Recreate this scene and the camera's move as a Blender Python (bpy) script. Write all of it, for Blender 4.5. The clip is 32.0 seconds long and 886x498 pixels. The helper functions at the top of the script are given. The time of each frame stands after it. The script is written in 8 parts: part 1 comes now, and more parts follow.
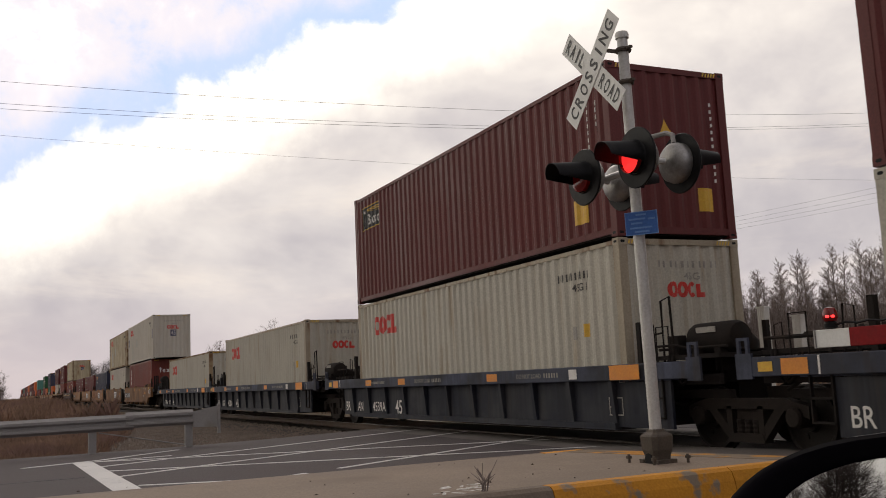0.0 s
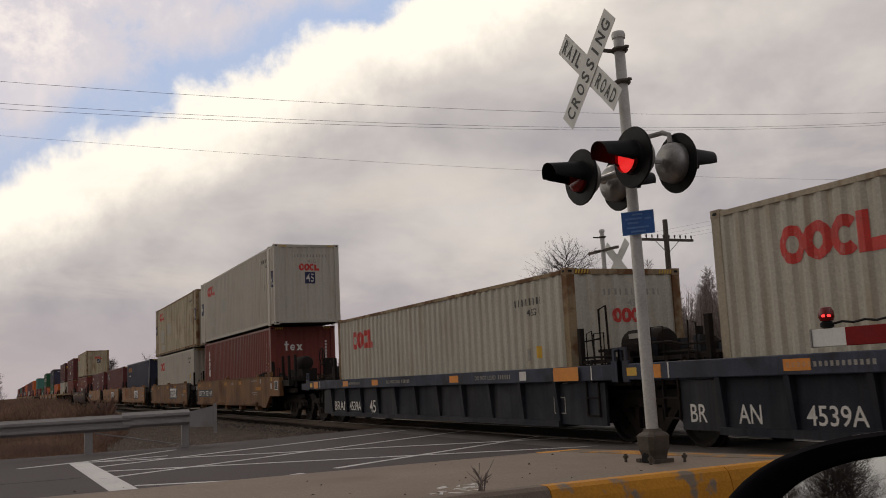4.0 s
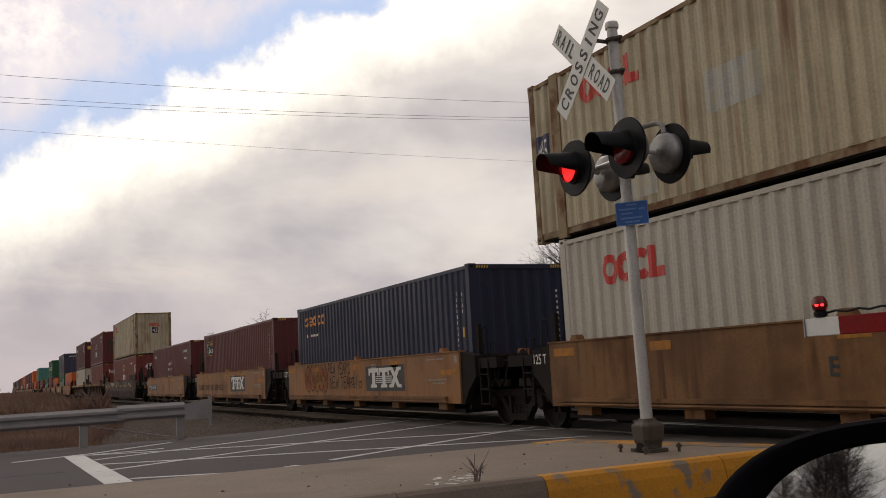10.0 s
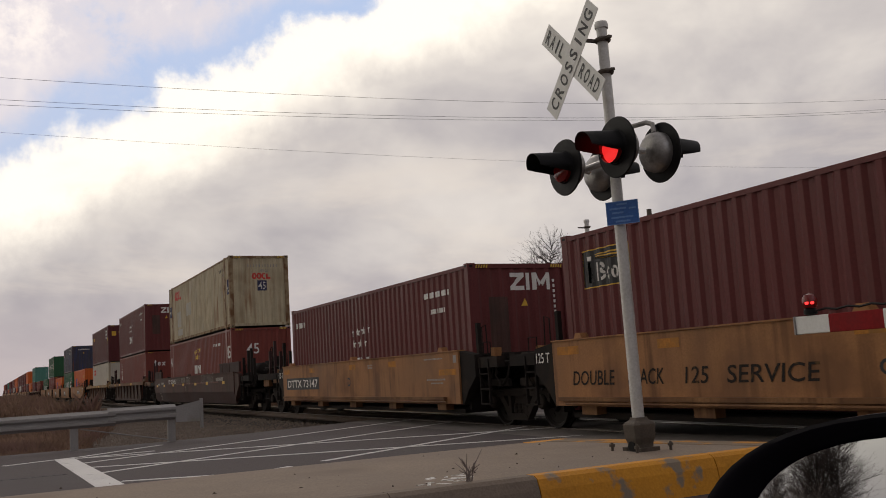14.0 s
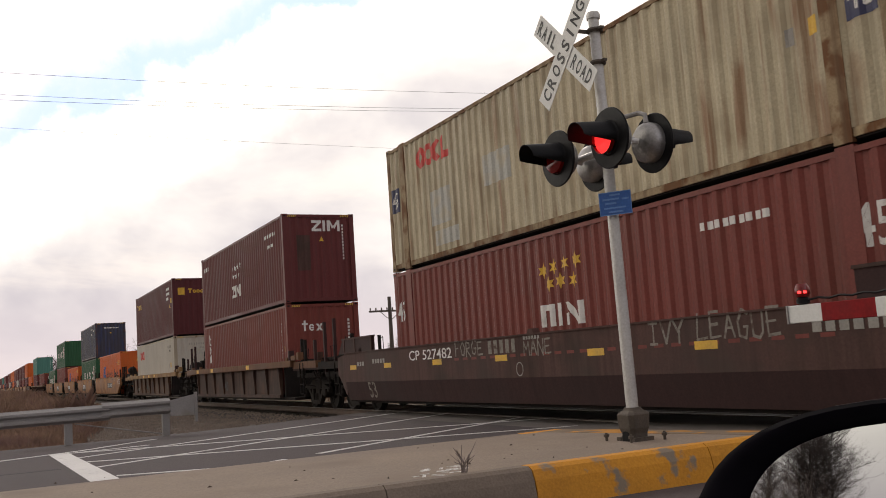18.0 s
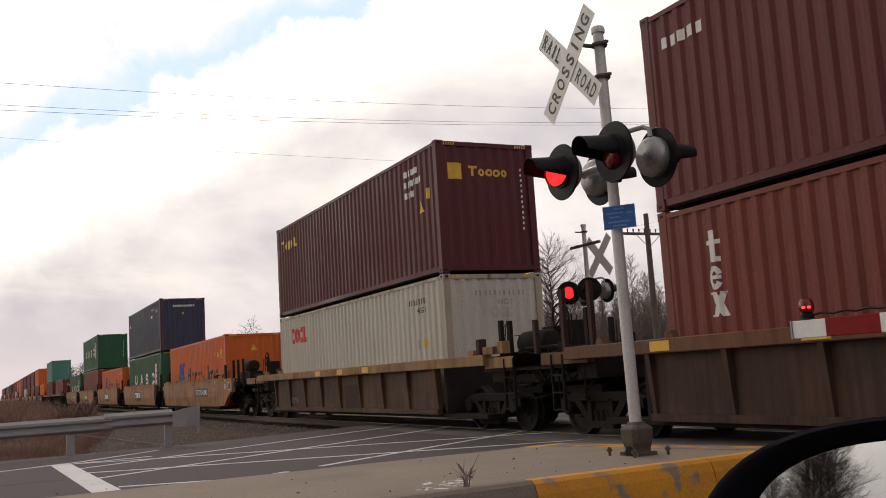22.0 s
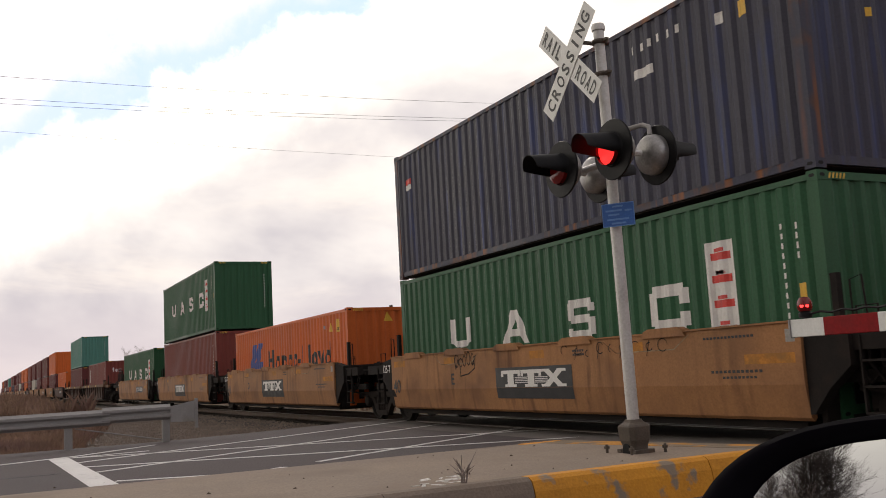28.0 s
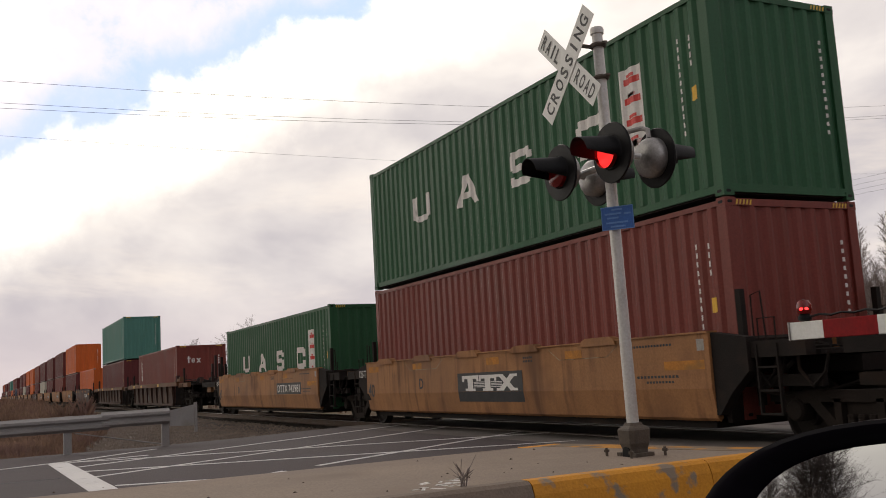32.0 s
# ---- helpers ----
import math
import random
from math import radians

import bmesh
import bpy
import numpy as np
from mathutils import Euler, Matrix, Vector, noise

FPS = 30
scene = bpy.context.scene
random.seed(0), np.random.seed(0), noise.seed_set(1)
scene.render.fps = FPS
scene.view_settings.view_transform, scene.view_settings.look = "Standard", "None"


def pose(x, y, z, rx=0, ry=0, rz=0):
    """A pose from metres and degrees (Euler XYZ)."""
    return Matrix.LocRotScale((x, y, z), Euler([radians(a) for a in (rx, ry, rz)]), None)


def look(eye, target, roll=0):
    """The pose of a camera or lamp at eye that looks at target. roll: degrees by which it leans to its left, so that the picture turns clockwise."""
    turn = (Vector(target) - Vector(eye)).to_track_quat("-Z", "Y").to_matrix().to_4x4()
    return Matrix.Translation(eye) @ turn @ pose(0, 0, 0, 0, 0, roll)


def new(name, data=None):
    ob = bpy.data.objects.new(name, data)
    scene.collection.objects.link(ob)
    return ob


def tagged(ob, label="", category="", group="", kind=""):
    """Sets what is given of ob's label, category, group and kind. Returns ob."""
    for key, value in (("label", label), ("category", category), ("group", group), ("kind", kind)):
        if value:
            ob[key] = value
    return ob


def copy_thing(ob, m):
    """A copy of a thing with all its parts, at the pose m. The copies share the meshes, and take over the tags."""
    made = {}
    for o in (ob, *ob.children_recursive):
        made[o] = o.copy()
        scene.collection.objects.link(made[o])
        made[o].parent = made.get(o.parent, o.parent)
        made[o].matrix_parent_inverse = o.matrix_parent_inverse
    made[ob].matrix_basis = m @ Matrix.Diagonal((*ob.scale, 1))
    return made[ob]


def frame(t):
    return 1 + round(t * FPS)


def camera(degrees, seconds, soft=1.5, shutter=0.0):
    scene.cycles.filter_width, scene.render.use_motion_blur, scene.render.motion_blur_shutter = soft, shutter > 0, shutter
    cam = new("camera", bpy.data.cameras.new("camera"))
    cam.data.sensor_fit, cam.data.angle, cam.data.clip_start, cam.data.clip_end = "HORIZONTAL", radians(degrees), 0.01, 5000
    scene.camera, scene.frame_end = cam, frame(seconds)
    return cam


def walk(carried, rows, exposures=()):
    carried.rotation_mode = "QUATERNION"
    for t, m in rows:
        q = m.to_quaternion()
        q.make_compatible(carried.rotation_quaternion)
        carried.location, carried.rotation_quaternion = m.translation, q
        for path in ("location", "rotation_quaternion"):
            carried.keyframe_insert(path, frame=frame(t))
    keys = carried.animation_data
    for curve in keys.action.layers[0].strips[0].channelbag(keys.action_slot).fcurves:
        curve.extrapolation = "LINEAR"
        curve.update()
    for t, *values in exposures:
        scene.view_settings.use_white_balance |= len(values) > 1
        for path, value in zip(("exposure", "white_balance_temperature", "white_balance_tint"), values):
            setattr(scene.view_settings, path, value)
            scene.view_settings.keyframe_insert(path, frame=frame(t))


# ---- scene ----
# The place: a level railway crossing. x runs along the track, y across it, z = 0 at the top of the rail.
cam = camera(50.78, 32.0, soft=0.92, shutter=0.06)
walk(cam, [
    (0.0, pose(0.0000, 0.0000, 1.1780, 97.851, 2.665, 65.159)),
    (0.5, pose(-0.0001, -0.0001, 1.1780, 97.929, 2.587, 65.158)),
    (1.0, pose(-0.0001, -0.0002, 1.1779, 97.903, 2.671, 65.192)),
    (1.5, pose(-0.0002, -0.0003, 1.1779, 97.875, 2.532, 65.156)),
    (2.0, pose(-0.0002, -0.0004, 1.1779, 97.858, 2.505, 65.160)),
    (2.5, pose(-0.0003, -0.0005, 1.1779, 97.866, 2.480, 65.072)),
    (3.0, pose(-0.0003, -0.0006, 1.1778, 97.892, 2.683, 65.043)),
    (3.5, pose(-0.0004, -0.0008, 1.1778, 97.846, 2.772, 64.976)),
    (5.5, pose(-0.0006, -0.0012, 1.1777, 97.790, 2.486, 64.903)),
    (6.0, pose(-0.0007, -0.0013, 1.1777, 97.600, 2.831, 64.926)),
    (6.5, pose(-0.0006, -0.0012, 1.1777, 97.391, 3.464, 65.006)),
    (7.0, pose(-0.0006, -0.0011, 1.1776, 97.265, 3.385, 64.975)),
    (7.5, pose(-0.0005, -0.0010, 1.1776, 97.334, 2.813, 64.923)),
    (8.0, pose(-0.0005, -0.0009, 1.1775, 97.447, 2.923, 64.894)),
    (8.5, pose(-0.0004, -0.0007, 1.1775, 97.441, 2.800, 64.783)),
    (9.0, pose(-0.0004, -0.0006, 1.1774, 97.390, 2.901, 64.774)),
    (9.5, pose(-0.0005, -0.0008, 1.1774, 97.370, 3.018, 64.722)),
    (10.0, pose(-0.0005, -0.0009, 1.1773, 97.289, 3.044, 64.642)),
    (10.5, pose(-0.0006, -0.0011, 1.1772, 97.199, 3.302, 64.580)),
    (11.0, pose(-0.0007, -0.0012, 1.1772, 97.209, 3.254, 64.452)),
    (11.5, pose(-0.0008, -0.0014, 1.1771, 97.215, 3.032, 64.274)),
    (12.0, pose(-0.0009, -0.0015, 1.1770, 97.252, 3.133, 64.217)),
    (12.5, pose(-0.0010, -0.0017, 1.1770, 97.292, 3.138, 64.169)),
    (13.0, pose(-0.0010, -0.0018, 1.1769, 97.269, 3.286, 64.145)),
    (13.5, pose(-0.0012, -0.0020, 1.1768, 97.260, 3.213, 64.124)),
    (14.0, pose(-0.0013, -0.0023, 1.1767, 97.277, 3.429, 64.128)),
    (14.5, pose(-0.0014, -0.0025, 1.1766, 97.331, 3.291, 64.104)),
    (16.5, pose(-0.0019, -0.0034, 1.1763, 97.387, 3.363, 64.161)),
    (17.0, pose(-0.0021, -0.0037, 1.1762, 97.427, 3.413, 64.189)),
    (17.5, pose(-0.0022, -0.0039, 1.1761, 97.250, 3.857, 64.175)),
    (18.0, pose(-0.0023, -0.0041, 1.1760, 96.763, 3.888, 63.762)),
    (18.5, pose(-0.0025, -0.0044, 1.1759, 96.515, 3.629, 63.506)),
    (19.0, pose(-0.0026, -0.0046, 1.1758, 96.736, 3.731, 63.519)),
    (19.5, pose(-0.0024, -0.0043, 1.1759, 96.681, 3.322, 63.543)),
    (20.0, pose(-0.0023, -0.0040, 1.1760, 96.742, 3.768, 63.884)),
    (20.5, pose(-0.0021, -0.0037, 1.1761, 97.121, 3.794, 63.795)),
    (21.0, pose(-0.0020, -0.0034, 1.1761, 97.590, 3.773, 63.730)),
    (21.5, pose(-0.0018, -0.0031, 1.1762, 97.828, 3.594, 63.944)),
    (22.0, pose(-0.0017, -0.0028, 1.1763, 97.557, 3.505, 63.951)),
    (22.5, pose(-0.0015, -0.0025, 1.1764, 97.224, 3.364, 63.901)),
    (23.0, pose(-0.0013, -0.0022, 1.1764, 97.308, 3.219, 63.780)),
    (23.5, pose(-0.0013, -0.0022, 1.1764, 97.446, 3.221, 63.799)),
    (24.0, pose(-0.0013, -0.0022, 1.1764, 97.572, 3.079, 63.951)),
    (24.5, pose(-0.0013, -0.0022, 1.1763, 97.672, 2.742, 63.973)),
    (25.0, pose(-0.0013, -0.0021, 1.1763, 97.643, 2.451, 64.019)),
    (25.5, pose(-0.0013, -0.0021, 1.1763, 97.537, 2.642, 64.122)),
    (27.5, pose(-0.0013, -0.0021, 1.1762, 97.243, 3.222, 63.801)),
    (28.0, pose(-0.0013, -0.0021, 1.1762, 97.334, 3.149, 63.838)),
    (28.5, pose(-0.0013, -0.0021, 1.1763, 97.403, 3.270, 63.874)),
    (29.0, pose(-0.0013, -0.0021, 1.1764, 97.419, 3.333, 63.867)),
    (29.5, pose(-0.0013, -0.0022, 1.1766, 97.486, 3.177, 63.809)),
    (30.0, pose(-0.0013, -0.0022, 1.1767, 97.585, 3.181, 63.787)),
    (30.5, pose(-0.0013, -0.0023, 1.1768, 97.626, 3.124, 63.775)),
    (31.0, pose(-0.0013, -0.0023, 1.1769, 97.666, 3.056, 63.755)),
    (31.5, pose(-0.0013, -0.0023, 1.1770, 97.648, 3.288, 63.804)),
    (32.0, pose(-0.0013, -0.0024, 1.1771, 97.543, 3.277, 63.807)),
], exposures=[
    (0.0, -0.22, 6900, 13), (1.0, -0.42, 6900, 13), (2.0, -0.55, 6900, 13), (3.0, -0.72, 6900, 13), (6.0, -0.50, 6900, 13),
    (7.0, -0.16, 6900, 13), (8.0, -0.02, 6900, 13), (9.0, -0.13, 6900, 13), (10.0, -0.46, 6900, 13), (11.0, -0.60, 6900, 13),
    (12.0, -0.65, 6900, 13), (13.0, -0.56, 6900, 13), (14.0, -0.56, 6900, 13), (17.0, -0.22, 6900, 13), (18.0, 0.10, 6900, 13),
    (19.0, 0.08, 6900, 13), (20.0, 0.00, 6900, 13), (21.0, 0.28, 6900, 13), (22.0, 0.00, 6900, 13), (23.0, -0.04, 6900, 13),
    (24.0, -0.36, 6900, 13), (25.0, -0.65, 6900, 13), (28.0, 0.06, 6900, 13), (29.0, -0.45, 6900, 13), (30.0, -0.60, 6900, 13),
    (31.0, -0.42, 6900, 13), (32.0, -0.12, 6900, 13)
])

# ---- sky and sun ----
SUN_AZ, SUN_EL = radians(-74), radians(38)   # azimuth from +y towards +x; the sun stands behind the train, veiled
world = bpy.data.worlds.new("world")
scene.world = world
world.use_nodes = True


def build_sky():
    nt = world.node_tree
    nt.nodes.clear()
    N = nt.nodes.new

    def link(a, b):
        nt.links.new(a, b)

    def math_node(op, a, b=None, clamp=False):
        n = N("ShaderNodeMath")
        n.operation, n.use_clamp = op, clamp
        for i, v in enumerate((a, b)):
            if v is None:
                continue
            if isinstance(v, (int, float)):
                n.inputs[i].default_value = v
            else:
                link(v, n.inputs[i])
        return n.outputs[0]

    def ramp(x, lo, hi, a=0.0, b=1.0):
        n = N("ShaderNodeMapRange")
        n.interpolation_type = "SMOOTHSTEP"
        link(x, n.inputs[0])
        for i, v in zip((1, 2, 3, 4), (lo, hi, a, b)):
            n.inputs[i].default_value = v
        return n.outputs[0]

    def mix(f, a, b):
        n = N("ShaderNodeMix")
        n.data_type = "RGBA"
        link(f, n.inputs[0])
        for i, v in ((6, a), (7, b)):
            if isinstance(v, tuple):
                n.inputs[i].default_value = (*v, 1)
            else:
                link(v, n.inputs[i])
        return n.outputs[2]

    way = N("ShaderNodeTexCoord").outputs["Generated"]
    sep = N("ShaderNodeSeparateXYZ")
    link(way, sep.inputs[0])
    x, y, z = sep.outputs
    # cloud layer: the direction met with a level sheet overhead
    up = math_node("MAXIMUM", math_node("ADD", z, 0.10), 0.02)
    flat = N("ShaderNodeCombineXYZ")
    link(math_node("DIVIDE", x, up), flat.inputs[0])
    link(math_node("DIVIDE", y, up), flat.inputs[1])

    def noise_at(scale, detail, rough, vec=None, off=(0, 0, 0), stretch=(1, 1, 1), dist=0.0):
        m = N("ShaderNodeMapping")
        link(vec or way, m.inputs[0])
        m.inputs["Location"].default_value, m.inputs["Scale"].default_value = off, stretch
        n = N("ShaderNodeTexNoise")
        link(m.outputs[0], n.inputs["Vector"])
        n.inputs["Scale"].default_value, n.inputs["Detail"].default_value = scale, detail
        n.inputs["Roughness"].default_value, n.inputs["Distortion"].default_value = rough, dist
        return n.outputs[0]

    sky = N("ShaderNodeTexSky")
    sky.sky_type, sky.sun_disc = "NISHITA", False
    sky.sun_elevation, sky.sun_rotation = SUN_EL, SUN_AZ
    sky.air_density, sky.dust_density = 1.2, 1.5
    # blue of the gaps, at the strength of a day sky
    gap = N("ShaderNodeMix")
    gap.data_type, gap.blend_type = "RGBA", "MULTIPLY"
    gap.inputs[0].default_value = 1.0
    link(sky.outputs[0], gap.inputs[6])
    gap.inputs[7].default_value = (0.05, 0.05, 0.05, 1)
    blue = mix(ramp(z, 0.42, 0.10), (0.60, 0.87, 1.36), (0.74, 0.93, 1.28))
    keep = N("ShaderNodeValue")
    keep.outputs[0].default_value = 0.92
    gap = mix(keep.outputs[0], gap.outputs[2], blue)
    # the cloud's edge climbs along a slanted line; thin torn cloud veils the sky beyond it
    puff = noise_at(6.5, 8, 0.62, off=(3.1, 0.7, 1.3), dist=0.15)
    fine = noise_at(24, 6, 0.62)
    edge = math_node("ADD", math_node("MULTIPLY", y, -0.452), math_node("SUBTRACT", z, 0.219))
    edge = math_node("ADD", edge, math_node("MULTIPLY", math_node("SUBTRACT", puff, 0.5), 0.15))
    edge = math_node("ADD", edge, math_node("MULTIPLY", math_node("SUBTRACT", fine, 0.5), 0.042))
    bank = ramp(edge, 0.016, -0.014)
    torn = noise_at(7.0, 8, 0.64, off=(1.9, 2.2, 0.4), stretch=(1, 1.2, 1.5), dist=0.25)
    veil = math_node("MULTIPLY", ramp(torn, 0.25, 0.52), math_node("ADD", math_node("MULTIPLY", ramp(edge, 0.016, 0.072), 0.80), 0.18))
    thick = math_node("MULTIPLY", ramp(torn, 0.50, 0.66), ramp(edge, 0.05, 0.11))
    gap = mix(veil, gap, mix(thick, (1.10, 1.08, 1.18), (1.50, 1.42, 1.38)))
    cover = math_node("MAXIMUM", bank, ramp(y, -0.12, -0.35))
    # light through the cloud: bright rims, grey belly, cream streaks and warm haze low down
    rim = ramp(edge, -0.125, -0.012)
    belly = noise_at(3.6, 5, 0.55, off=(0.3, 4.4, 2.0), stretch=(1, 1, 1.7), dist=0.25)
    lumps = noise_at(5.5, 6, 0.55, off=(5.2, 1.4, 0.6), stretch=(1, 1, 1.6), dist=0.3)
    shade = math_node("ADD", math_node("MULTIPLY", rim, 0.88), math_node("MULTIPLY", ramp(belly, 0.36, 0.72), 0.34))
    shade = math_node("ADD", shade, math_node("MULTIPLY", math_node("SUBTRACT", lumps, 0.5), 0.48))
    shade = math_node("ADD", shade, math_node("MULTIPLY", math_node("MULTIPLY", ramp(y, 0.30, 0.02), ramp(z, 0.13, 0.20)), 0.20))
    shade = math_node("ADD", shade, math_node("MULTIPLY", ramp(z, 0.20, 0.36), 0.27))
    shade = math_node("MAXIMUM", math_node("MINIMUM", shade, 1.0), 0.0)
    cloud = mix(shade, (0.615, 0.60, 0.65), (1.72, 1.66, 1.50))
    streaks = noise_at(2.6, 6, 0.58, off=(0.7, 2.6, 0.2), stretch=(1, 1, 4.0), dist=0.25)
    low = math_node("MULTIPLY", ramp(streaks, 0.48, 0.66), ramp(z, 0.30, 0.16))
    cloud = mix(math_node("MULTIPLY", low, 0.52), cloud, (1.17, 1.085, 0.98))
    cloud = mix(ramp(z, 0.13, -0.02), cloud, (0.74, 0.67, 0.71))
    # away from the veiled sun the cloud is thicker and darker
    lean = math_node("ADD", math_node("MULTIPLY", x, -0.90), math_node("ADD", math_node("MULTIPLY", y, 0.34), math_node("MULTIPLY", z, 0.30)))
    cloud = mix(ramp(lean, 0.55, -0.45), cloud, (0.35, 0.335, 0.33))
    full = mix(cover, gap, cloud)
    # overhead the layer closes
    full = mix(ramp(z, 0.45, 0.75), full, (0.56, 0.55, 0.57))
    back = N("ShaderNodeBackground")
    link(full, back.inputs[0])
    back.inputs[1].default_value = 1.0
    link(back.outputs[0], N("ShaderNodeOutputWorld").inputs[0])


build_sky()
sun = new("sun", bpy.data.lights.new("sun", "SUN"))
sun.data.energy, sun.data.angle, sun.data.color = 0.48, radians(16), (1.0, 0.93, 0.84)
sun.matrix_basis = look((0, 0, 0), (-math.sin(SUN_AZ) * math.cos(SUN_EL), -math.cos(SUN_AZ) * math.cos(SUN_EL), -math.sin(SUN_EL)))
sun.location = (-30, 30, 60)


# ---- materials ----
def material(name, color, rough=0.6, metal=0.0, vary=0.25, scale=3.0, fine=40.0, bump=0.15, stain=None, stain_at=(0.55, 0.72), stain_scale=1.2,
             streak=0.0, rust=(0.16, 0.055, 0.02), per_object=0.0, spec=0.5, grime=0.0):
    """A painted, worn or mineral surface: two scales of variation, stains, vertical streaks and fine relief."""
    m = bpy.data.materials.new(name)
    m.use_nodes = True
    nt = m.node_tree
    N, link = nt.nodes.new, nt.links.new
    b = nt.nodes["Principled BSDF"]
    b.inputs["Metallic"].default_value = metal
    b.inputs["Specular IOR Level"].default_value = spec
    co = N("ShaderNodeTexCoord").outputs["Object"]
    info = N("ShaderNodeObjectInfo")

    def tex(sc, det, stretch=(1, 1, 1)):
        mp = N("ShaderNodeMapping")
        mp.inputs["Scale"].default_value = stretch
        link(co, mp.inputs[0])
        n = N("ShaderNodeTexNoise")
        n.noise_dimensions = "4D"
        link(mp.outputs[0], n.inputs["Vector"])
        link(info.outputs["Random"], n.inputs["W"])
        n.inputs["Scale"].default_value, n.inputs["Detail"].default_value = sc, det
        return n.outputs[0]

    def ramp(x, lo, hi, a=0.0, bb=1.0):
        n = N("ShaderNodeMapRange")
        link(x, n.inputs[0])
        for i, v in zip((1, 2, 3, 4), (lo, hi, a, bb)):
            n.inputs[i].default_value = v
        return n.outputs[0]

    def mixc(f, a, c):
        n = N("ShaderNodeMix")
        n.data_type = "RGBA"
        link(f, n.inputs[0])
        for i, v in ((6, a), (7, c)):
            if isinstance(v, tuple):
                n.inputs[i].default_value = (*v, 1)
            else:
                link(v, n.inputs[i])
        return n.outputs[2]

    big, small = tex(scale, 4), tex(fine, 3)
    dark = tuple(c * (1 - vary) for c in color)
    light = tuple(min(1, c * (1 + vary * 0.7)) for c in color)
    col = mixc(ramp(big, 0.3, 0.7), dark, light)
    grain = N("ShaderNodeMix")
    grain.data_type, grain.blend_type = "RGBA", "OVERLAY"
    grain.inputs[0].default_value = 0.35
    link(col, grain.inputs[6])
    link(small, grain.inputs[7])
    col = grain.outputs[2]
    if per_object:
        hue = N("ShaderNodeHueSaturation")
        link(ramp(info.outputs["Random"], 0, 1, 1 - per_object, 1 + per_object), hue.inputs["Value"])
        link(col, hue.inputs["Color"])
        col = hue.outputs[0]
    if stain:
        col = mixc(ramp(tex(stain_scale, 6), stain_at[0], stain_at[1]), col, stain)
    if streak:
        runs = tex(1.0, 5, (5.0, 5.0, 0.35))
        patch = tex(0.8, 4)
        n = N("ShaderNodeMath")
        n.operation = "MULTIPLY"
        link(ramp(runs, 0.52, 0.64), n.inputs[0])
        link(ramp(patch, 0.38, 0.56, 0.0, streak), n.inputs[1])
        col = mixc(n.outputs[0], col, rust)
    if grime:
        col = mixc(ramp(tex(1.0, 6, (9.0, 9.0, 0.5)), 0.45, 0.75, 0.0, grime), col, tuple(c * 0.45 for c in color))
        col = mixc(ramp(tex(1.0, 4, (14.0, 14.0, 0.25)), 0.60, 0.78, 0.0, grime * 0.5), col, tuple(min(1, c * 1.35 + 0.01) for c in color))
    link(col, b.inputs["Base Color"])
    link(ramp(big, 0.3, 0.7, max(0.05, rough - 0.12), min(1, rough + 0.12)), b.inputs["Roughness"])
    if bump:
        bp = N("ShaderNodeBump")
        bp.inputs["Strength"].default_value, bp.inputs["Distance"].default_value = bump, 0.01
        link(small, bp.inputs["Height"])
        link(bp.outputs[0], b.inputs["Normal"])
    return m


def glow(name, color, strength):
    m = bpy.data.materials.new(name)
    m.use_nodes = True
    b = m.node_tree.nodes["Principled BSDF"]
    b.inputs["Base Color"].default_value = (*[c * 0.5 for c in color], 1)
    b.inputs["Emission Color"].default_value, b.inputs["Emission Strength"].default_value = (*color, 1), strength
    return m


ASPHALT = material("asphalt", (0.084, 0.069, 0.069), 0.9, scale=0.5, fine=60, vary=0.22, bump=0.5, stain=(0.060, 0.049, 0.049), stain_at=(0.55, 0.75), stain_scale=0.35, spec=0.3)
ASPHALT_OLD = material("worn_asphalt", (0.145, 0.127, 0.115), 0.92, scale=0.8, fine=50, vary=0.25, bump=0.5, stain=(0.08, 0.078, 0.075), stain_scale=0.5, spec=0.25)
CONCRETE = material("concrete", (0.268, 0.212, 0.166), 0.9, scale=0.9, fine=55, vary=0.16, bump=0.35, stain=(0.215, 0.168, 0.132), stain_at=(0.50, 0.72), stain_scale=1.1, spec=0.25)
CURB_GREY = material("curb_concrete", (0.215, 0.17, 0.135), 0.9, scale=1.6, fine=60, vary=0.22, bump=0.4, stain=(0.13, 0.10, 0.08), stain_scale=1.5, spec=0.25)
YELLOW = material("worn_yellow_paint", (0.62, 0.27, 0.03), 0.75, scale=2.0, fine=45, vary=0.16, bump=0.3, stain=(0.25, 0.20, 0.15), stain_at=(0.61, 0.65), stain_scale=3.2, spec=0.3)
ROAD_WHITE = material("road_paint_white", (0.66, 0.64, 0.62), 0.75, scale=1.0, fine=50, vary=0.12, bump=0.3, stain=(0.25, 0.24, 0.24), stain_at=(0.60, 0.72), stain_scale=4.0, spec=0.3)
SPRAY_WHITE = material("spray_paint_white", (0.7, 0.68, 0.65), 0.8, stain=(0.26, 0.235, 0.195), stain_at=(0.5, 0.56), stain_scale=9.0)
BALLAST = material("ballast_stone", (0.17, 0.135, 0.11), 0.95, scale=2.5, fine=25, vary=0.35, bump=0.9, per_object=0.3, spec=0.2)
DIRT = material("dry_field_soil", (0.13, 0.095, 0.06), 0.97, scale=0.25, fine=9, vary=0.3, bump=0.8, stain=(0.10, 0.085, 0.05), stain_scale=0.12, spec=0.15)
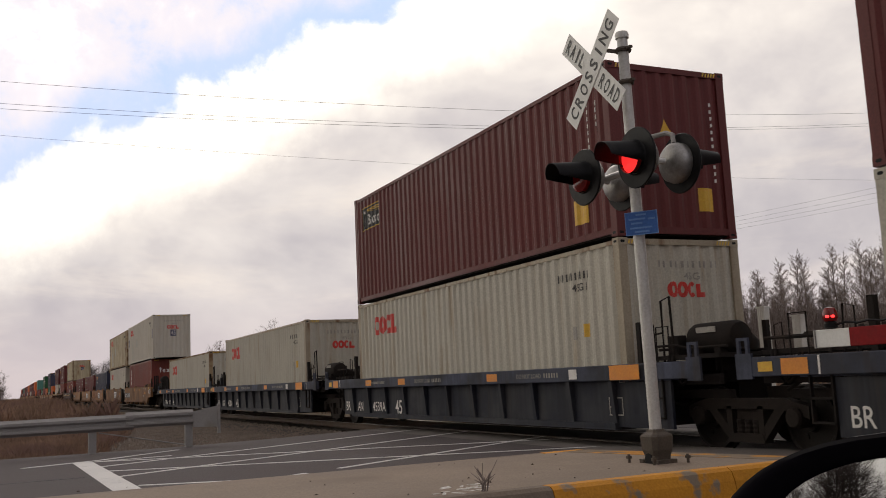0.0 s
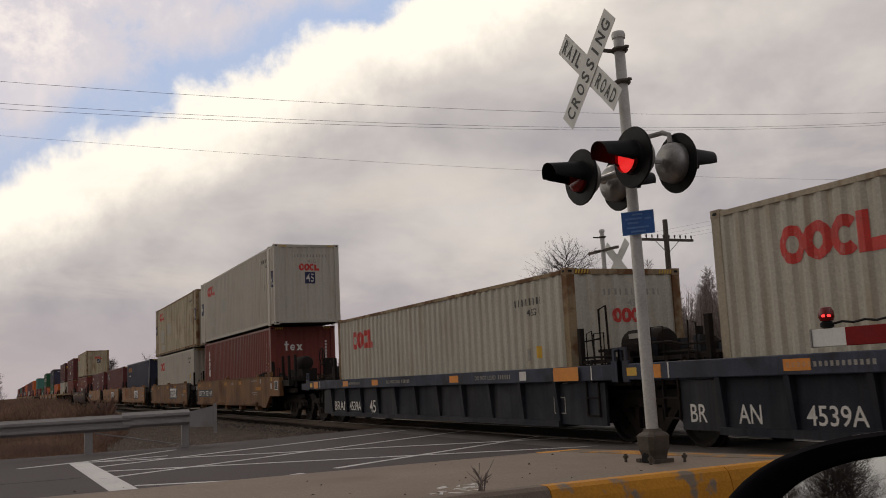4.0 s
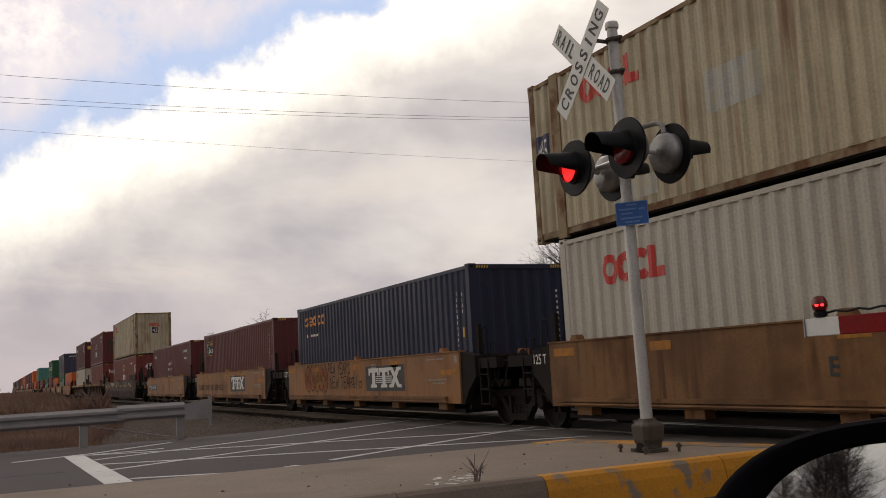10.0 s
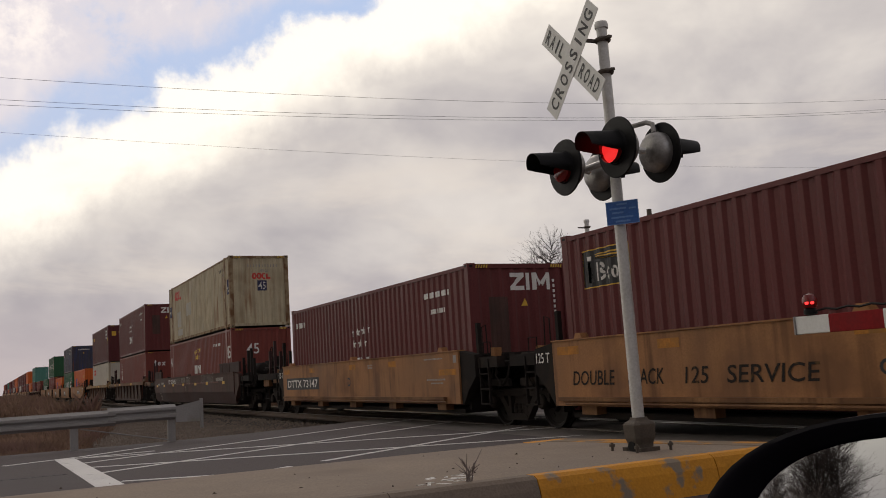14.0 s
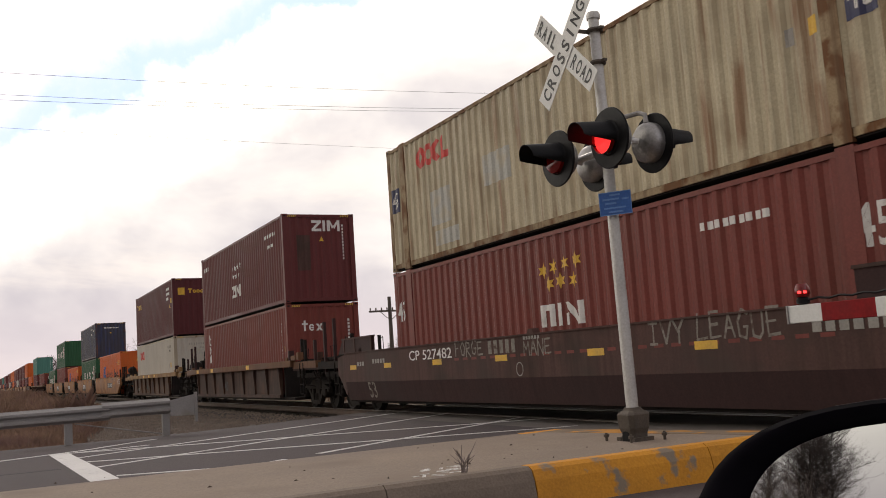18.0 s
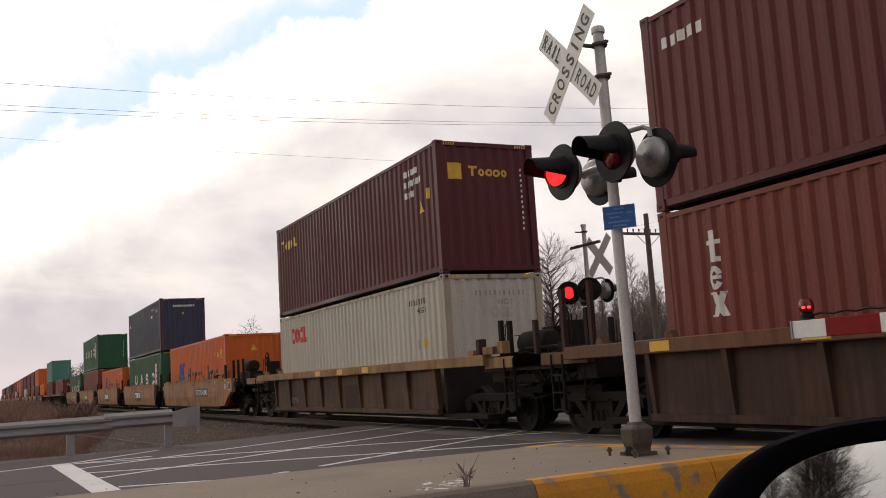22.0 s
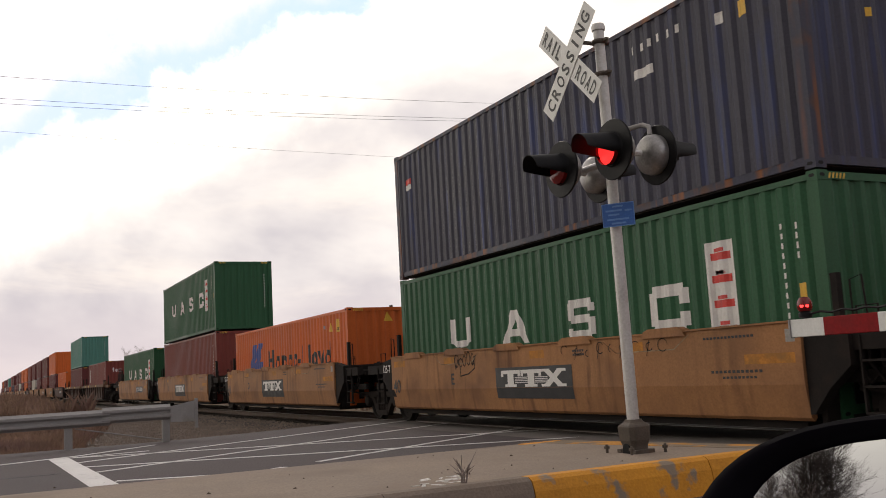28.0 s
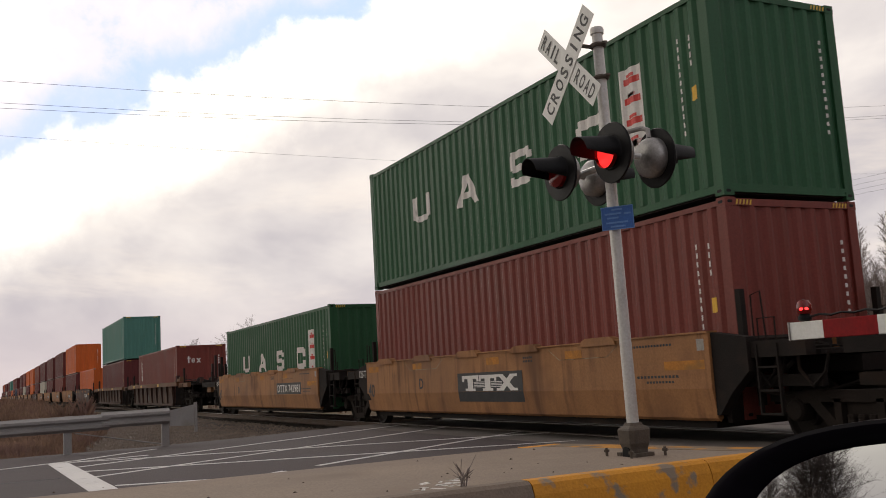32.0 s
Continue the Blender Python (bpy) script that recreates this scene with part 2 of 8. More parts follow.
GRASS = material("dry_grass", (0.29, 0.19, 0.135), 0.9, scale=0.7, fine=6, vary=0.45, bump=0.0, stain=(0.24, 0.15, 0.125), stain_at=(0.5, 0.6), stain_scale=0.5, spec=0.1)
BARK = material("bare_bark", (0.14, 0.112, 0.10), 0.95, scale=1.5, fine=30, vary=0.3, bump=0.3, spec=0.2)
TWIG = material("winter_twigs", (0.25, 0.205, 0.185), 0.95, scale=1.0, fine=20, vary=0.25, bump=0.0, spec=0.15)
# bark and twigs again, with the shade of a backlit tree put into the colour
BACKLIT_BARK = material("backlit_bark", (0.055, 0.045, 0.042), 0.95, scale=1.5, fine=30, vary=0.3, bump=0.3, spec=0.15)
BACKLIT_TWIG = material("backlit_winter_twigs", (0.085, 0.068, 0.065), 0.95, scale=1.0, fine=20, vary=0.25, bump=0.0, spec=0.1)
GALV = material("galvanised_steel", (0.31, 0.295, 0.285), 0.62, 0.3, scale=2.5, fine=60, vary=0.15, bump=0.1, stain=(0.20, 0.17, 0.14), stain_at=(0.6, 0.75))
POST_WOOD = material("weathered_wood", (0.115, 0.095, 0.08), 0.92, scale=3, fine=40, vary=0.3, bump=0.5)
SILVER = material("aluminium_paint", (0.56, 0.55, 0.53), 0.5, 0.25, scale=2.5, fine=50, vary=0.12, bump=0.1, stain=(0.34, 0.31, 0.27), stain_at=(0.58, 0.75), stain_scale=2.5)
CAST_GREY = material("cast_base_grey", (0.105, 0.085, 0.068), 0.8, 0.2, scale=6, fine=60, vary=0.3, bump=0.4, stain=(0.12, 0.06, 0.03))
BLACK = material("black_enamel", (0.011, 0.011, 0.012), 0.5, scale=5, fine=60, vary=0.3, bump=0.08, stain=(0.03, 0.029, 0.029), stain_scale=4, spec=0.13)
SIGN_WHITE = material("reflective_white", (0.74, 0.745, 0.72), 0.45, scale=4, fine=60, vary=0.06, bump=0.05, stain=(0.6, 0.57, 0.52), stain_at=(0.6, 0.8))
SIGN_BLACK = material("sign_black", (0.015, 0.015, 0.016), 0.5, bump=0.0)
SIGN_BLUE = material("sign_blue", (0.035, 0.13, 0.42), 0.45, scale=5, fine=60, vary=0.15, bump=0.05)
SIGN_PALE = material("sign_pale_blue", (0.12, 0.26, 0.55), 0.5, bump=0.0)
GATE_RED = material("gate_red", (0.24, 0.010, 0.012), 0.7, spec=0.2, scale=5, vary=0.12, bump=0.05)
LENS_DARK = material("unlit_red_lens", (0.16, 0.006, 0.005), 0.2, scale=8, vary=0.1, bump=0.0)
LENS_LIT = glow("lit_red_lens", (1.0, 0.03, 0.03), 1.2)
GATE_LIT = glow("lit_gate_lamp", (1.0, 0.03, 0.03), 4.0)
OILY_BALLAST = material("oily_ballast", (0.062, 0.049, 0.041), 0.95, scale=2.0, fine=22, vary=0.4, bump=0.9, stain=(0.10, 0.08, 0.066), stain_at=(0.55, 0.62), stain_scale=10, spec=0.15)
SLEEPER_WOOD = material("creosoted_wood", (0.045, 0.036, 0.030), 0.9, scale=3, fine=40, vary=0.3, bump=0.5, spec=0.2)
FADED_YELLOW = material("faded_yellow_paint", (0.50, 0.235, 0.05), 0.85, scale=2.0, fine=45, vary=0.22, bump=0.3, stain=(0.22, 0.165, 0.115), stain_at=(0.47, 0.54), stain_scale=2.6, spec=0.25)
RAIL_STEEL = material("rail_steel", (0.095, 0.062, 0.046), 0.7, 0.5, scale=4, vary=0.25)
RAIL_TOP = material("polished_rail_head", (0.26, 0.24, 0.22), 0.5, 1.0, scale=4, vary=0.1, bump=0.03)
UNDER = material("grimy_undergear", (0.020, 0.016, 0.0145), 0.9, 0.0, scale=3, fine=50, vary=0.4, bump=0.4, stain=(0.034, 0.023, 0.017), stain_scale=2.0, spec=0.2)
TRUCK = material("grimy_truck_casting", (0.026, 0.020, 0.017), 0.9, 0.0, scale=3, fine=50, vary=0.35, bump=0.4, stain=(0.02, 0.016, 0.014), stain_scale=2.5, spec=0.2)
WHEEL = material("wheel_steel", (0.022, 0.018, 0.016), 0.7, 0.15, scale=4, vary=0.3, spec=0.25)
HAZARD_Y = material("hazard_yellow", (0.65, 0.42, 0.05), 0.6, scale=5, vary=0.2)
ROOF = material("container_roof", (0.30, 0.28, 0.26), 0.7, scale=1.5, vary=0.3, streak=0.5)
MARK_WHITE = material("stencil_white", (0.72, 0.70, 0.67), 0.6, scale=4, vary=0.1, stain=(0.4, 0.36, 0.32), stain_at=(0.6, 0.8), stain_scale=4)
MARK_BLACK = material("stencil_black", (0.022, 0.022, 0.024), 0.6, scale=4, vary=0.2)
MARK_DIM = material("stencil_faded", (0.33, 0.31, 0.28), 0.7, scale=4, vary=0.25)
MARK_YELLOW = material("decal_yellow", (0.72, 0.42, 0.04), 0.55, scale=4, vary=0.15)
MARK_RED = material("decal_red", (0.62, 0.045, 0.035), 0.55, scale=4, vary=0.15, stain=(0.55, 0.35, 0.30), stain_at=(0.62, 0.8), stain_scale=5)
MARK_BLUE = material("decal_blue", (0.035, 0.06, 0.26), 0.55, scale=4, vary=0.15)
PANEL_BLUE = material("panel_dark_blue", (0.022, 0.026, 0.085), 0.55, scale=4, vary=0.2)
MARK_GREY = material("stencil_grey", (0.09, 0.085, 0.08), 0.7, scale=4, vary=0.3)
MARK_PATCH = material("overpainted_patch", (0.46, 0.455, 0.41), 0.6, scale=3, vary=0.12, stain=(0.48, 0.43, 0.32), stain_at=(0.5, 0.65), stain_scale=3)
MARK_ORANGE = material("decal_orange", (0.75, 0.27, 0.03), 0.55, scale=4, vary=0.15)

P = {}


def paint(key, color, streak=0.35, rust=(0.15, 0.06, 0.025), stain=None, vary=0.12, rough=0.5, grime=0.35, stain_at=(0.58, 0.76), stain_scale=0.7):
    P[key] = material(key + "_paint", color, rough, scale=0.45, fine=35, vary=vary, bump=0.06, streak=streak, rust=rust, stain=stain, stain_at=stain_at, stain_scale=stain_scale, grime=grime, spec=0.22)


paint("maroon", (0.135, 0.032, 0.032), 0.25, (0.09, 0.03, 0.02))
paint("dark_maroon", (0.105, 0.024, 0.027), 0.25, (0.07, 0.025, 0.02))
paint("brick_red", (0.20, 0.048, 0.038), 0.3, (0.11, 0.04, 0.025), vary=0.16)
paint("pale_grey", (0.50, 0.475, 0.405), 0.45, (0.33, 0.23, 0.13), stain=(0.43, 0.39, 0.32), grime=0.10)
paint("clean_grey", (0.53, 0.495, 0.43), 0.3, (0.36, 0.27, 0.17), stain=(0.46, 0.42, 0.35), grime=0.10)
paint("beige", (0.52, 0.45, 0.31), 0.75, (0.24, 0.11, 0.05), stain=(0.40, 0.33, 0.22), vary=0.18, stain_at=(0.50, 0.68), stain_scale=1.1, grime=0.5)
paint("navy", (0.028, 0.033, 0.068), 0.15, (0.10, 0.05, 0.03))
paint("slate_blue", (0.056, 0.055, 0.078), 0.85, (0.045, 0.062, 0.17), stain=(0.036, 0.037, 0.050), vary=0.25)
paint("slate_post", (0.046, 0.047, 0.075), 1.0, (0.24, 0.085, 0.03), stain=(0.11, 0.05, 0.03), stain_at=(0.52, 0.66), stain_scale=2.0)
paint("green", (0.028, 0.105, 0.050), 0.2, (0.02, 0.06, 0.03))
paint("teal", (0.09, 0.25, 0.21), 0.2, (0.04, 0.13, 0.10))
paint("orange", (0.63, 0.135, 0.030), 0.25, (0.36, 0.10, 0.03))
paint("well_yellow", (0.365, 0.173, 0.072), 0.8, (0.13, 0.062, 0.032), stain=(0.225, 0.108, 0.052), vary=0.26, rough=0.65, stain_at=(0.47, 0.64), stain_scale=1.0, grime=0.28)
paint("rusty_yellow", (0.25, 0.128, 0.058), 0.9, (0.10, 0.045, 0.024), stain=(0.14, 0.068, 0.034), vary=0.28, rough=0.75, stain_at=(0.44, 0.62), stain_scale=1.1, grime=0.3)
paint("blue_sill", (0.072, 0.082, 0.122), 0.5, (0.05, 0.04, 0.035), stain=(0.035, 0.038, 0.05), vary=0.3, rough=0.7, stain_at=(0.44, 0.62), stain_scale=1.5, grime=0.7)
# the sill's blue at under a third of its value, equally grimy
paint("grimy_dark_blue", (0.021, 0.024, 0.036), 0.4, (0.05, 0.04, 0.035), stain=(0.04, 0.042, 0.05), vary=0.3, rough=0.7, stain_at=(0.44, 0.62), stain_scale=1.5, grime=0.7)
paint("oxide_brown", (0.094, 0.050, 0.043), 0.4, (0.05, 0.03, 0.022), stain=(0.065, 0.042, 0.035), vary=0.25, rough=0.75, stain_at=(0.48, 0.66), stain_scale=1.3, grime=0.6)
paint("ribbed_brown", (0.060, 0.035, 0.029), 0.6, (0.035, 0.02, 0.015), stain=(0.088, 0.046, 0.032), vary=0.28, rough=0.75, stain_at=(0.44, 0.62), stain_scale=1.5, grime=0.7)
paint("rusty_post", (0.36, 0.27, 0.165), 1.0, (0.12, 0.05, 0.022), stain=(0.17, 0.08, 0.035), vary=0.25, rough=0.75, grime=0.6, stain_at=(0.46, 0.58), stain_scale=2.6)
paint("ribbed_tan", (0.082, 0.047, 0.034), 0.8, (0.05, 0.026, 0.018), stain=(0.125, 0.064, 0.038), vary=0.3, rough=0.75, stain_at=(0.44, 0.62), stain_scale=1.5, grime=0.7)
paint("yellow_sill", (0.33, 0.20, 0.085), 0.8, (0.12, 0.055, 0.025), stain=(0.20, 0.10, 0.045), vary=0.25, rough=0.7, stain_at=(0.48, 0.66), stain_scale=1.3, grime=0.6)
paint("rusty_grey", (0.42, 0.36, 0.27), 1.0, (0.17, 0.075, 0.03), stain=(0.26, 0.15, 0.075), vary=0.2)
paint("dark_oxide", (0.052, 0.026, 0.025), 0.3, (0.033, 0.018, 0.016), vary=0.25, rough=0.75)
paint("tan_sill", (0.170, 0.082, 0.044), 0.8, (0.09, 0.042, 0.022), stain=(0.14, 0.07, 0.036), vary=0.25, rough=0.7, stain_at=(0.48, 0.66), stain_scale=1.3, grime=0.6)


# ---- mesh tools ----
class Geo:
    """Collects faces for one mesh."""

    def __init__(self):
        self.v, self.f = [], []

    def poly(self, pts):
        n = len(self.v)
        self.v += [tuple(p) for p in pts]
        self.f.append(tuple(range(n, n + len(pts))))
        return self

    def box(self, x0, x1, y0, y1, z0, z1, c=0.0):
        """A box; c > 0 cuts its edges along x."""
        if c:
            ring = [(y0 + c, z0), (y1 - c, z0), (y1, z0 + c), (y1, z1 - c), (y1 - c, z1), (y0 + c, z1), (y0, z1 - c), (y0, z0 + c)]
            return self.prism([(b, d) for b, d in ring], x0, x1)
        n = len(self.v)
        self.v += [(x0, y0, z0), (x1, y0, z0), (x1, y1, z0), (x0, y1, z0), (x0, y0, z1), (x1, y0, z1), (x1, y1, z1), (x0, y1, z1)]
        self.f += [tuple(n + i for i in q) for q in ((3, 2, 1, 0), (4, 5, 6, 7), (0, 1, 5, 4), (1, 2, 6, 5), (2, 3, 7, 6), (3, 0, 4, 7))]
        return self

    def prism(self, ring, a0, a1, axis="x"):
        """A ring of two coordinates drawn out along an axis (counter-clockwise seen against it)."""
        n, k = len(self.v), len(ring)

        def at(p, a):
            return {"x": (a, p[0], p[1]), "y": (p[0], a, p[1]), "z": (p[0], p[1], a)}[axis]
        self.v += [at(p, a0) for p in ring] + [at(p, a1) for p in ring]
        self.f.append(tuple(n + i for i in reversed(range(k))))
        self.f.append(tuple(n + k + i for i in range(k)))
        self.f += [(n + i, n + (i + 1) % k, n + k + (i + 1) % k, n + k + i) for i in range(k)]
        return self

    def tube(self, path, radius, sides=8, caps=True, taper=None):
        """A round bar along points."""
        n = len(self.v)
        pts = [Vector(p) for p in path]
        for i, p in enumerate(pts):
            d = (pts[min(i + 1, len(pts) - 1)] - pts[max(i - 1, 0)]).normalized()
            u = d.cross(Vector((0, 0, 1)))
            u = u.normalized() if u.length > 1e-3 else Vector((1, 0, 0))
            w = d.cross(u)
            r = radius if taper is None else radius + (taper - radius) * i / (len(pts) - 1)
            for k in range(sides):
                a = 2 * math.pi * k / sides
                self.v.append(tuple(p + r * (math.cos(a) * u + math.sin(a) * w)))
        for i in range(len(pts) - 1):
            for k in range(sides):
                a, b = n + i * sides + k, n + i * sides + (k + 1) % sides
                self.f.append((a, b, b + sides, a + sides))
        if caps:
            self.f.append(tuple(n + k for k in reversed(range(sides))))
            m = n + (len(pts) - 1) * sides
            self.f.append(tuple(m + k for k in range(sides)))
        return self

    def lathe(self, profile, sides=20, axis="z", centre=(0, 0, 0)):
        """A profile of (radius, height) turned round an axis."""
        n = len(self.v)
        for r, h in profile:
            for k in range(sides):
                a = 2 * math.pi * k / sides
                c, s = r * math.cos(a), r * math.sin(a)
                p = {"z": (c, s, h), "y": (c, h, -s), "x": (h, c, s)}[axis]
                self.v.append((p[0] + centre[0], p[1] + centre[1], p[2] + centre[2]))
        for i in range(len(profile) - 1):
            for k in range(sides):
                a, b = n + i * sides + k, n + i * sides + (k + 1) % sides
                self.f.append((a, b, b + sides, a + sides))
        self.f.append(tuple(n + k for k in reversed(range(sides))))
        m = n + (len(profile) - 1) * sides
        self.f.append(tuple(m + k for k in range(sides)))
        return self

    def mesh(self, name, mat, smooth=False):
        me = bpy.data.meshes.new(name)
        me.from_pydata(self.v, [], self.f)
        me.materials.append(mat)
        if smooth:
            me.polygons.foreach_set("use_smooth", [True] * len(me.polygons))
            me.set_sharp_from_angle(angle=radians(40))
        return me


def part(name, geo, mat, parent=None, label="", smooth=False):
    me = geo if isinstance(geo, bpy.types.Mesh) else geo.mesh(name, mat, smooth)
    ob = new(name, me)
    if parent is not None:
        ob.parent = parent
    return tagged(ob, label)


def thing(name, at, label, category, group="", kind=""):
    ob = new(name)
    ob.empty_display_size = 0.3
    ob.matrix_basis = at
    return tagged(ob, label, category, group, kind)


WORDS = ("45", "53", "40", "4539A", "125 T", "125-T", "E", "D", "C", "DOUBLE", "STACK", "125", "SERVICE", "BR", "AN", "BRAN", "DO NOT LOAD", "DTTX 73147", "DTTX 742981", "CP 527482", "45G1")
LETTERS = {}


def make_letters():
    """Flat triangles for each word, one unit high, in the built-in font."""
    obs = []
    for w in sorted({*WORDS, *"CROSSINGRAILD"}):
        cu = bpy.data.curves.new("lettering", "FONT")
        cu.body, cu.resolution_u = w, 3
        cu.offset = 0.022 if len(w) == 1 else 0.008
        obs.append((w, new("lettering", cu)))
    deps = bpy.context.evaluated_depsgraph_get()
    for w, ob in obs:
        me = ob.evaluated_get(deps).to_mesh()
        me.calc_loop_triangles()
        tris = [[me.vertices[i].co.copy() for i in t.vertices] for t in me.loop_triangles]
        xs = [p.x for t in tris for p in t]
        ys = [p.y for t in tris for p in t]
        x0, x1, y0, y1 = min(xs), max(xs), min(ys), max(ys)
        LETTERS[w] = ((x1 - x0) / (y1 - y0), [[((p.x - x0) / (x1 - x0), (p.y - y0) / (y1 - y0)) for p in t] for t in tris])
        ob.evaluated_get(deps).to_mesh_clear()
    for w, ob in obs:
        cu = ob.data
        bpy.data.objects.remove(ob)
        bpy.data.curves.remove(cu)


make_letters()


# single-line capitals for sprayed and brushed words, in a box 0.7 wide and 1 high
STROKES = {
    "A": [[(0, 0), (0.35, 1), (0.7, 0)], [(0.15, 0.4), (0.58, 0.4)]], "E": [[(0.65, 1), (0, 1), (0, 0), (0.7, 0.05)], [(0, 0.5), (0.5, 0.52)]],
    "F": [[(0.65, 1), (0, 1), (0, 0)], [(0, 0.5), (0.5, 0.52)]], "G": [[(0.65, 0.85), (0.35, 1), (0, 0.6), (0.1, 0.1), (0.5, 0), (0.65, 0.4), (0.35, 0.4)]],
    "I": [[(0.35, 0), (0.35, 1)], [(0.1, 1), (0.6, 1)], [(0.1, 0), (0.6, 0)]], "L": [[(0.05, 1), (0, 0), (0.65, 0.06)]], "M": [[(0, 0), (0.05, 1), (0.35, 0.4), (0.65, 1), (0.7, 0)]],
    "N": [[(0, 0), (0.02, 1), (0.62, 0), (0.68, 1)]], "O": [[(0.35, 1), (0.02, 0.6), (0.15, 0.05), (0.5, 0), (0.7, 0.5), (0.35, 1)]], "R": [[(0, 0), (0, 1), (0.55, 0.9), (0.5, 0.6), (0, 0.5), (0.68, 0)]],
    "S": [[(0.65, 0.9), (0.25, 1), (0.02, 0.75), (0.6, 0.35), (0.5, 0.04), (0, 0.1)]], "T": [[(0, 1), (0.7, 0.97)], [(0.35, 1), (0.33, 0)]], "U": [[(0, 1), (0.05, 0.1), (0.4, 0), (0.65, 0.2), (0.68, 1)]],
    "V": [[(0, 1), (0.32, 0), (0.7, 1)]], "W": [[(0, 1), (0.15, 0), (0.36, 0.7), (0.55, 0), (0.75, 1)]], "Y": [[(0, 1), (0.32, 0.5), (0.7, 1)], [(0.32, 0.5), (0.3, 0)]],
    "!": [[(0.3, 1), (0.2, 0.3)], [(0.17, 0.08), (0.17, 0)]],
}


def scrawl(text, u, v, width, height, thick, seed=1):
    """Hand-drawn words as strips of (u, v) quads."""
    rnd = random.Random(seed)
    out = []
    cell = width / len(text)
    for i, ch in enumerate(text):
        lift, tall = rnd.uniform(-0.07, 0.07) * height, height * rnd.uniform(0.88, 1.1)
        for line in STROKES[ch] if ch in STROKES else []:
            pts = [(u + cell * (i + 0.1 + p * 1.1) + rnd.gauss(0, 0.03) * cell, v + lift + q * tall) for p, q in line]
            for (a, b), (c, d) in zip(pts[:-1], pts[1:]):
                l = math.hypot(c - a, d - b) or 1
                x, y = (c - a) / l, (d - b) / l
                w = thick * rnd.uniform(0.8, 1.2) / 2
                a, b, c, d = a - x * w * 0.7, b - y * w * 0.7, c + x * w * 0.7, d + y * w * 0.7
                out.append([(a + y * w, b - x * w), (c + y * w, d - x * w), (c - y * w, d + x * w), (a - y * w, b + x * w)])
    return out


GRAFFITI_BLACK = material("black_brush_paint", (0.025, 0.02, 0.017), 0.8, scale=5, vary=0.3, bump=0.0, stain=(0.12, 0.07, 0.03), stain_at=(0.58, 0.7), stain_scale=9, spec=0.2)
GRAFFITI_GREY = material("grey_chalk_paint", (0.27, 0.245, 0.215), 0.9, scale=5, vary=0.2, bump=0.0, stain=(0.12, 0.085, 0.07), stain_at=(0.52, 0.66), stain_scale=9, spec=0.1)
GRAFFITI_ORANGE = material("orange_spray_paint", (0.30, 0.10, 0.045), 0.8, scale=3, vary=0.25, bump=0.0, stain=(0.36, 0.19, 0.06), stain_at=(0.52, 0.64), stain_scale=4, spec=0.2)
FADED_ORANGE = material("faded_reflector", (0.48, 0.20, 0.04), 0.7, scale=5, vary=0.25, bump=0.0, stain=(0.30, 0.15, 0.05), stain_at=(0.5, 0.68), stain_scale=6, spec=0.2)
CABINET = material("cabinet_pale_grey", (0.55, 0.53, 0.48), 0.6, scale=3, vary=0.12, stain=(0.38, 0.34, 0.28), stain_at=(0.58, 0.76))
GRAVEL = material("grey_gravel", (0.115, 0.09, 0.074), 0.97, scale=1.5, fine=16, vary=0.4, bump=1.0, stain=(0.20, 0.165, 0.135), stain_at=(0.55, 0.62), stain_scale=11, spec=0.15)
HOUSING = material("lamp_housing_aluminium", (0.33, 0.32, 0.31), 0.42, 0.6, scale=5, fine=50, vary=0.25, bump=0.15, stain=(0.16, 0.15, 0.14), stain_at=(0.55, 0.75), stain_scale=6)
DEBRIS = material("leaf_litter", (0.07, 0.045, 0.03), 0.95, scale=8, vary=0.4, bump=0.0)


# ---- ground, road, island, track ----
YT = 9.97                                   # the track's centre line


def slab(name, ring, z0, z1, mat, label, category="", kind="structure"):
    ob = new(name, Geo().prism(ring, z0, z1, "z").mesh(name, mat))
    return tagged(ob, label, category, kind=kind)


def build_ground():
    def height(x, y):
        d = abs(y - YT)
        h = -0.42 if d > 4.2 else -0.42 + 0.17 * min(1, (4.2 - d) / 1.2)
        if -62 < x < -20.8 and -2 < y < 8.2:
            return -0.55
        if x > -21.5:
            h = max(h, -0.30) if d > 4.2 else h
        h += 0.05 * noise.noise((x * 0.35, y * 0.35, 1.0)) * (1 if d > 4.2 else 0.4)
        return min(h, -0.06) if -21.6 < x < 12 else h
    xs = [-1500, -700, -400, -250, -160, -120] + [-100 + 2 * i for i in range(61)] + [40, 80, 160, 400, 1500]
    ys = [-1500, -500, -200, -100, -60, -40, -30] + [-24 + 1.2 * i for i in range(61)] + [60, 80, 120, 200, 400, 1500]
    me = bpy.data.meshes.new("ground")
    me.from_pydata([(x, y, height(x, y)) for x in xs for y in ys], [],
                   [(i * len(ys) + j, (i + 1) * len(ys) + j, (i + 1) * len(ys) + j + 1, i * len(ys) + j + 1) for i in range(len(xs) - 1) for j in range(len(ys) - 1)])
    me.materials.append(DIRT)
    tagged(new("ground", me), "flat brown winter field with dry soil", "ground", kind="structure")


build_ground()
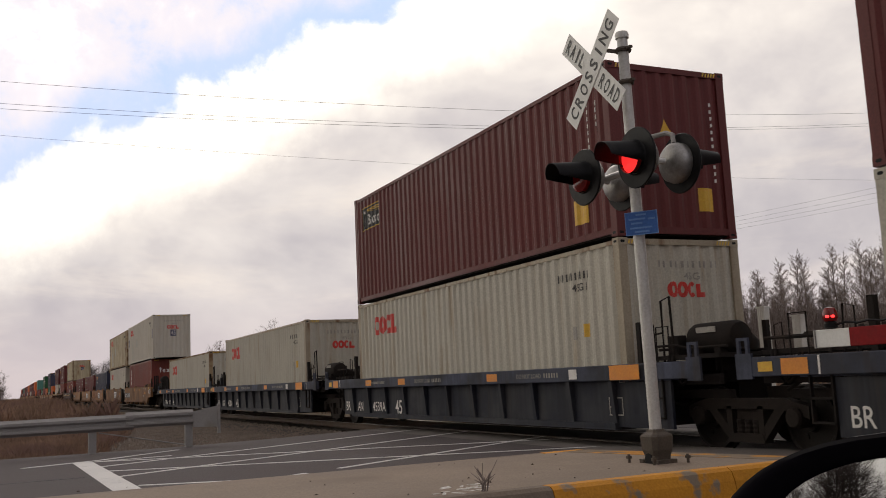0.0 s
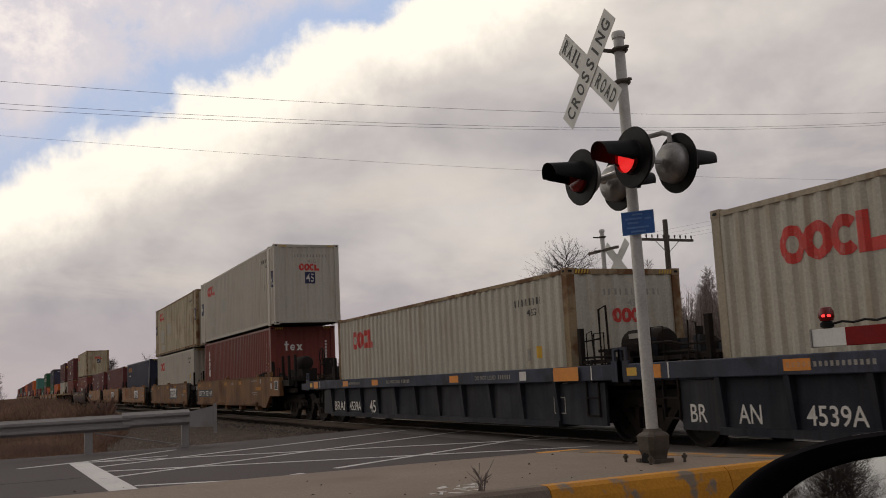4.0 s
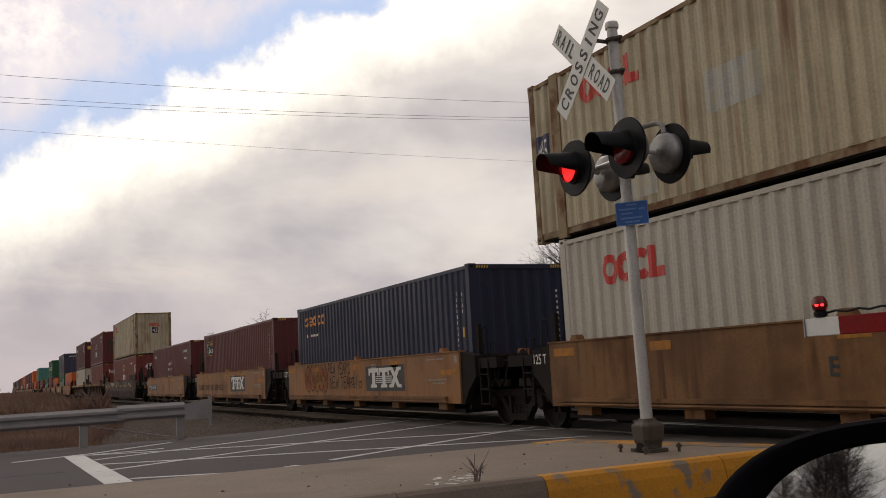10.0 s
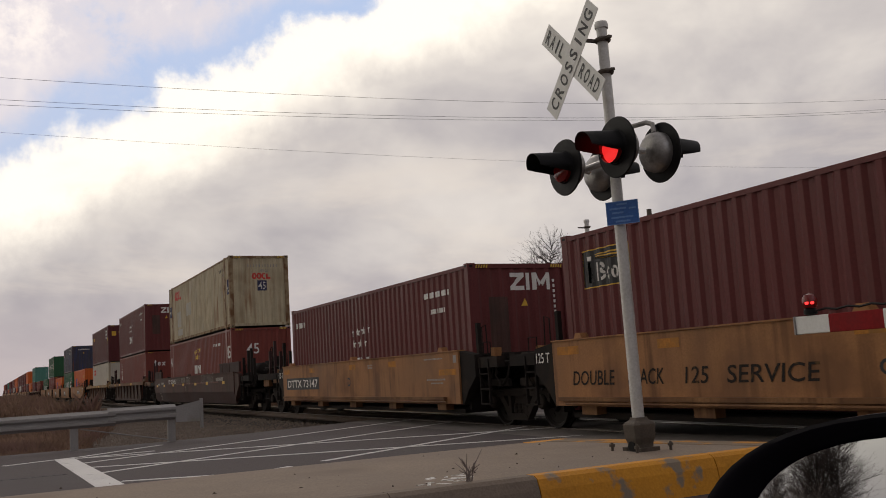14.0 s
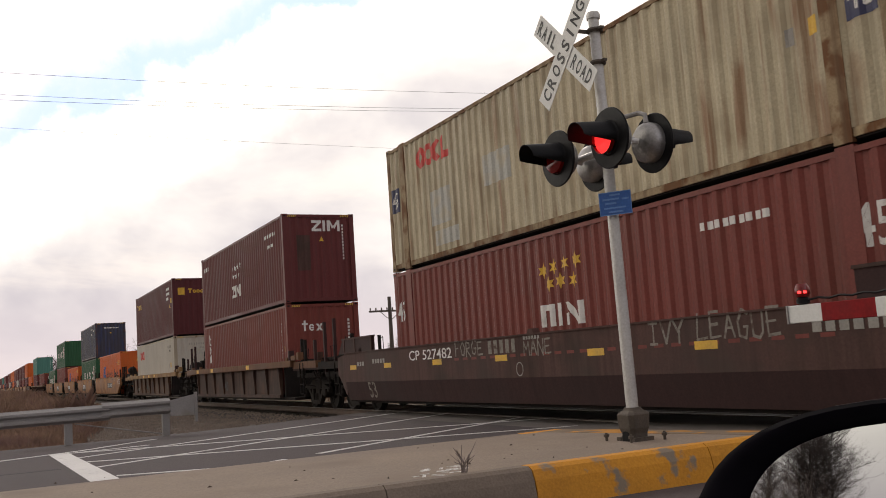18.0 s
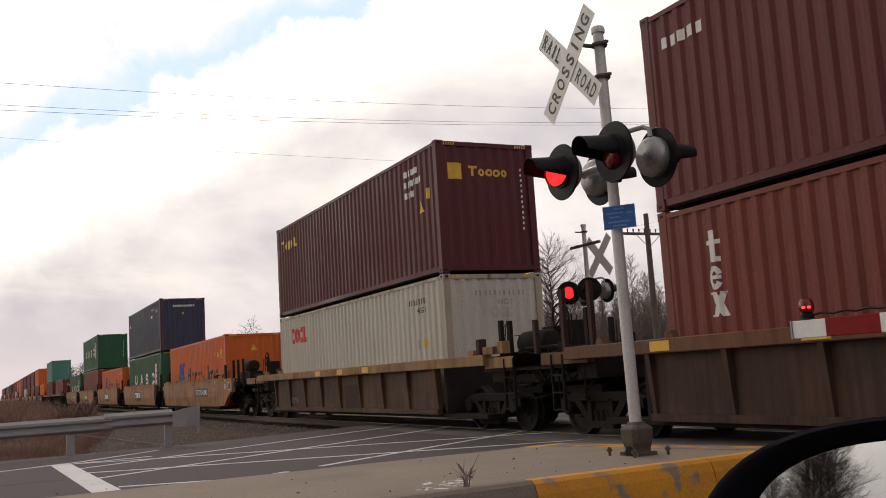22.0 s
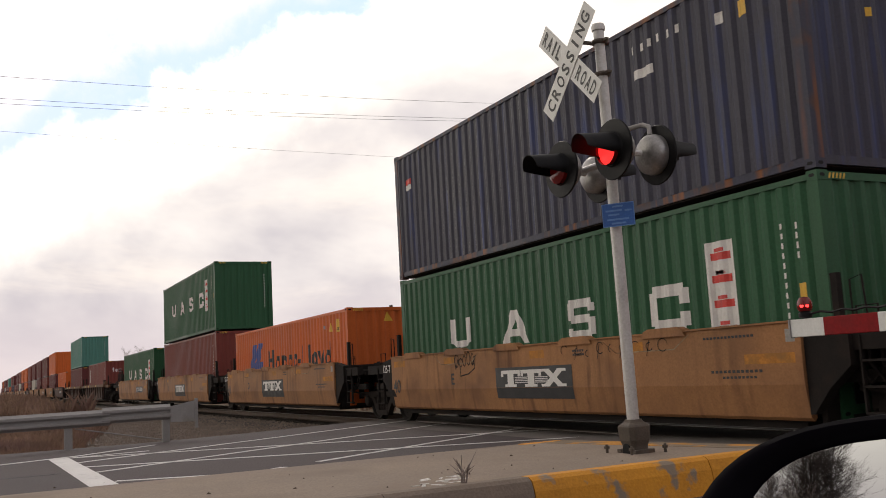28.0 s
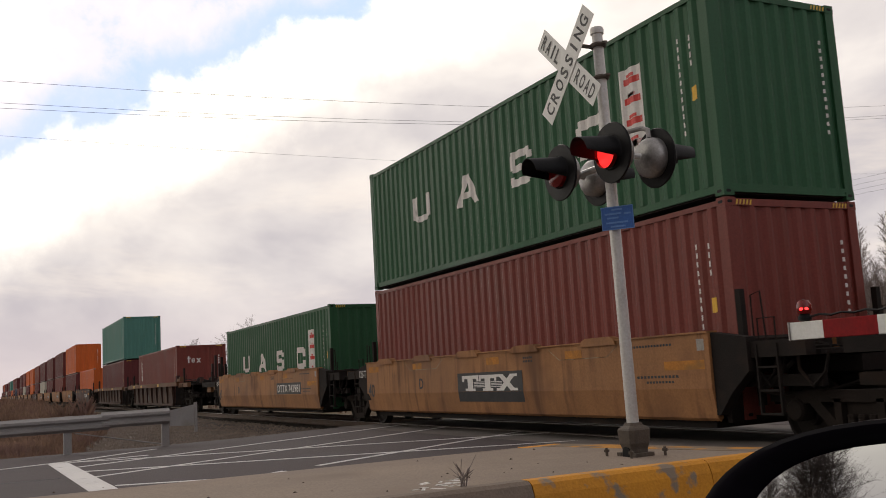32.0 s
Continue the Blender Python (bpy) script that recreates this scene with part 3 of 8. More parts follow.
# the road to the crossing, both ways, with a fan of old asphalt at the track
slab("road", [(-20.4, -70), (9, -70), (9, YT - 2.0), (-22.0, YT - 2.0), (-20.9, 5.0), (-20.5, 3.2)], -0.3, 0.0, ASPHALT, "dark worn asphalt road with white markings", "road")
slab("road", [(-22.3, YT + 2.0), (9, YT + 2.0), (9, 160), (-21, 160)], -0.3, 0.0, ASPHALT, "dark asphalt road beyond the tracks", "road")
for y0, y1 in ((YT - 2.0, YT - 0.86), (YT - 0.62, YT + 0.62), (YT + 0.86, YT + 2.0)):
    slab("crossing_panel", [(-22.2, y0), (9, y0), (9, y1), (-22.2, y1)], -0.3, -0.004, ASPHALT_OLD, "grey worn asphalt crossing surface between the rails", "crossing panel")


def build_apron():
    """Patched asphalt heaped against the near rail, where the road is worn between island and track."""
    g, nx, ny = Geo(), 44, 8
    for i in range(nx + 1):
        x = -12.5 + 21.5 * i / nx
        grow = min(1.0, max(0.0, (x + 12.5) / 3.5))
        for j in range(ny + 1):
            f = j / ny
            y = 7.3 + f * (1.62 + 0.05 * noise.noise((x * 1.3, 2.0, 0.0)))
            h = 0.078 * grow * f * f * (3 - 2 * f) + 0.010 * grow * noise.noise((x * 1.7, y * 1.7, 4.0)) * f
            g.v.append((x, y, 0.004 + max(0.0, h)))
    for i in range(nx):
        for j in range(ny):
            a = i * (ny + 1) + j
            g.f.append((a, a + ny + 1, a + ny + 2, a + 1))
    n = len(g.v)
    for i in range(nx + 1):
        x, y, z = g.v[i * (ny + 1) + ny]
        g.v.append((x, y + 0.05, -0.02))
    for i in range(nx):
        a, b = i * (ny + 1) + ny, (i + 1) * (ny + 1) + ny
        g.f.append((a, b, n + i + 1, n + i))
    tagged(new("asphalt_apron", g.mesh("asphalt_apron", ASPHALT_OLD, True)), "rough grey asphalt patch beside the rail", "asphalt", kind="structure")


build_apron()


def build_track():
    rail = [(-0.075, -0.17), (0.075, -0.17), (0.02, -0.14), (0.012, -0.05), (0.036, -0.035), (0.036, -0.008), (-0.036, -0.008), (-0.036, -0.035), (-0.012, -0.05), (-0.02, -0.14)]
    for s in (-1, 1):
        base = YT + s * 0.755
        ob = new("rail", Geo().prism([(base + a, b) for a, b in rail], -900, 60).mesh("rail", RAIL_STEEL))
        tagged(ob, "brown steel rail on wooden sleepers", "rail", "rails of the track")
        part("rail_head", Geo().box(-900, 60, base - 0.036, base + 0.036, -0.008, 0.0), RAIL_TOP, ob, "polished running surface")
    g = Geo()
    for i in range(420):
        x = -25.0 - i * 0.54
        g.box(x, x + 0.23, YT - 1.3, YT + 1.3, -0.33, -0.172)
    for i in range(30):
        x = 9.6 + i * 0.54
        g.box(x, x + 0.23, YT - 1.3, YT + 1.3, -0.33, -0.172)
    tagged(new("sleepers", g.mesh("sleepers", SLEEPER_WOOD)), "row of dark wooden railway sleepers", "sleepers", kind="stuff")
    # ballast: a low bank with loose stones on it
    g = Geo().prism([(YT - 3.4, -0.5), (YT + 3.4, -0.5), (YT + 1.9, -0.22), (YT - 1.9, -0.22)], -900, -22.3)
    g.prism([(YT - 3.4, -0.5), (YT + 3.4, -0.5), (YT + 1.9, -0.22), (YT - 1.9, -0.22)], 9.2, 60)
    tagged(new("ballast_bank", g.mesh("ballast_bank", OILY_BALLAST)), "grey brown crushed stone ballast bank", "ballast", kind="structure")
    rnd = random.Random(5)
    g = Geo()
    for i in range(9000):
        x = -22.4 - (rnd.random() ** 1.8) * 45
        y = YT - 1.2 - rnd.random() * 4.2
        d = abs(y - YT)
        z = -0.22 if d < 1.9 else max(-0.44, -0.22 - (d - 1.9) * 0.17)
        r = rnd.uniform(0.025, 0.06)
        a = rnd.uniform(0, 6.3)
        c, s = math.cos(a) * r, math.sin(a) * r
        n = len(g.v)
        g.v += [(x + c, y + s, z), (x - s, y + c, z), (x - c, y - s, z), (x + s, y - c, z), (x + rnd.uniform(-.4, .4) * r, y, z + r * 0.9)]
        g.f += [(n, n + 1, n + 4), (n + 1, n + 2, n + 4), (n + 2, n + 3, n + 4), (n + 3, n, n + 4)]
    for i in range(15000):                    # gravel between the guardrail's end and the track
        x = -20.9 - rnd.random() ** 1.7 * 34
        low = min(6.6, 1.2 + max(0, -24.0 - x) * 0.16)
        y = low + rnd.random() * (8.2 - low)
        z = -0.335 + max(0, 0.10 * (1 - (-20.9 - x) / 1.5))
        r = rnd.uniform(0.018, 0.06)
        a = rnd.uniform(0, 6.3)
        c, s = math.cos(a) * r, math.sin(a) * r
        n = len(g.v)
        g.v += [(x + c, y + s, z), (x - s, y + c, z), (x - c, y - s, z), (x + s, y - c, z), (x, y, z + r)]
        g.f += [(n, n + 1, n + 4), (n + 1, n + 2, n + 4), (n + 2, n + 3, n + 4), (n + 3, n, n + 4)]
    tagged(new("loose_ballast", g.mesh("loose_ballast", BALLAST)), "loose grey ballast stones beside the track", "stones", kind="stuff")
    slab("gravel_shoulder", [(-64, -3.0), (-20.6, -3.0), (-20.6, 3.2), (-21.0, 5.0), (-22.3, YT - 2.0), (-64, YT - 2.0)], -0.6, -0.33, GRAVEL, "grey gravel shoulder beside the road", "gravel")


build_track()


def stripe(name, p, q, w, label="white painted road line", mat=None, z=0.0):
    d = (Vector(q) - Vector(p)).normalized()
    n = Vector((-d.y, d.x)) * w / 2
    a, b = Vector(p), Vector(q)
    ring = [tuple(a - n), tuple(b - n), tuple(b + n), tuple(a + n)]
    if (ring[1][0] - ring[0][0]) * (ring[2][1] - ring[1][1]) - (ring[1][1] - ring[0][1]) * (ring[2][0] - ring[1][0]) < 0:
        ring.reverse()
    return slab(name, ring, z, z + 0.004, mat or ROAD_WHITE, label, "road marking")


def build_markings():
    slab("stop_bar", [(-17.80, 1.07), (-9.3, 1.26), (-9.3, 1.60), (-17.84, 1.39)], 0.0, 0.0055, ROAD_WHITE, "broad worn white stop bar on asphalt", "road marking")
    w = 0.10
    lat = "white diagonal keep-clear line on asphalt"
    for x0 in (-17.75, -15.45):               # one way of the keep-clear lattice
        stripe("hatch_line", (x0, 1.42), (x0 + 0.425 * 7.75, 9.17), w, lat)
    stripe("hatch_line", (-12.70, 1.55), (-12.22, 2.62), w, lat)
    stripe("hatch_line", (-17.73, 1.46), (-17.86, 2.75), w, lat, z=0.002)
    for x0 in (-16.45, -14.25):               # and the other
        stripe("hatch_line", (x0, 1.43), (x0 - 0.56 * 7.74, 9.17), w, lat, z=0.001)
    stripe("hatch_line", (-12.14, 3.28), (-12.34, 3.64), w, lat, z=0.001)
    stripe("hatch_line", (-12.64, 4.20), (-15.40, 9.17), w, lat, z=0.001)
    for p, q in (((-17.46, 0.26), (-18.08, 1.56)), ((-18.08, 1.56), (-19.45, 3.13))):
        stripe("edge_line", p, q, 0.11, "white road edge line", z=0.002)
    stripe("road_crack", (-14.6, -12.0), (-14.62, 1.04), 0.025, "dark sealed crack in the asphalt", MARK_BLACK)


build_markings()


def build_island():
    x0, x1 = -9.05, -6.52
    top = 0.30

    def end_at(x):
        return 5.93 + (x - x0) * 0.30                # the slanted end towards the track
    slab("traffic_island", [(x0, -40), (x1, -40), (x1, end_at(x1) - 0.15), (x0, end_at(x0) - 0.15)], -0.1, top, CONCRETE, "raised tan concrete traffic island slab", "traffic island")
    # kerbs, in lengths with joints

    def kerb(ya, yb, mat, label):
        ring = [(x1 + 0.002, -0.1), (x1 + 0.26, -0.1), (x1 + 0.20, 0.20), (x1 + 0.165, top - 0.02), (x1 + 0.12, top + 0.006), (x1 + 0.002, top + 0.006)]
        me = Geo()
        me.prism([(a, b) for a, b in ring], -yb + 0.004, -ya - 0.004)
        me.v = [(b, -a, c) for a, b, c in me.v]
        tagged(new("kerb", me.mesh("kerb", mat)), label, "kerb", "kerb stones of the island", "structure")
    for ya, yb in ((-12.5, -9.5), (-9.5, -6.5), (-6.5, -3.5), (-3.5, -0.5), (-0.5, 2.6), (2.6, 3.83)):
        kerb(ya, yb, CURB_GREY, "bare grey concrete kerb")
    for ya, yb in ((3.83, 5.6), (5.6, end_at(x1) + 0.02)):
        kerb(ya, yb, YELLOW, "worn yellow painted concrete kerb")
    # the yellow end at the track and the kerb along the far edge
    slab("kerb", [(x0, end_at(x0) - 0.146), (x1, end_at(x1) - 0.146), (x1, end_at(x1) + 0.02), (x0, end_at(x0) + 0.02)], -0.1, top + 0.004, FADED_YELLOW, "worn yellow kerb at the end of the island", "kerb")
    slab("kerb", [(x0 - 0.16, -40), (x0 - 0.002, -40), (x0 - 0.002, 5.4), (x0 - 0.16, 5.4)], -0.1, top - 0.004, CONCRETE, "tan concrete kerb of the island's far side", "kerb")
    slab("kerb", [(x0 - 0.16, 5.404), (x0 - 0.002, 5.404), (x0 - 0.002, 5.93), (x0 - 0.16, 5.90)], -0.1, top, YELLOW, "worn yellow kerb of the island's far side", "kerb")
    slab("yellow_band", [(x0 + 0.01, end_at(x0) - 0.32), (x1 - 0.03, end_at(x1) - 0.32), (x1 - 0.03, end_at(x1) - 0.16), (x0 + 0.01, end_at(x0) - 0.16)], top, top + 0.004, FADED_YELLOW, "worn yellow paint band on concrete", "road marking")
    # sprayed survey marks and a weed in the joint
    rnd = random.Random(11)
    g = Geo()
    for i in range(16):
        x, y = -6.62 - rnd.random() * 0.42, 2.95 + rnd.random() * 0.5
        a, l = rnd.uniform(-0.5, 0.5) + (1.57 if i % 3 else 0), rnd.uniform(0.06, 0.18)
        c, s = math.cos(a), math.sin(a)
        w = 0.014
        g.prism([(x - s * w, y + c * w), (x + s * w, y - c * w), (x + c * l + s * w, y + s * l - c * w), (x + c * l - s * w, y + s * l + c * w)], top, top + 0.003, "z")
    tagged(new("survey_mark", g.mesh("survey_mark", SPRAY_WHITE)), "faded white sprayed marks on the concrete", "paint mark", kind="stuff")
    g = Geo()
    for i in range(11):
        a, tall = rnd.uniform(0, 6.28), rnd.uniform(0.10, 0.24)
        lean = rnd.uniform(0.1, 0.55) if i % 4 else 0.9
        p = [(-6.52 + rnd.uniform(-.02, .02), 3.33 + rnd.uniform(-.03, .03), top)]
        for k in (0.5, 1.0):
            p.append((p[0][0] + math.cos(a) * lean * tall * k * k, p[0][1] + math.sin(a) * lean * tall * k * k, top + tall * k))
        g.tube(p, 0.0045, 4, taper=0.002)
        if i % 2:
            q = p[1]
            for m in range(3):
                b = a + rnd.uniform(-1.5, 1.5)
                g.tube([q, (q[0] + math.cos(b) * 0.06, q[1] + math.sin(b) * 0.06, q[2] + rnd.uniform(0.02, 0.09))], 0.0025, 3)
    tagged(new("dry_weed", g.mesh("dry_weed", TWIG)), "dry brown weed growing from a kerb joint", "weed", kind="stuff")


build_island()


def build_debris():
    rnd = random.Random(31)
    g = Geo()
    for i in range(80):
        if i < 45:
            x, y, z = -6.5 - rnd.random() ** 1.4 * 2.4, -1 + rnd.random() * 6.5, 0.302
        else:
            x, y, z = rnd.uniform(-13.5, -9.3), rnd.uniform(-1, 6), 0.003
        r, a = rnd.uniform(0.008, 0.024), rnd.uniform(0, 6.28)
        c, s = math.cos(a) * r, math.sin(a) * r
        n = len(g.v)
        g.v += [(x + c, y + s, z), (x - s * 0.5, y + c * 0.5, z), (x - c, y - s, z), (x + s * 0.5, y - c * 0.5, z), (x, y, z + r * rnd.uniform(0.3, 0.9))]
        g.f += [(n, n + 1, n + 4), (n + 1, n + 2, n + 4), (n + 2, n + 3, n + 4), (n + 3, n, n + 4)]
    tagged(new("leaf_litter", g.mesh("leaf_litter", DEBRIS)), "scattered dark bits of leaf litter and grit", "litter", kind="stuff")


build_debris()


# ---- guardrail ----
def build_guardrail():
    rail = thing("guardrail", pose(-20.067, 0.005, 0, 0, 0, 3), "galvanised steel guardrail on posts beside the road", "guardrail")
    wave = [(0.0, 0.0), (0.02, 0.02), (0.08, 0.06), (0.08, 0.11), (0.02, 0.15), (0.02, 0.17), (0.08, 0.21), (0.08, 0.26), (0.02, 0.30), (0.0, 0.32)]
    ring = [(a, b + 0.42) for a, b in wave] + [(a - 0.012, b + 0.42) for a, b in reversed(wave)]
    for i in range(7):
        y1 = 2.35 - i * 3.81
        part("beam", Geo().prism(ring, y1 - 3.80 if i else y1 - 3.79, y1, "y"), GALV, rail)
    part("beam", Geo().prism([(a + 0.014, b + 0.035) for a, b in ring], 2.2, 3.55, "y"), GALV, rail, "overlapping short beam")
    # flared end plate
    g = Geo()
    top, bot = [], []
    for k in range(7):
        f = k / 6
        top.append((0.06 + 0.10 * f * f, 3.55 + 0.50 * f, 0.72 + 0.10 * f))
        bot.append((0.06 + 0.10 * f * f, 3.55 + 0.50 * f, 0.40 - 0.02 * f))
    for k in range(6):
        g.poly([bot[k], bot[k + 1], top[k + 1], top[k]])
        g.poly([(x - 0.01, y, z) for x, y, z in (top[k], top[k + 1], bot[k + 1], bot[k])])
    g.box(0.14, 0.19, 4.03, 4.09, 0.25, 0.86)
    part("end_plate", g, GALV, rail, "flared steel terminal plate")
    for i in range(12):
        y = 3.48 - i * 1.905
        h = Geo().box(-0.10, -0.02, y - 0.075, y + 0.075, -0.5, 0.74).box(-0.02, 0.0, y - 0.05, y + 0.05, 0.45, 0.72)
        part("post", h, GALV, rail)
    part("brace_cable", Geo().tube([(-0.06, 3.4, 0.05), (-0.06, 1.7, 0.40)], 0.015, 6), GALV, rail)


build_guardrail()


# ---- crossing signals ----
def word_geo(word, place, height, stretch=1.0):
    """Letters laid out by place(u, v) -> point; u and v in metres from the word's lower left corner."""
    ratio, tris = LETTERS[word]
    g = Geo()
    for t in tris:
        g.poly([place(u * ratio * height * stretch, v * height) for u, v in t])
    return g, ratio * height * stretch


def build_crossbuck(parent, z, facing=-1, lettered=True, off=-0.215):
    """Two crossed blades, 1.22 m by 0.23 m, facing -y or +y."""
    out = []
    for k, sgn in enumerate((-1, 1)):
        a = radians(45) * sgn
        d, n = Vector((math.cos(a), 0, math.sin(a))), Vector((-math.sin(a), 0, math.cos(a)))
        y = facing * (0.235 + 0.008 * k)
        g = Geo()
        pts = [d * (0.61 * i) + n * (0.1145 * j) + Vector((0, 0, z)) for i, j in ((-1, -1), (1, -1), (1, 1), (-1, 1))]
        pts = [p + Vector((off, 0, 0)) for p in pts]
        g.v = [(p.x, y, p.z) for p in pts] + [(p.x, y - facing * 0.005, p.z) for p in pts]
        g.f = [(0, 1, 2, 3), (7, 6, 5, 4), (0, 4, 5, 1), (1, 5, 6, 2), (2, 6, 7, 3), (3, 7, 4, 0)]
        blade = part("blade", g, SIGN_WHITE, parent, "white reflective crossbuck blade")
        if lettered:
            words = (("CROSSING", -0.56, 1.12),) if sgn > 0 else (("RAIL", -0.57, 0.40), ("ROAD", 0.17, 0.40))
            for w, u0, width in words:
                n_l = len(w)
                for i, ch in enumerate(w):
                    ratio = LETTERS[ch][0]
                    cell = width / n_l
                    hgt = 0.148
                    cw = min(cell * 0.74, ratio * hgt) if ch != "I" else ratio * hgt
                    u = u0 + cell * (i + 0.5) - cw / 2

                    def place(p, q, u=u):
                        v = d * (u + p) + n * (q - hgt / 2) + Vector((0, 0, z))
                        return (v.x + off, y + facing * 0.003, v.z)
                    lg, _ = word_geo(ch, place, hgt, cw / (ratio * hgt))
                    part("letter", lg, SIGN_BLACK, blade, "black letter")
        out.append(blade)
    return out


FLASHERS = []


def build_lamp(parent, at, turn, phase, back=False):
    """A flashing-light head: round backplate, hood, lens, rear housing. It looks along local -y, turned by turn degrees."""
    lamp = part("lamp", Geo().lathe([(0.02, -0.012), (0.278, -0.012), (0.285, 0.0), (0.278, 0.012), (0.02, 0.012)], 32, "y"), BLACK, parent, "black round signal backplate", True)
    lamp.matrix_basis = at @ pose(0, 0, 0, 0, 0, turn)
    part("housing", Geo().lathe([(0.190, 0.012), (0.193, 0.06), (0.184, 0.105), (0.150, 0.140), (0.075, 0.158), (0.01, 0.160)], 24, "y"), HOUSING, lamp, "silver domed lamp housing", True)
    # hood: a tube cut long above, short below
    g = Geo()
    n = 36
    for k in range(n + 1):
        a = radians(-50) + radians(280) * k / n
        c, s = math.cos(a), math.sin(a)
        depth = 0.37 + 0.03 * s if s > -0.10 else max(0.03, 0.367 + (s + 0.10) * 0.95)
        for r, y in ((0.158, -0.012), (0.128, -depth), (0.124, -depth), (0.153, -0.012)):
            g.v.append((r * c, y, r * s))
    for k in range(n):
        for m in range(3):
            a, b = k * 4 + m, (k + 1) * 4 + m
            g.f.append((a, a + 1, b + 1, b))
    part("hood", g, BLACK, lamp, "black lamp hood", True)
    part("reflector_ring", Geo().lathe([(0.150, -0.016), (0.158, -0.03), (0.166, -0.012)], 28, "y"), BLACK, lamp, "", True)
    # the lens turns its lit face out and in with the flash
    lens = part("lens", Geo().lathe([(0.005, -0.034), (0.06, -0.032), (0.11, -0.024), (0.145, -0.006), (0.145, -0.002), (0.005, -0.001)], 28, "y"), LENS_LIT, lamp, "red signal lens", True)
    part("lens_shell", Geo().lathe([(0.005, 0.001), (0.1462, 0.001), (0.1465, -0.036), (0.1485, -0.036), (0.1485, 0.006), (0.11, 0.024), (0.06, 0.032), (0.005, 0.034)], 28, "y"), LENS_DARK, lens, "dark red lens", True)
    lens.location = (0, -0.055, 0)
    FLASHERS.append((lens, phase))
    return lamp


def build_signal(name, at, label, height, gate, lettered=True, near=True):
    sig = thing(name, at, label, "crossing signal", "crossing signals")
    # pedestal: a cast base, waisted over its feet, with a lipped top and an arched opening in front
    ring = [(-0.122, -0.084), (-0.084, -0.122), (0.084, -0.122), (0.122, -0.084), (0.122, 0.084), (0.084, 0.122), (-0.084, 0.122), (-0.122, 0.084)]
    g = Geo().prism([(x * 0.84, y * 0.84) for x, y in ring], 0.0, 0.03, "z")
    n = len(g.v)
    levels = ((0.03, 0.78), (0.07, 0.80), (0.12, 0.94), (0.21, 1.0), (0.245, 1.02), (0.262, 0.92), (0.285, 0.62), (0.31, 0.52))
    for z, f in levels:
        g.v += [(x * f, y * f, z) for x, y in ring]
    for i in range(len(levels) - 1):
        for k in range(8):
            a, b = n + i * 8 + k, n + i * 8 + (k + 1) % 8
            g.f.append((a, b, b + 8, a + 8))
    g.f.append(tuple(n + 8 * (len(levels) - 1) + k for k in range(8)))
    base = part("pedestal", g, CAST_GREY, sig, "grey cast pole base")
    arch = [(-0.055, 0.0), (0.055, 0.0), (0.055, 0.05), (0.035, 0.085), (0.0, 0.095), (-0.035, 0.085), (-0.055, 0.05)]
    part("opening", Geo().prism(arch, -0.108, -0.094, "y"), BLACK, base, "dark arched opening")
    for f in (-1, 1):
        part("foot", Geo().box(f * 0.11 - 0.03, f * 0.11 + 0.03, -0.11, 0.11, 0.0, 0.035), CAST_GREY, base)
    for sx in (-1, 1):
        for sy in (-1, 1):
            part("anchor_bolt", Geo().lathe([(0.014, 0), (0.014, 0.04), (0.026, 0.04), (0.026, 0.065), (0.014, 0.065), (0.012, 0.08)], 6, "z", (sx * 0.19 + 0.03 * sy, sy * 0.17, 0)), CAST_GREY, sig)
    part("mast", Geo().lathe([(0.058, 0.30), (0.052, height)], 20), SILVER, sig, "silver painted steel mast", True)
    part("cap", Geo().lathe([(0.066, height - 0.05), (0.069, height - 0.01), (0.060, height + 0.015), (0.01, height + 0.025)], 20), SILVER, sig, "", True)
    build_crossbuck(sig, height - 0.33 if lettered else height - 0.78, -1 if lettered else 1, lettered, -0.215 if lettered else 0.22)
    for dz in (-0.17, -0.50):
        part("clamp", Geo().lathe([(0.075, height + dz - 0.02), (0.085, height + dz), (0.075, height + dz + 0.02)], 12).box(-0.05, -0.02, -0.225, -0.05, height + dz - 0.02, height + dz + 0.01)
             .box(0.06, 0.13, -0.02, 0.02, height + dz - 0.012, height + dz + 0.012), CAST_GREY, sig, "dark steel clamp")
    zl = height - (1.39 if lettered else 1.62)
    # cross arm along x with a lamp at each end; back lamps face the other way
    part("cross_arm", Geo().tube([(-0.46, -0.06, zl), (0.46, -0.06, zl)], 0.034, 10), SILVER, sig)
    part("cable_conduit", Geo().tube([(0.03, -0.02, zl + 0.24), (0.16, 0.07, zl + 0.29), (0.34, 0.16, zl + 0.30), (0.43, 0.16, zl + 0.26), (0.46, 0.14, zl + 0.17)], 0.024, 8), GALV, sig)
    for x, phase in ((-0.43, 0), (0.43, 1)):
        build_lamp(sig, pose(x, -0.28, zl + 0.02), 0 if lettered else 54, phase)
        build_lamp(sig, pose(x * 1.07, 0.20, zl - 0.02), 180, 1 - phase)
        part("lamp_bracket", Geo().tube([(x, -0.06, zl), (x, -0.10, zl + 0.01)], 0.03, 8).tube([(x, -0.06, zl), (x * 1.07, 0.02, zl - 0.01)], 0.03, 8), SILVER, sig)
    return sig


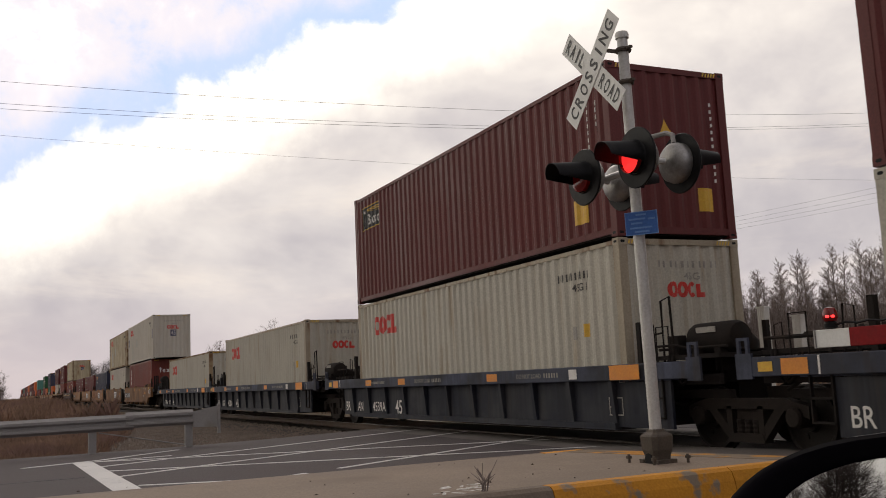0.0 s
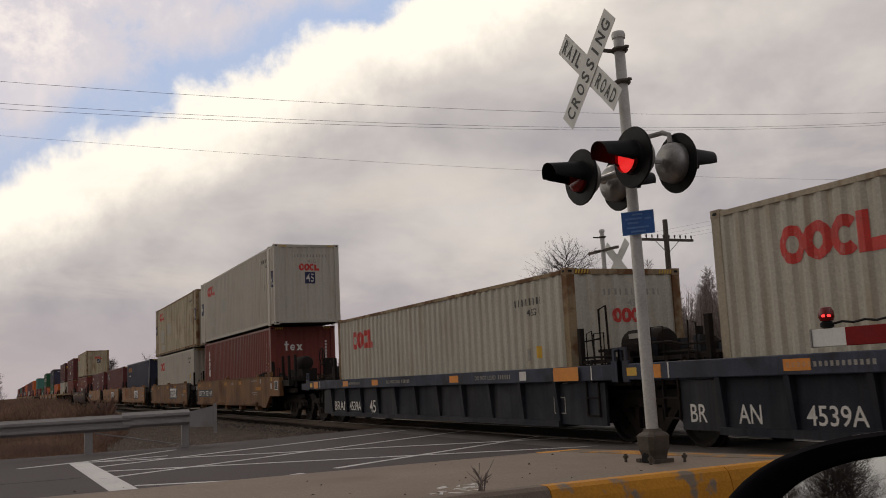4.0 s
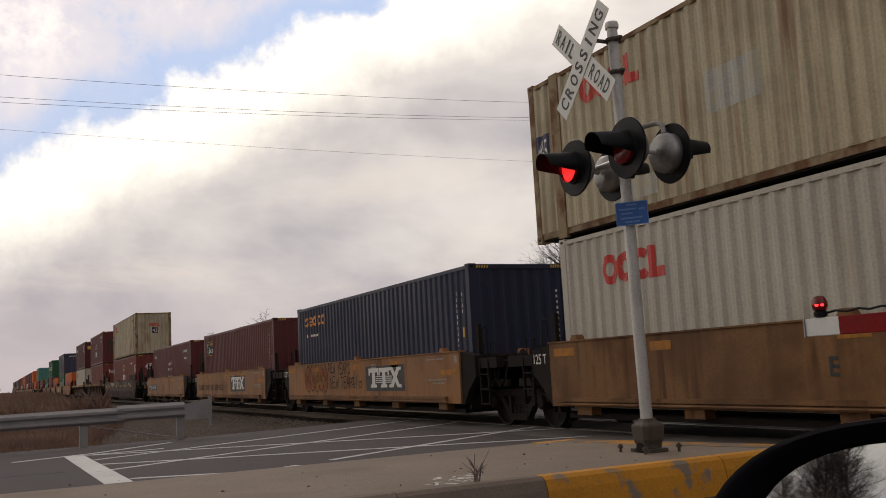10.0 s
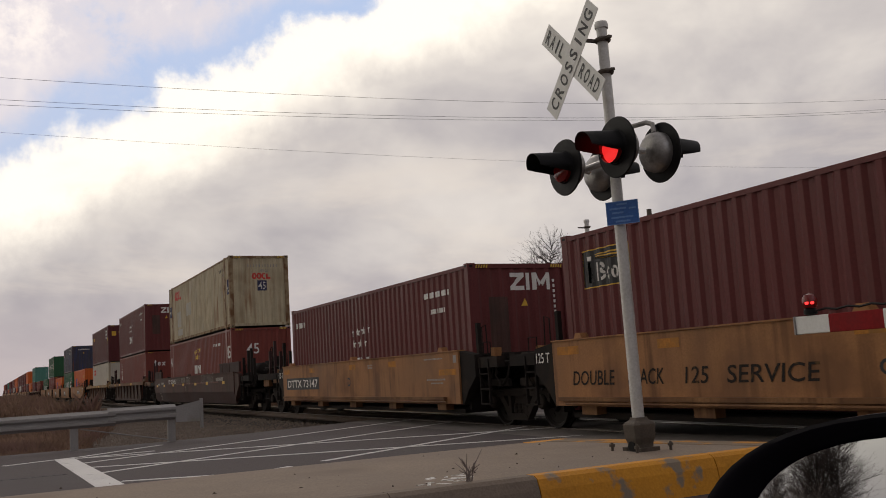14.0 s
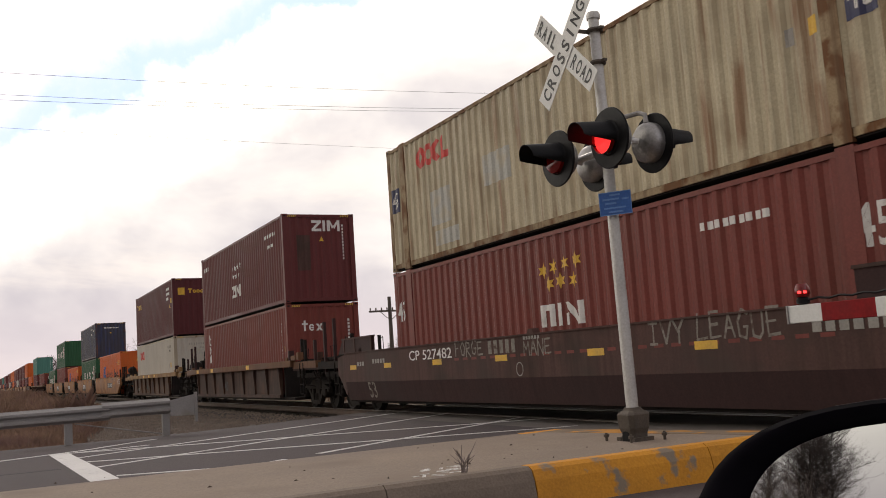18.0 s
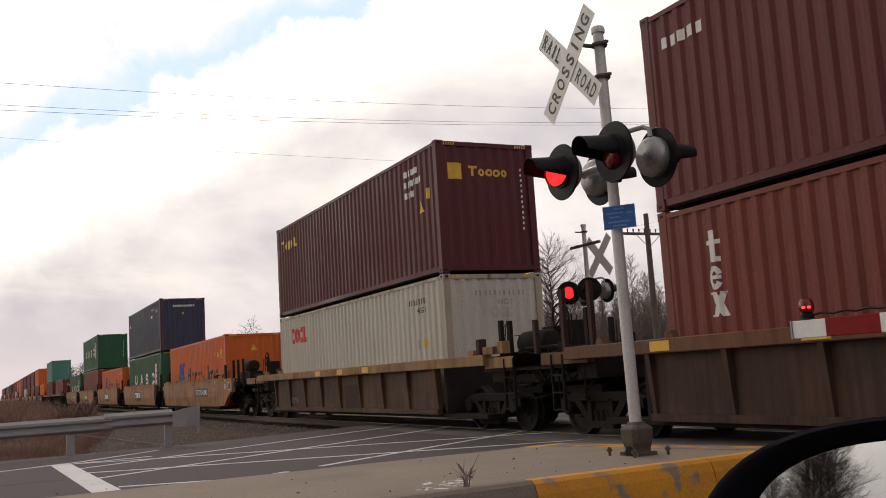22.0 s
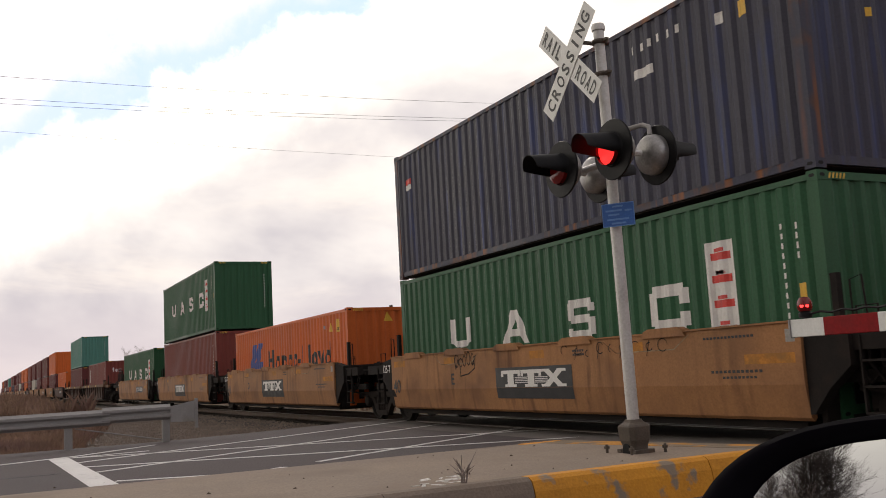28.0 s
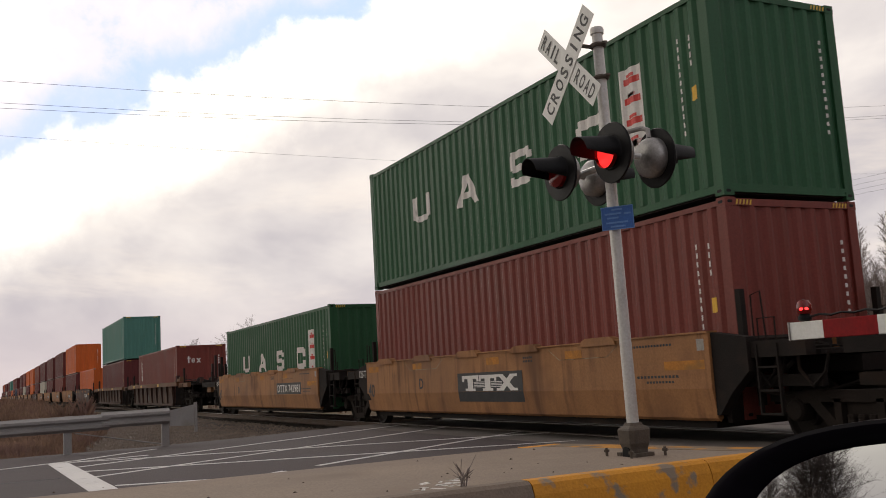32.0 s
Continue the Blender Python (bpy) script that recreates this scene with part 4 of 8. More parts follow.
near_signal = build_signal("crossing_signal", pose(-7.25, 5.53, 0.30, 0.7, 0, 0), "silver crossing signal mast with crossbuck and red flashing lamps", 4.17, True)
plate = part("emergency_sign", Geo().box(-0.105, 0.205, -0.085, -0.080, 2.14, 2.365), SIGN_BLUE, near_signal, "blue notification sign with pale writing")
plate.matrix_basis = pose(0, 0, 0, 0, 0, 42)
g = Geo().box(-0.105, 0.205, -0.088, -0.086, 2.14, 2.147).box(-0.105, 0.205, -0.088, -0.086, 2.358, 2.365).box(-0.105, -0.098, -0.088, -0.086, 2.147, 2.358).box(0.198, 0.205, -0.088, -0.086, 2.147, 2.358)
part("border", g, SIGN_PALE, plate)
for x0, x1, z in ((0.00, 0.10, 2.326), (-0.07, 0.09, 2.286), (-0.05, 0.06, 2.246), (-0.06, 0.15, 2.200), (-0.02, 0.12, 2.162), (0.115, 0.18, 2.28)):
    part("writing_bar", Geo().box(x0, x1, -0.089, -0.086, z, z + 0.016), SIGN_PALE, plate)
far_signal = build_signal("crossing_signal", pose(-18.42, 13.0, 0.0), "silver crossing signal mast beyond the tracks with red lamps", 4.5, False, lettered=False)
part("signal_bracket", Geo().box(-0.6, 0.6, -0.03, 0.03, 3.98, 4.04), CAST_GREY, far_signal)


def build_cabinets():
    for x, y, w, top in ((-18.17, 17.5, 0.24, 2.60), (-17.02, 17.5, 0.26, 2.30)):
        cab = thing("signal_cabinet", pose(x, y, -0.4), "pale grey steel signal cabinet beyond the tracks", "cabinet", "signal cabinets")
        part("body", Geo().box(-w / 2, w / 2, -0.09, 0.09, 0.1, top + 0.36), CABINET, cab)
        part("plinth", Geo().box(-w / 2 - 0.05, w / 2 + 0.05, -0.14, 0.14, 0.0, 0.1), CURB_GREY, cab)
        part("lid", Geo().box(-w / 2 - 0.03, w / 2 + 0.03, -0.11, 0.11, top + 0.36, top + 0.40), CABINET, cab)
        part("door", Geo().box(0.02, w / 2 - 0.02, -0.10, -0.09, 0.2, top + 0.30), CABINET, cab)
        part("door", Geo().box(-w / 2 + 0.02, -0.03, -0.10, -0.09, 0.2, top + 0.30), CABINET, cab)


build_cabinets()


def build_gate():
    gate = thing("crossing_gate", pose(4.63, 5.0, -0.006), "lowered crossing gate arm with red and white stripes", "crossing gate")
    part("gate_post", Geo().lathe([(0.16, 0), (0.16, 0.03), (0.07, 0.05), (0.065, 2.6)], 14), SILVER, gate)
    part("gate_mechanism", Geo().box(-0.22, 0.22, -0.30, -0.08, 0.95, 1.55), SILVER, gate)
    tip, zc = -9.335, 1.325
    x, k = tip, 0
    part("end_cap", Geo().box(x - 0.012, x, -0.03, 0.03, zc - 0.063, zc + 0.063), GALV, gate)
    while x < -0.25:
        w = 0.281 if k == 0 else 0.422
        h = 0.060 + 0.0015 * (x - tip)
        part("stripe", Geo().box(x, x + w - 0.001, -0.02, 0.02, zc - h, zc + h, 0.004), SIGN_WHITE if k % 2 == 0 else GATE_RED, gate, "white stripe" if k % 2 == 0 else "red stripe")
        x, k = x + w, k + 1
    for gx in (tip + 0.12, tip + 2.6, tip + 5.2):
        z = zc + 0.062
        stem = part("gate_lamp", Geo().lathe([(0.025, z), (0.045, z + 0.01), (0.045, z + 0.035), (0.03, z + 0.05)], 14, "z", (gx, 0, 0)), BLACK, gate, "black gate lamp mount", True)
        part("lamp_globe", Geo().lathe([(0.042, z + 0.05), (0.052, z + 0.075), (0.050, z + 0.110), (0.034, z + 0.140), (0.004, z + 0.148)], 16, "z", (gx, 0, 0)), LENS_DARK, stem, "red lamp globe", True)
        for turn in (-70, -28):
            c, s = math.cos(radians(turn)), math.sin(radians(turn))
            part("lit_spot", Geo().lathe([(0.002, z + 0.070), (0.016, z + 0.074), (0.018, z + 0.082), (0.016, z + 0.090), (0.002, z + 0.094)], 10, "z", (gx + 0.038 * c, 0.038 * s, 0)), GATE_LIT, stem, "glowing red lamp")
    part("lamp_cable", Geo().tube([(tip + 0.16 + 0.09 * i, 0.0, zc + 0.088 + 0.012 * (i % 2) + 0.0006 * i * 0.3) for i in range(100)], 0.008, 5), BLACK, gate)


build_gate()


# ---- wires and poles ----
def build_wires():
    def hang(name, p, q, sag, r, label):
        pts = []
        for i in range(25):
            f = i / 24
            pts.append((p[0] + (q[0] - p[0]) * f, p[1] + (q[1] - p[1]) * f, p[2] + (q[2] - p[2]) * f - sag * 4 * f * (1 - f)))
        tagged(new(name, Geo().tube(pts, r, 5, caps=False).mesh(name, BLACK)), label, "cable", "overhead wires")
    # a line of tall poles along the far side of the road, out of sight on both sides
    for za, zb, sag in ((22.67, 30.0, 5.725), (21.14, 29.29, 5.875), (20.19, 28.82, 5.395)):
        hang("overhead_wire", (-60, -70, za), (-60, 120, zb), sag, 0.0115, "thin dark overhead power wire")
    hang("overhead_wire", (-60, -70, 20.36), (-60, 120, 20.49), 3.995, 0.0075, "thin dark overhead power wire")
    for y, h in ((-70, 23.4), (120, 30.8)):
        pole = thing("utility_pole", pose(-60, y, -0.4), "tall wooden utility pole with cross arms", "utility pole", "utility poles")
        part("shaft", Geo().lathe([(0.2, 0), (0.12, h)], 12), POST_WOOD, pole)
        part("cross_arm", Geo().box(-1.2, 1.2, -0.08, 0.08, h - 1.2, h - 1.0), POST_WOOD, pole)
    pole = thing("utility_pole", pose(-71.1, 36.6, -0.4), "slim wooden utility pole with one braced cross arm", "utility pole", "utility poles")
    part("shaft", Geo().lathe([(0.17, 0), (0.12, 8.05)], 12), POST_WOOD, pole)
    part("cross_arm", Geo().box(-0.06, 0.06, -0.78, 0.78, 7.82, 7.94), POST_WOOD, pole)
    for side in (-1, 1):
        part("brace", Geo().tube([(0.07, side * 0.55, 7.82), (0.07, 0, 7.30)], 0.03, 5), POST_WOOD, pole)
        part("insulator", Geo().lathe([(0.03, 7.94), (0.06, 8.0), (0.06, 8.08), (0.03, 8.12)], 8, "z", (0, side * 0.72, 0)), POST_WOOD, pole)
    # the railway's old telegraph line beyond the track
    pole = thing("telegraph_pole", pose(-60.7, 26.0, -0.4), "old wooden telegraph pole with one long cross arm", "telegraph pole", "telegraph poles")
    part("shaft", Geo().lathe([(0.17, 0), (0.12, 6.25)], 12), POST_WOOD, pole)
    part("cross_arm", Geo().box(-0.06, 0.06, -1.58, 1.58, 5.18, 5.31), POST_WOOD, pole)
    for side in (-1, 1):
        part("brace", Geo().tube([(0.07, side * 0.75, 5.18), (0.07, 0, 4.55)], 0.025, 5), POST_WOOD, pole)
    for k in range(8):
        part("insulator", Geo().lathe([(0.03, 5.31), (0.055, 5.37), (0.055, 5.46), (0.03, 5.50)], 8, "z", (0, -1.48 + 2.96 * k / 7, 0)), POST_WOOD, pole)
    for i, x in enumerate((-30.0, 20.0)):
        pole = thing("telegraph_pole", pose(x, 24.3, -0.4), "weathered wooden telegraph pole with glass insulators", "telegraph pole", "telegraph poles")
        part("shaft", Geo().lathe([(0.15, 0), (0.10, 7.5)], 12), POST_WOOD, pole)
        part("cross_arm", Geo().box(-0.05, 0.05, -1.35, 1.35, 6.62, 6.72), POST_WOOD, pole)
        for s in (-1, 1):
            part("brace", Geo().tube([(0.04, s * 0.6, 6.62), (0.04, 0, 6.1)], 0.015, 5), GALV, pole)
        for k in range(10):
            y = -1.28 + 2.56 * k / 9
            part("insulator", Geo().lathe([(0.012, 6.72), (0.03, 6.78), (0.035, 6.84), (0.02, 6.88)], 8, "z", (0, y, 0)), POST_WOOD, pole)
    for k in (0, 3, 6, 9):
        y = 24.3 - 1.28 + 2.56 * k / 9
        for a, b in ((-30, 20),):
            hang("telegraph_wire", (a, y, 6.45), (b, y, 6.45), 0.5, 0.0028, "thin old telegraph wire")


build_wires()


# ---- winter trees and grass ----
def bare_tree(seed, height, spread, upright, twigs=3, limbs=16, trunks=1):
    """A leafless tree: tapered trunk, limbs, branches, many fine twigs. Returns (wood, twig) geometry."""
    rnd = random.Random(seed)
    wood, fine = Geo(), Geo()

    def twig(p, d, l):
        q = p + d * l
        u = d.cross(Vector((rnd.uniform(-1, 1), rnd.uniform(-1, 1), 0.3))).normalized() * (0.0055 + 0.003 * l)
        w = d.cross(u).normalized() * u.length
        n = len(fine.v)
        fine.v += [tuple(p + u), tuple(p - u * 0.5 + w * 0.87), tuple(p - u * 0.5 - w * 0.87), tuple(q)]
        fine.f += [(n, n + 1, n + 3), (n + 1, n + 2, n + 3), (n + 2, n, n + 3)]

    def jitter(d, a):
        return (d + Vector((rnd.gauss(0, a), rnd.gauss(0, a), rnd.gauss(0, a * 0.7)))).normalized()

    def limb(p, d, l, r, depth):
        pts, k = [p], 4
        for i in range(k):
            d = jitter(d, 0.10)
            d = (d + Vector((0, 0, 0.10 * upright))).normalized()
            pts.append(pts[-1] + d * l / k)
        wood.tube([tuple(q) for q in pts], r, 5, False, r * 0.35)
        for i in range(1, k + 1):
            for m in range(twigs + 1 if depth else 2):
                a = jitter(d, 0.75)
                a = (a + Vector((0, 0, 0.45 * upright))).normalized()
                f = rnd.random()
                q = pts[i - 1].lerp(pts[i], f)
                if depth:
                    limb(q, a, l * rnd.uniform(0.35, 0.55), r * 0.5, depth - 1) if m < 2 else twig(q, a, l * rnd.uniform(0.14, 0.34))
                else:
                    twig(q, a, l * rnd.uniform(0.3, 0.75))
                    twig(q, jitter(a, 0.6), l * rnd.uniform(0.2, 0.55))

    for s in range(trunks):
        base = Vector((rnd.uniform(-1, 1), rnd.uniform(-1, 1), 0)) * (0.0 if trunks == 1 else spread * 0.5)
        h = height * (1 if s == 0 else rnd.uniform(0.6, 0.95))
        pts, d = [base], Vector((rnd.gauss(0, 0.05), rnd.gauss(0, 0.05), 1)).normalized()
        for i in range(8):
            d = jitter(d, 0.05)
            d.z = abs(d.z)
            pts.append(pts[-1] + d * h / 8)
        r0 = h * 0.0085
        wood.tube([tuple(q) for q in pts], r0, 7, False, r0 * 0.15)
        for i in range(limbs):
            f = 0.25 + 0.73 * (i + rnd.random()) / limbs
            j = min(7, int(f * 8))
            q = pts[j].lerp(pts[j + 1], f * 8 - j)
            a = rnd.uniform(0, 6.28)
            up = 0.35 + upright
            dirn = Vector((math.cos(a), math.sin(a), up)).normalized()
            limb(q, dirn, spread * rnd.uniform(0.6, 1.1) * (1.15 - 0.75 * f), r0 * (1 - f) * 0.45 + 0.007, 1)
    return wood, fine


def slender_tree(seed, height, branches, sub, reach, droop=0.0, fat=1.0):
    """A young leafless tree: thin straight trunk, many short rising branches set with fine twigs."""
    rnd = random.Random(seed)
    wood, fine = Geo(), Geo()

    def sliver(p, q, r):
        d = (q - p).normalized()
        u = d.cross(Vector((0.3, 0.2, 1))).normalized() * r
        w = d.cross(u).normalized() * r
        n = len(fine.v)
        fine.v += [tuple(p + u), tuple(p - u * 0.5 + w * 0.87), tuple(p - u * 0.5 - w * 0.87), tuple(q)]
        fine.f += [(n, n + 1, n + 3), (n + 1, n + 2, n + 3), (n + 2, n, n + 3)]
    pts, x, y = [], 0.0, 0.0
    for i in range(9):
        pts.append(Vector((x, y, height * i / 8)))
        x, y = x + rnd.gauss(0, 0.012) * height, y + rnd.gauss(0, 0.012) * height
    wood.tube([tuple(p) for p in pts], height * 0.0075 * fat, 6, False, 0.006)
    for i in range(branches):
        f = 0.10 + 0.89 * (i + rnd.random()) / branches
        j = min(7, int(f * 8))
        p = pts[j].lerp(pts[j + 1], f * 8 - j)
        a, rise = rnd.uniform(0, 6.28), rnd.uniform(0.5, 1.6) - droop
        l = reach * height * (0.35 + 0.65 * math.sin(math.pi * min(1, 0.25 + f * 0.75))) * rnd.uniform(0.5, 1.15)
        d = Vector((math.cos(a), math.sin(a), rise)).normalized()
        q = p + d * l
        sliver(p, q, 0.010 * fat + 0.004 * l)
        for k in range(sub):
            g = rnd.uniform(0.15, 0.95)
            s = p.lerp(q, g)
            e = (d + Vector((rnd.gauss(0, 0.6), rnd.gauss(0, 0.6), rnd.gauss(0.35, 0.4)))).normalized()
            m = s + e * l * rnd.uniform(0.2, 0.5)
            sliver(s, m, 0.008)
            for h in range(2):
                s2 = s.lerp(m, rnd.uniform(0.3, 0.9))
                e2 = (e + Vector((rnd.gauss(0, 0.6), rnd.gauss(0, 0.6), rnd.gauss(0.1, 0.4)))).normalized()
                sliver(s2, s2 + e2 * l * rnd.uniform(0.10, 0.28), 0.0065)
    return wood, fine


def brush_bush(seed, height, stems):
    """A leafless bush: many thin stems fanning out of the ground, each with twigs."""
    rnd = random.Random(seed)
    wood, fine = Geo(), Geo()
    for i in range(stems):
        x, y, a, h = rnd.gauss(0, 0.5), rnd.gauss(0, 0.5), rnd.uniform(0, 6.28), height * rnd.uniform(0.5, 1.0)
        lean = rnd.uniform(0.05, 0.5)
        p = Vector((x, y, 0))
        q = p + Vector((math.cos(a) * lean, math.sin(a) * lean, 1)).normalized() * h
        wood.tube([tuple(p), tuple(p.lerp(q, 0.5)), tuple(q)], 0.014, 3, False, 0.005)
        for k in range(14):
            s = p.lerp(q, rnd.uniform(0.2, 1))
            e = s + Vector((rnd.gauss(0, 0.3), rnd.gauss(0, 0.3), rnd.uniform(0.1, 0.5))) * h * 0.45
            n, w = len(fine.v), 0.006
            fine.v += [(s.x - w, s.y, s.z), (s.x + w, s.y, s.z), (s.x, s.y + w, s.z), tuple(e)]
            fine.f += [(n, n + 1, n + 3), (n + 1, n + 2, n + 3), (n + 2, n, n + 3)]
    return wood, fine


def build_trees():
    protos = []
    shapes = [(slender_tree(3, 7.6, 140, 9, 0.16), "slender leafless winter tree with upright twigs"), (slender_tree(8, 6.0, 125, 9, 0.20), "small leafless winter tree with fine twigs"),
              (slender_tree(21, 8.6, 150, 9, 0.13), "tall slender leafless winter tree"), (bare_tree(34, 9.5, 3.6, 0.35, 3, 18), "spreading leafless winter tree with fine dark twigs"),
              (bare_tree(40, 10.5, 4.2, 0.45, 3, 20), "broad leafless winter tree with many limbs"), (slender_tree(51, 9.0, 150, 12, 0.36, 0.2, 2.2), "broad leafless tree, dense with twigs coloured as if backlit"),
              (slender_tree(57, 8.0, 130, 12, 0.42, 0.3, 2.2), "rounded leafless tree, dense with twigs coloured as if backlit"), (brush_bush(60, 3.4, 60), "leafless grey brown bush"), (brush_bush(63, 2.6, 70), "low leafless grey brown bush")]
    for i, ((wood, fine), label) in enumerate(shapes):
        tree = thing("tree" if i < 7 else "bush", pose(0, -400, -0.4), label, "tree" if i < 7 else "bush", "bare trees" if i < 7 else "bare bushes")
        # shapes 5 and 6 get the colours with backlit shade painted in
        part("trunk" if i < 7 else "wood", wood, BACKLIT_BARK if i in (5, 6) else BARK, tree)
        part("crown", fine, BACKLIT_TWIG if i in (5, 6) else TWIG, tree, "bare twigs")
        protos.append(tree)
    used = [False] * len(shapes)

    def put(k, x, y, s, turn):
        m = pose(x, y, -0.45, 0, 0, turn) @ Matrix.Diagonal((s, s, s, 1))
        if not used[k]:
            used[k] = True
            protos[k].matrix_basis = m
            return
        ob = copy_thing(protos[k], pose(x, y, -0.45, 0, 0, turn))
        ob.scale = (s, s, s)
    rnd = random.Random(77)
    # thicket beyond the track
    for i in range(288):
        x = -70.0 + (i % 36) * 1.41 + rnd.uniform(-0.7, 0.7)
        y = 35.5 + (i // 36) * 1.9 + rnd.uniform(-1.5, 1.5)
        put(rnd.choice((0, 1, 0, 2)), x, y, rnd.uniform(0.56, 0.94), rnd.uniform(0, 360))
    for i in range(126):
        put(7 + i % 2, -70.0 + (i % 42) * 1.2 + rnd.uniform(-0.6, 0.6), 34.0 + (i // 42) * 2.4 + rnd.uniform(-1, 1), rnd.uniform(1.2, 1.75), rnd.uniform(0, 360))
    for i in range(26):
        put(rnd.choice((0, 1)), -72 - i * 4.6 + rnd.uniform(-1.5, 1.5), 44 + rnd.uniform(-4, 5), rnd.uniform(0.5, 0.75), rnd.uniform(0, 360))
    put(6, -50.2, 32.0, 1.12, 40)
    put(4, -141, 36.0, 1.06, 130)
    # reddish scrub at the far bend of the line
    for i in range(9):
        put(5 + i % 2, -175 - i * 7, -3.5 + rnd.uniform(-4, 3.0), rnd.uniform(0.45, 0.68), rnd.uniform(0, 360))
    for i in range(7):
        put(5 + i % 2, -255 - i * 9, 22 + rnd.uniform(-3, 5), rnd.uniform(0.95, 1.25), rnd.uniform(0, 360))
    # far trees along the line, beyond and before it
    for x, y, k, s in ((-150, 32, 3, 0.9), (-158, 36, 4, 0.95), (-170, 34, 3, 1.0), (-215, 30, 4, 0.9), (-235, 36, 3, 1.0), (-260, 40, 4, 1.1),
                       (-128, -0.5, 3, 0.40), (-134, -2, 4, 0.45), (-141, -1, 3, 0.5), (-148, -3, 4, 0.5), (-126, -3, 3, 0.4), (-131, -4, 4, 0.42)):
        put(k, x, y, s, rnd.uniform(0, 360))
    # trees behind the car, which the wing mirror shows
    for x, y, k, s in ((-29.0, -64, 5, 0.92), (-28.2, -65, 6, 0.80), (-30.2, -66, 5, 0.85), (-31.4, -64, 6, 0.62), (-28.6, -68, 5, 0.9), (-29.6, -67, 6, 0.9), (-33.2, -67, 5, 0.5), (-29.4, -62, 7, 1.3), (-28.2, -62, 7, 1.2), (-31.5, -62, 7, 1.0), (-34.5, -64, 7, 1.0)):
        put(k, x, y, s, rnd.uniform(0, 360))


build_trees()


def build_grass():
    rnd = random.Random(9)

    def tuft_field(name, n, area, tall, label, width=0.012):
        g = Geo()
        for i in range(n):
            x, y = area(rnd)
            h = tall * (1.0 if x > -60 else min(1.0, 0.35 + (-x - 60) / 70)) * rnd.uniform(0.4, 1.0) * (1.0 + 0.5 * noise.noise((x * 0.5, y * 0.5, 3.0)))
            a = rnd.uniform(0, 6.28)
            for b in range(4):
                c, s = math.cos(a + b * 1.7), math.sin(a + b * 1.7)
                lean = rnd.uniform(0.1, 0.75) * h
                n0 = len(g.v)
                w = width
                g.v += [(x - s * w, y + c * w, -0.45), (x + s * w, y - c * w, -0.45), (x + c * lean * .4 + s * w, y + s * lean * .4 - c * w, -0.45 + h * .6), (x + c * lean, y + s * lean, -0.45 + h)]
                g.f += [(n0, n0 + 1, n0 + 2), (n0, n0 + 2, n0 + 3)]
        tagged(new(name, g.mesh(name, GRASS)), label, "grass", kind="stuff")

    def near(r):
        x = -22.6 - r.random() ** 1.6 * 60
        top = min(6.6, 1.7 + (-24.0 - x) * 0.16) + r.uniform(-0.5, 0.5)
        return x, top - r.random() ** 1.5 * 27

    def far(r):
        x = -58 - r.random() ** 1.2 * 200
        return x, 5.8 - r.random() ** 1.5 * 60

    def beyond(r):
        return -70 + r.random() * 80, 15 + r.random() ** 1.2 * 26
    tuft_field("dry_grass", 30000, near, 0.46, "tall dry brown grass behind the guardrail")
    tuft_field("dry_grass", 15000, far, 1.35, "tall far reddish brown reeds along the track", 0.03)
    tuft_field("dry_grass", 7000, beyond, 0.9, "dry brown grass beyond the track", 0.02)


build_grass()


# ---- the car that the camera sits in: door and wing mirror ----
MIRROR_GLASS = bpy.data.materials.new("mirror_glass")
MIRROR_GLASS.use_nodes = True
mb = MIRROR_GLASS.node_tree.nodes["Principled BSDF"]
mb.inputs["Base Color"].default_value, mb.inputs["Metallic"].default_value, mb.inputs["Roughness"].default_value = (0.62, 0.64, 0.64, 1), 1.0, 0.01
CAR_PLASTIC = material("car_black_plastic", (0.006, 0.005, 0.008), 0.26, scale=6, fine=80, vary=0.2, bump=0.0, spec=0.06)
CAR_PAINT = material("car_dark_paint", (0.02, 0.02, 0.024), 0.3, 0.2, scale=3, vary=0.1, bump=0.0)


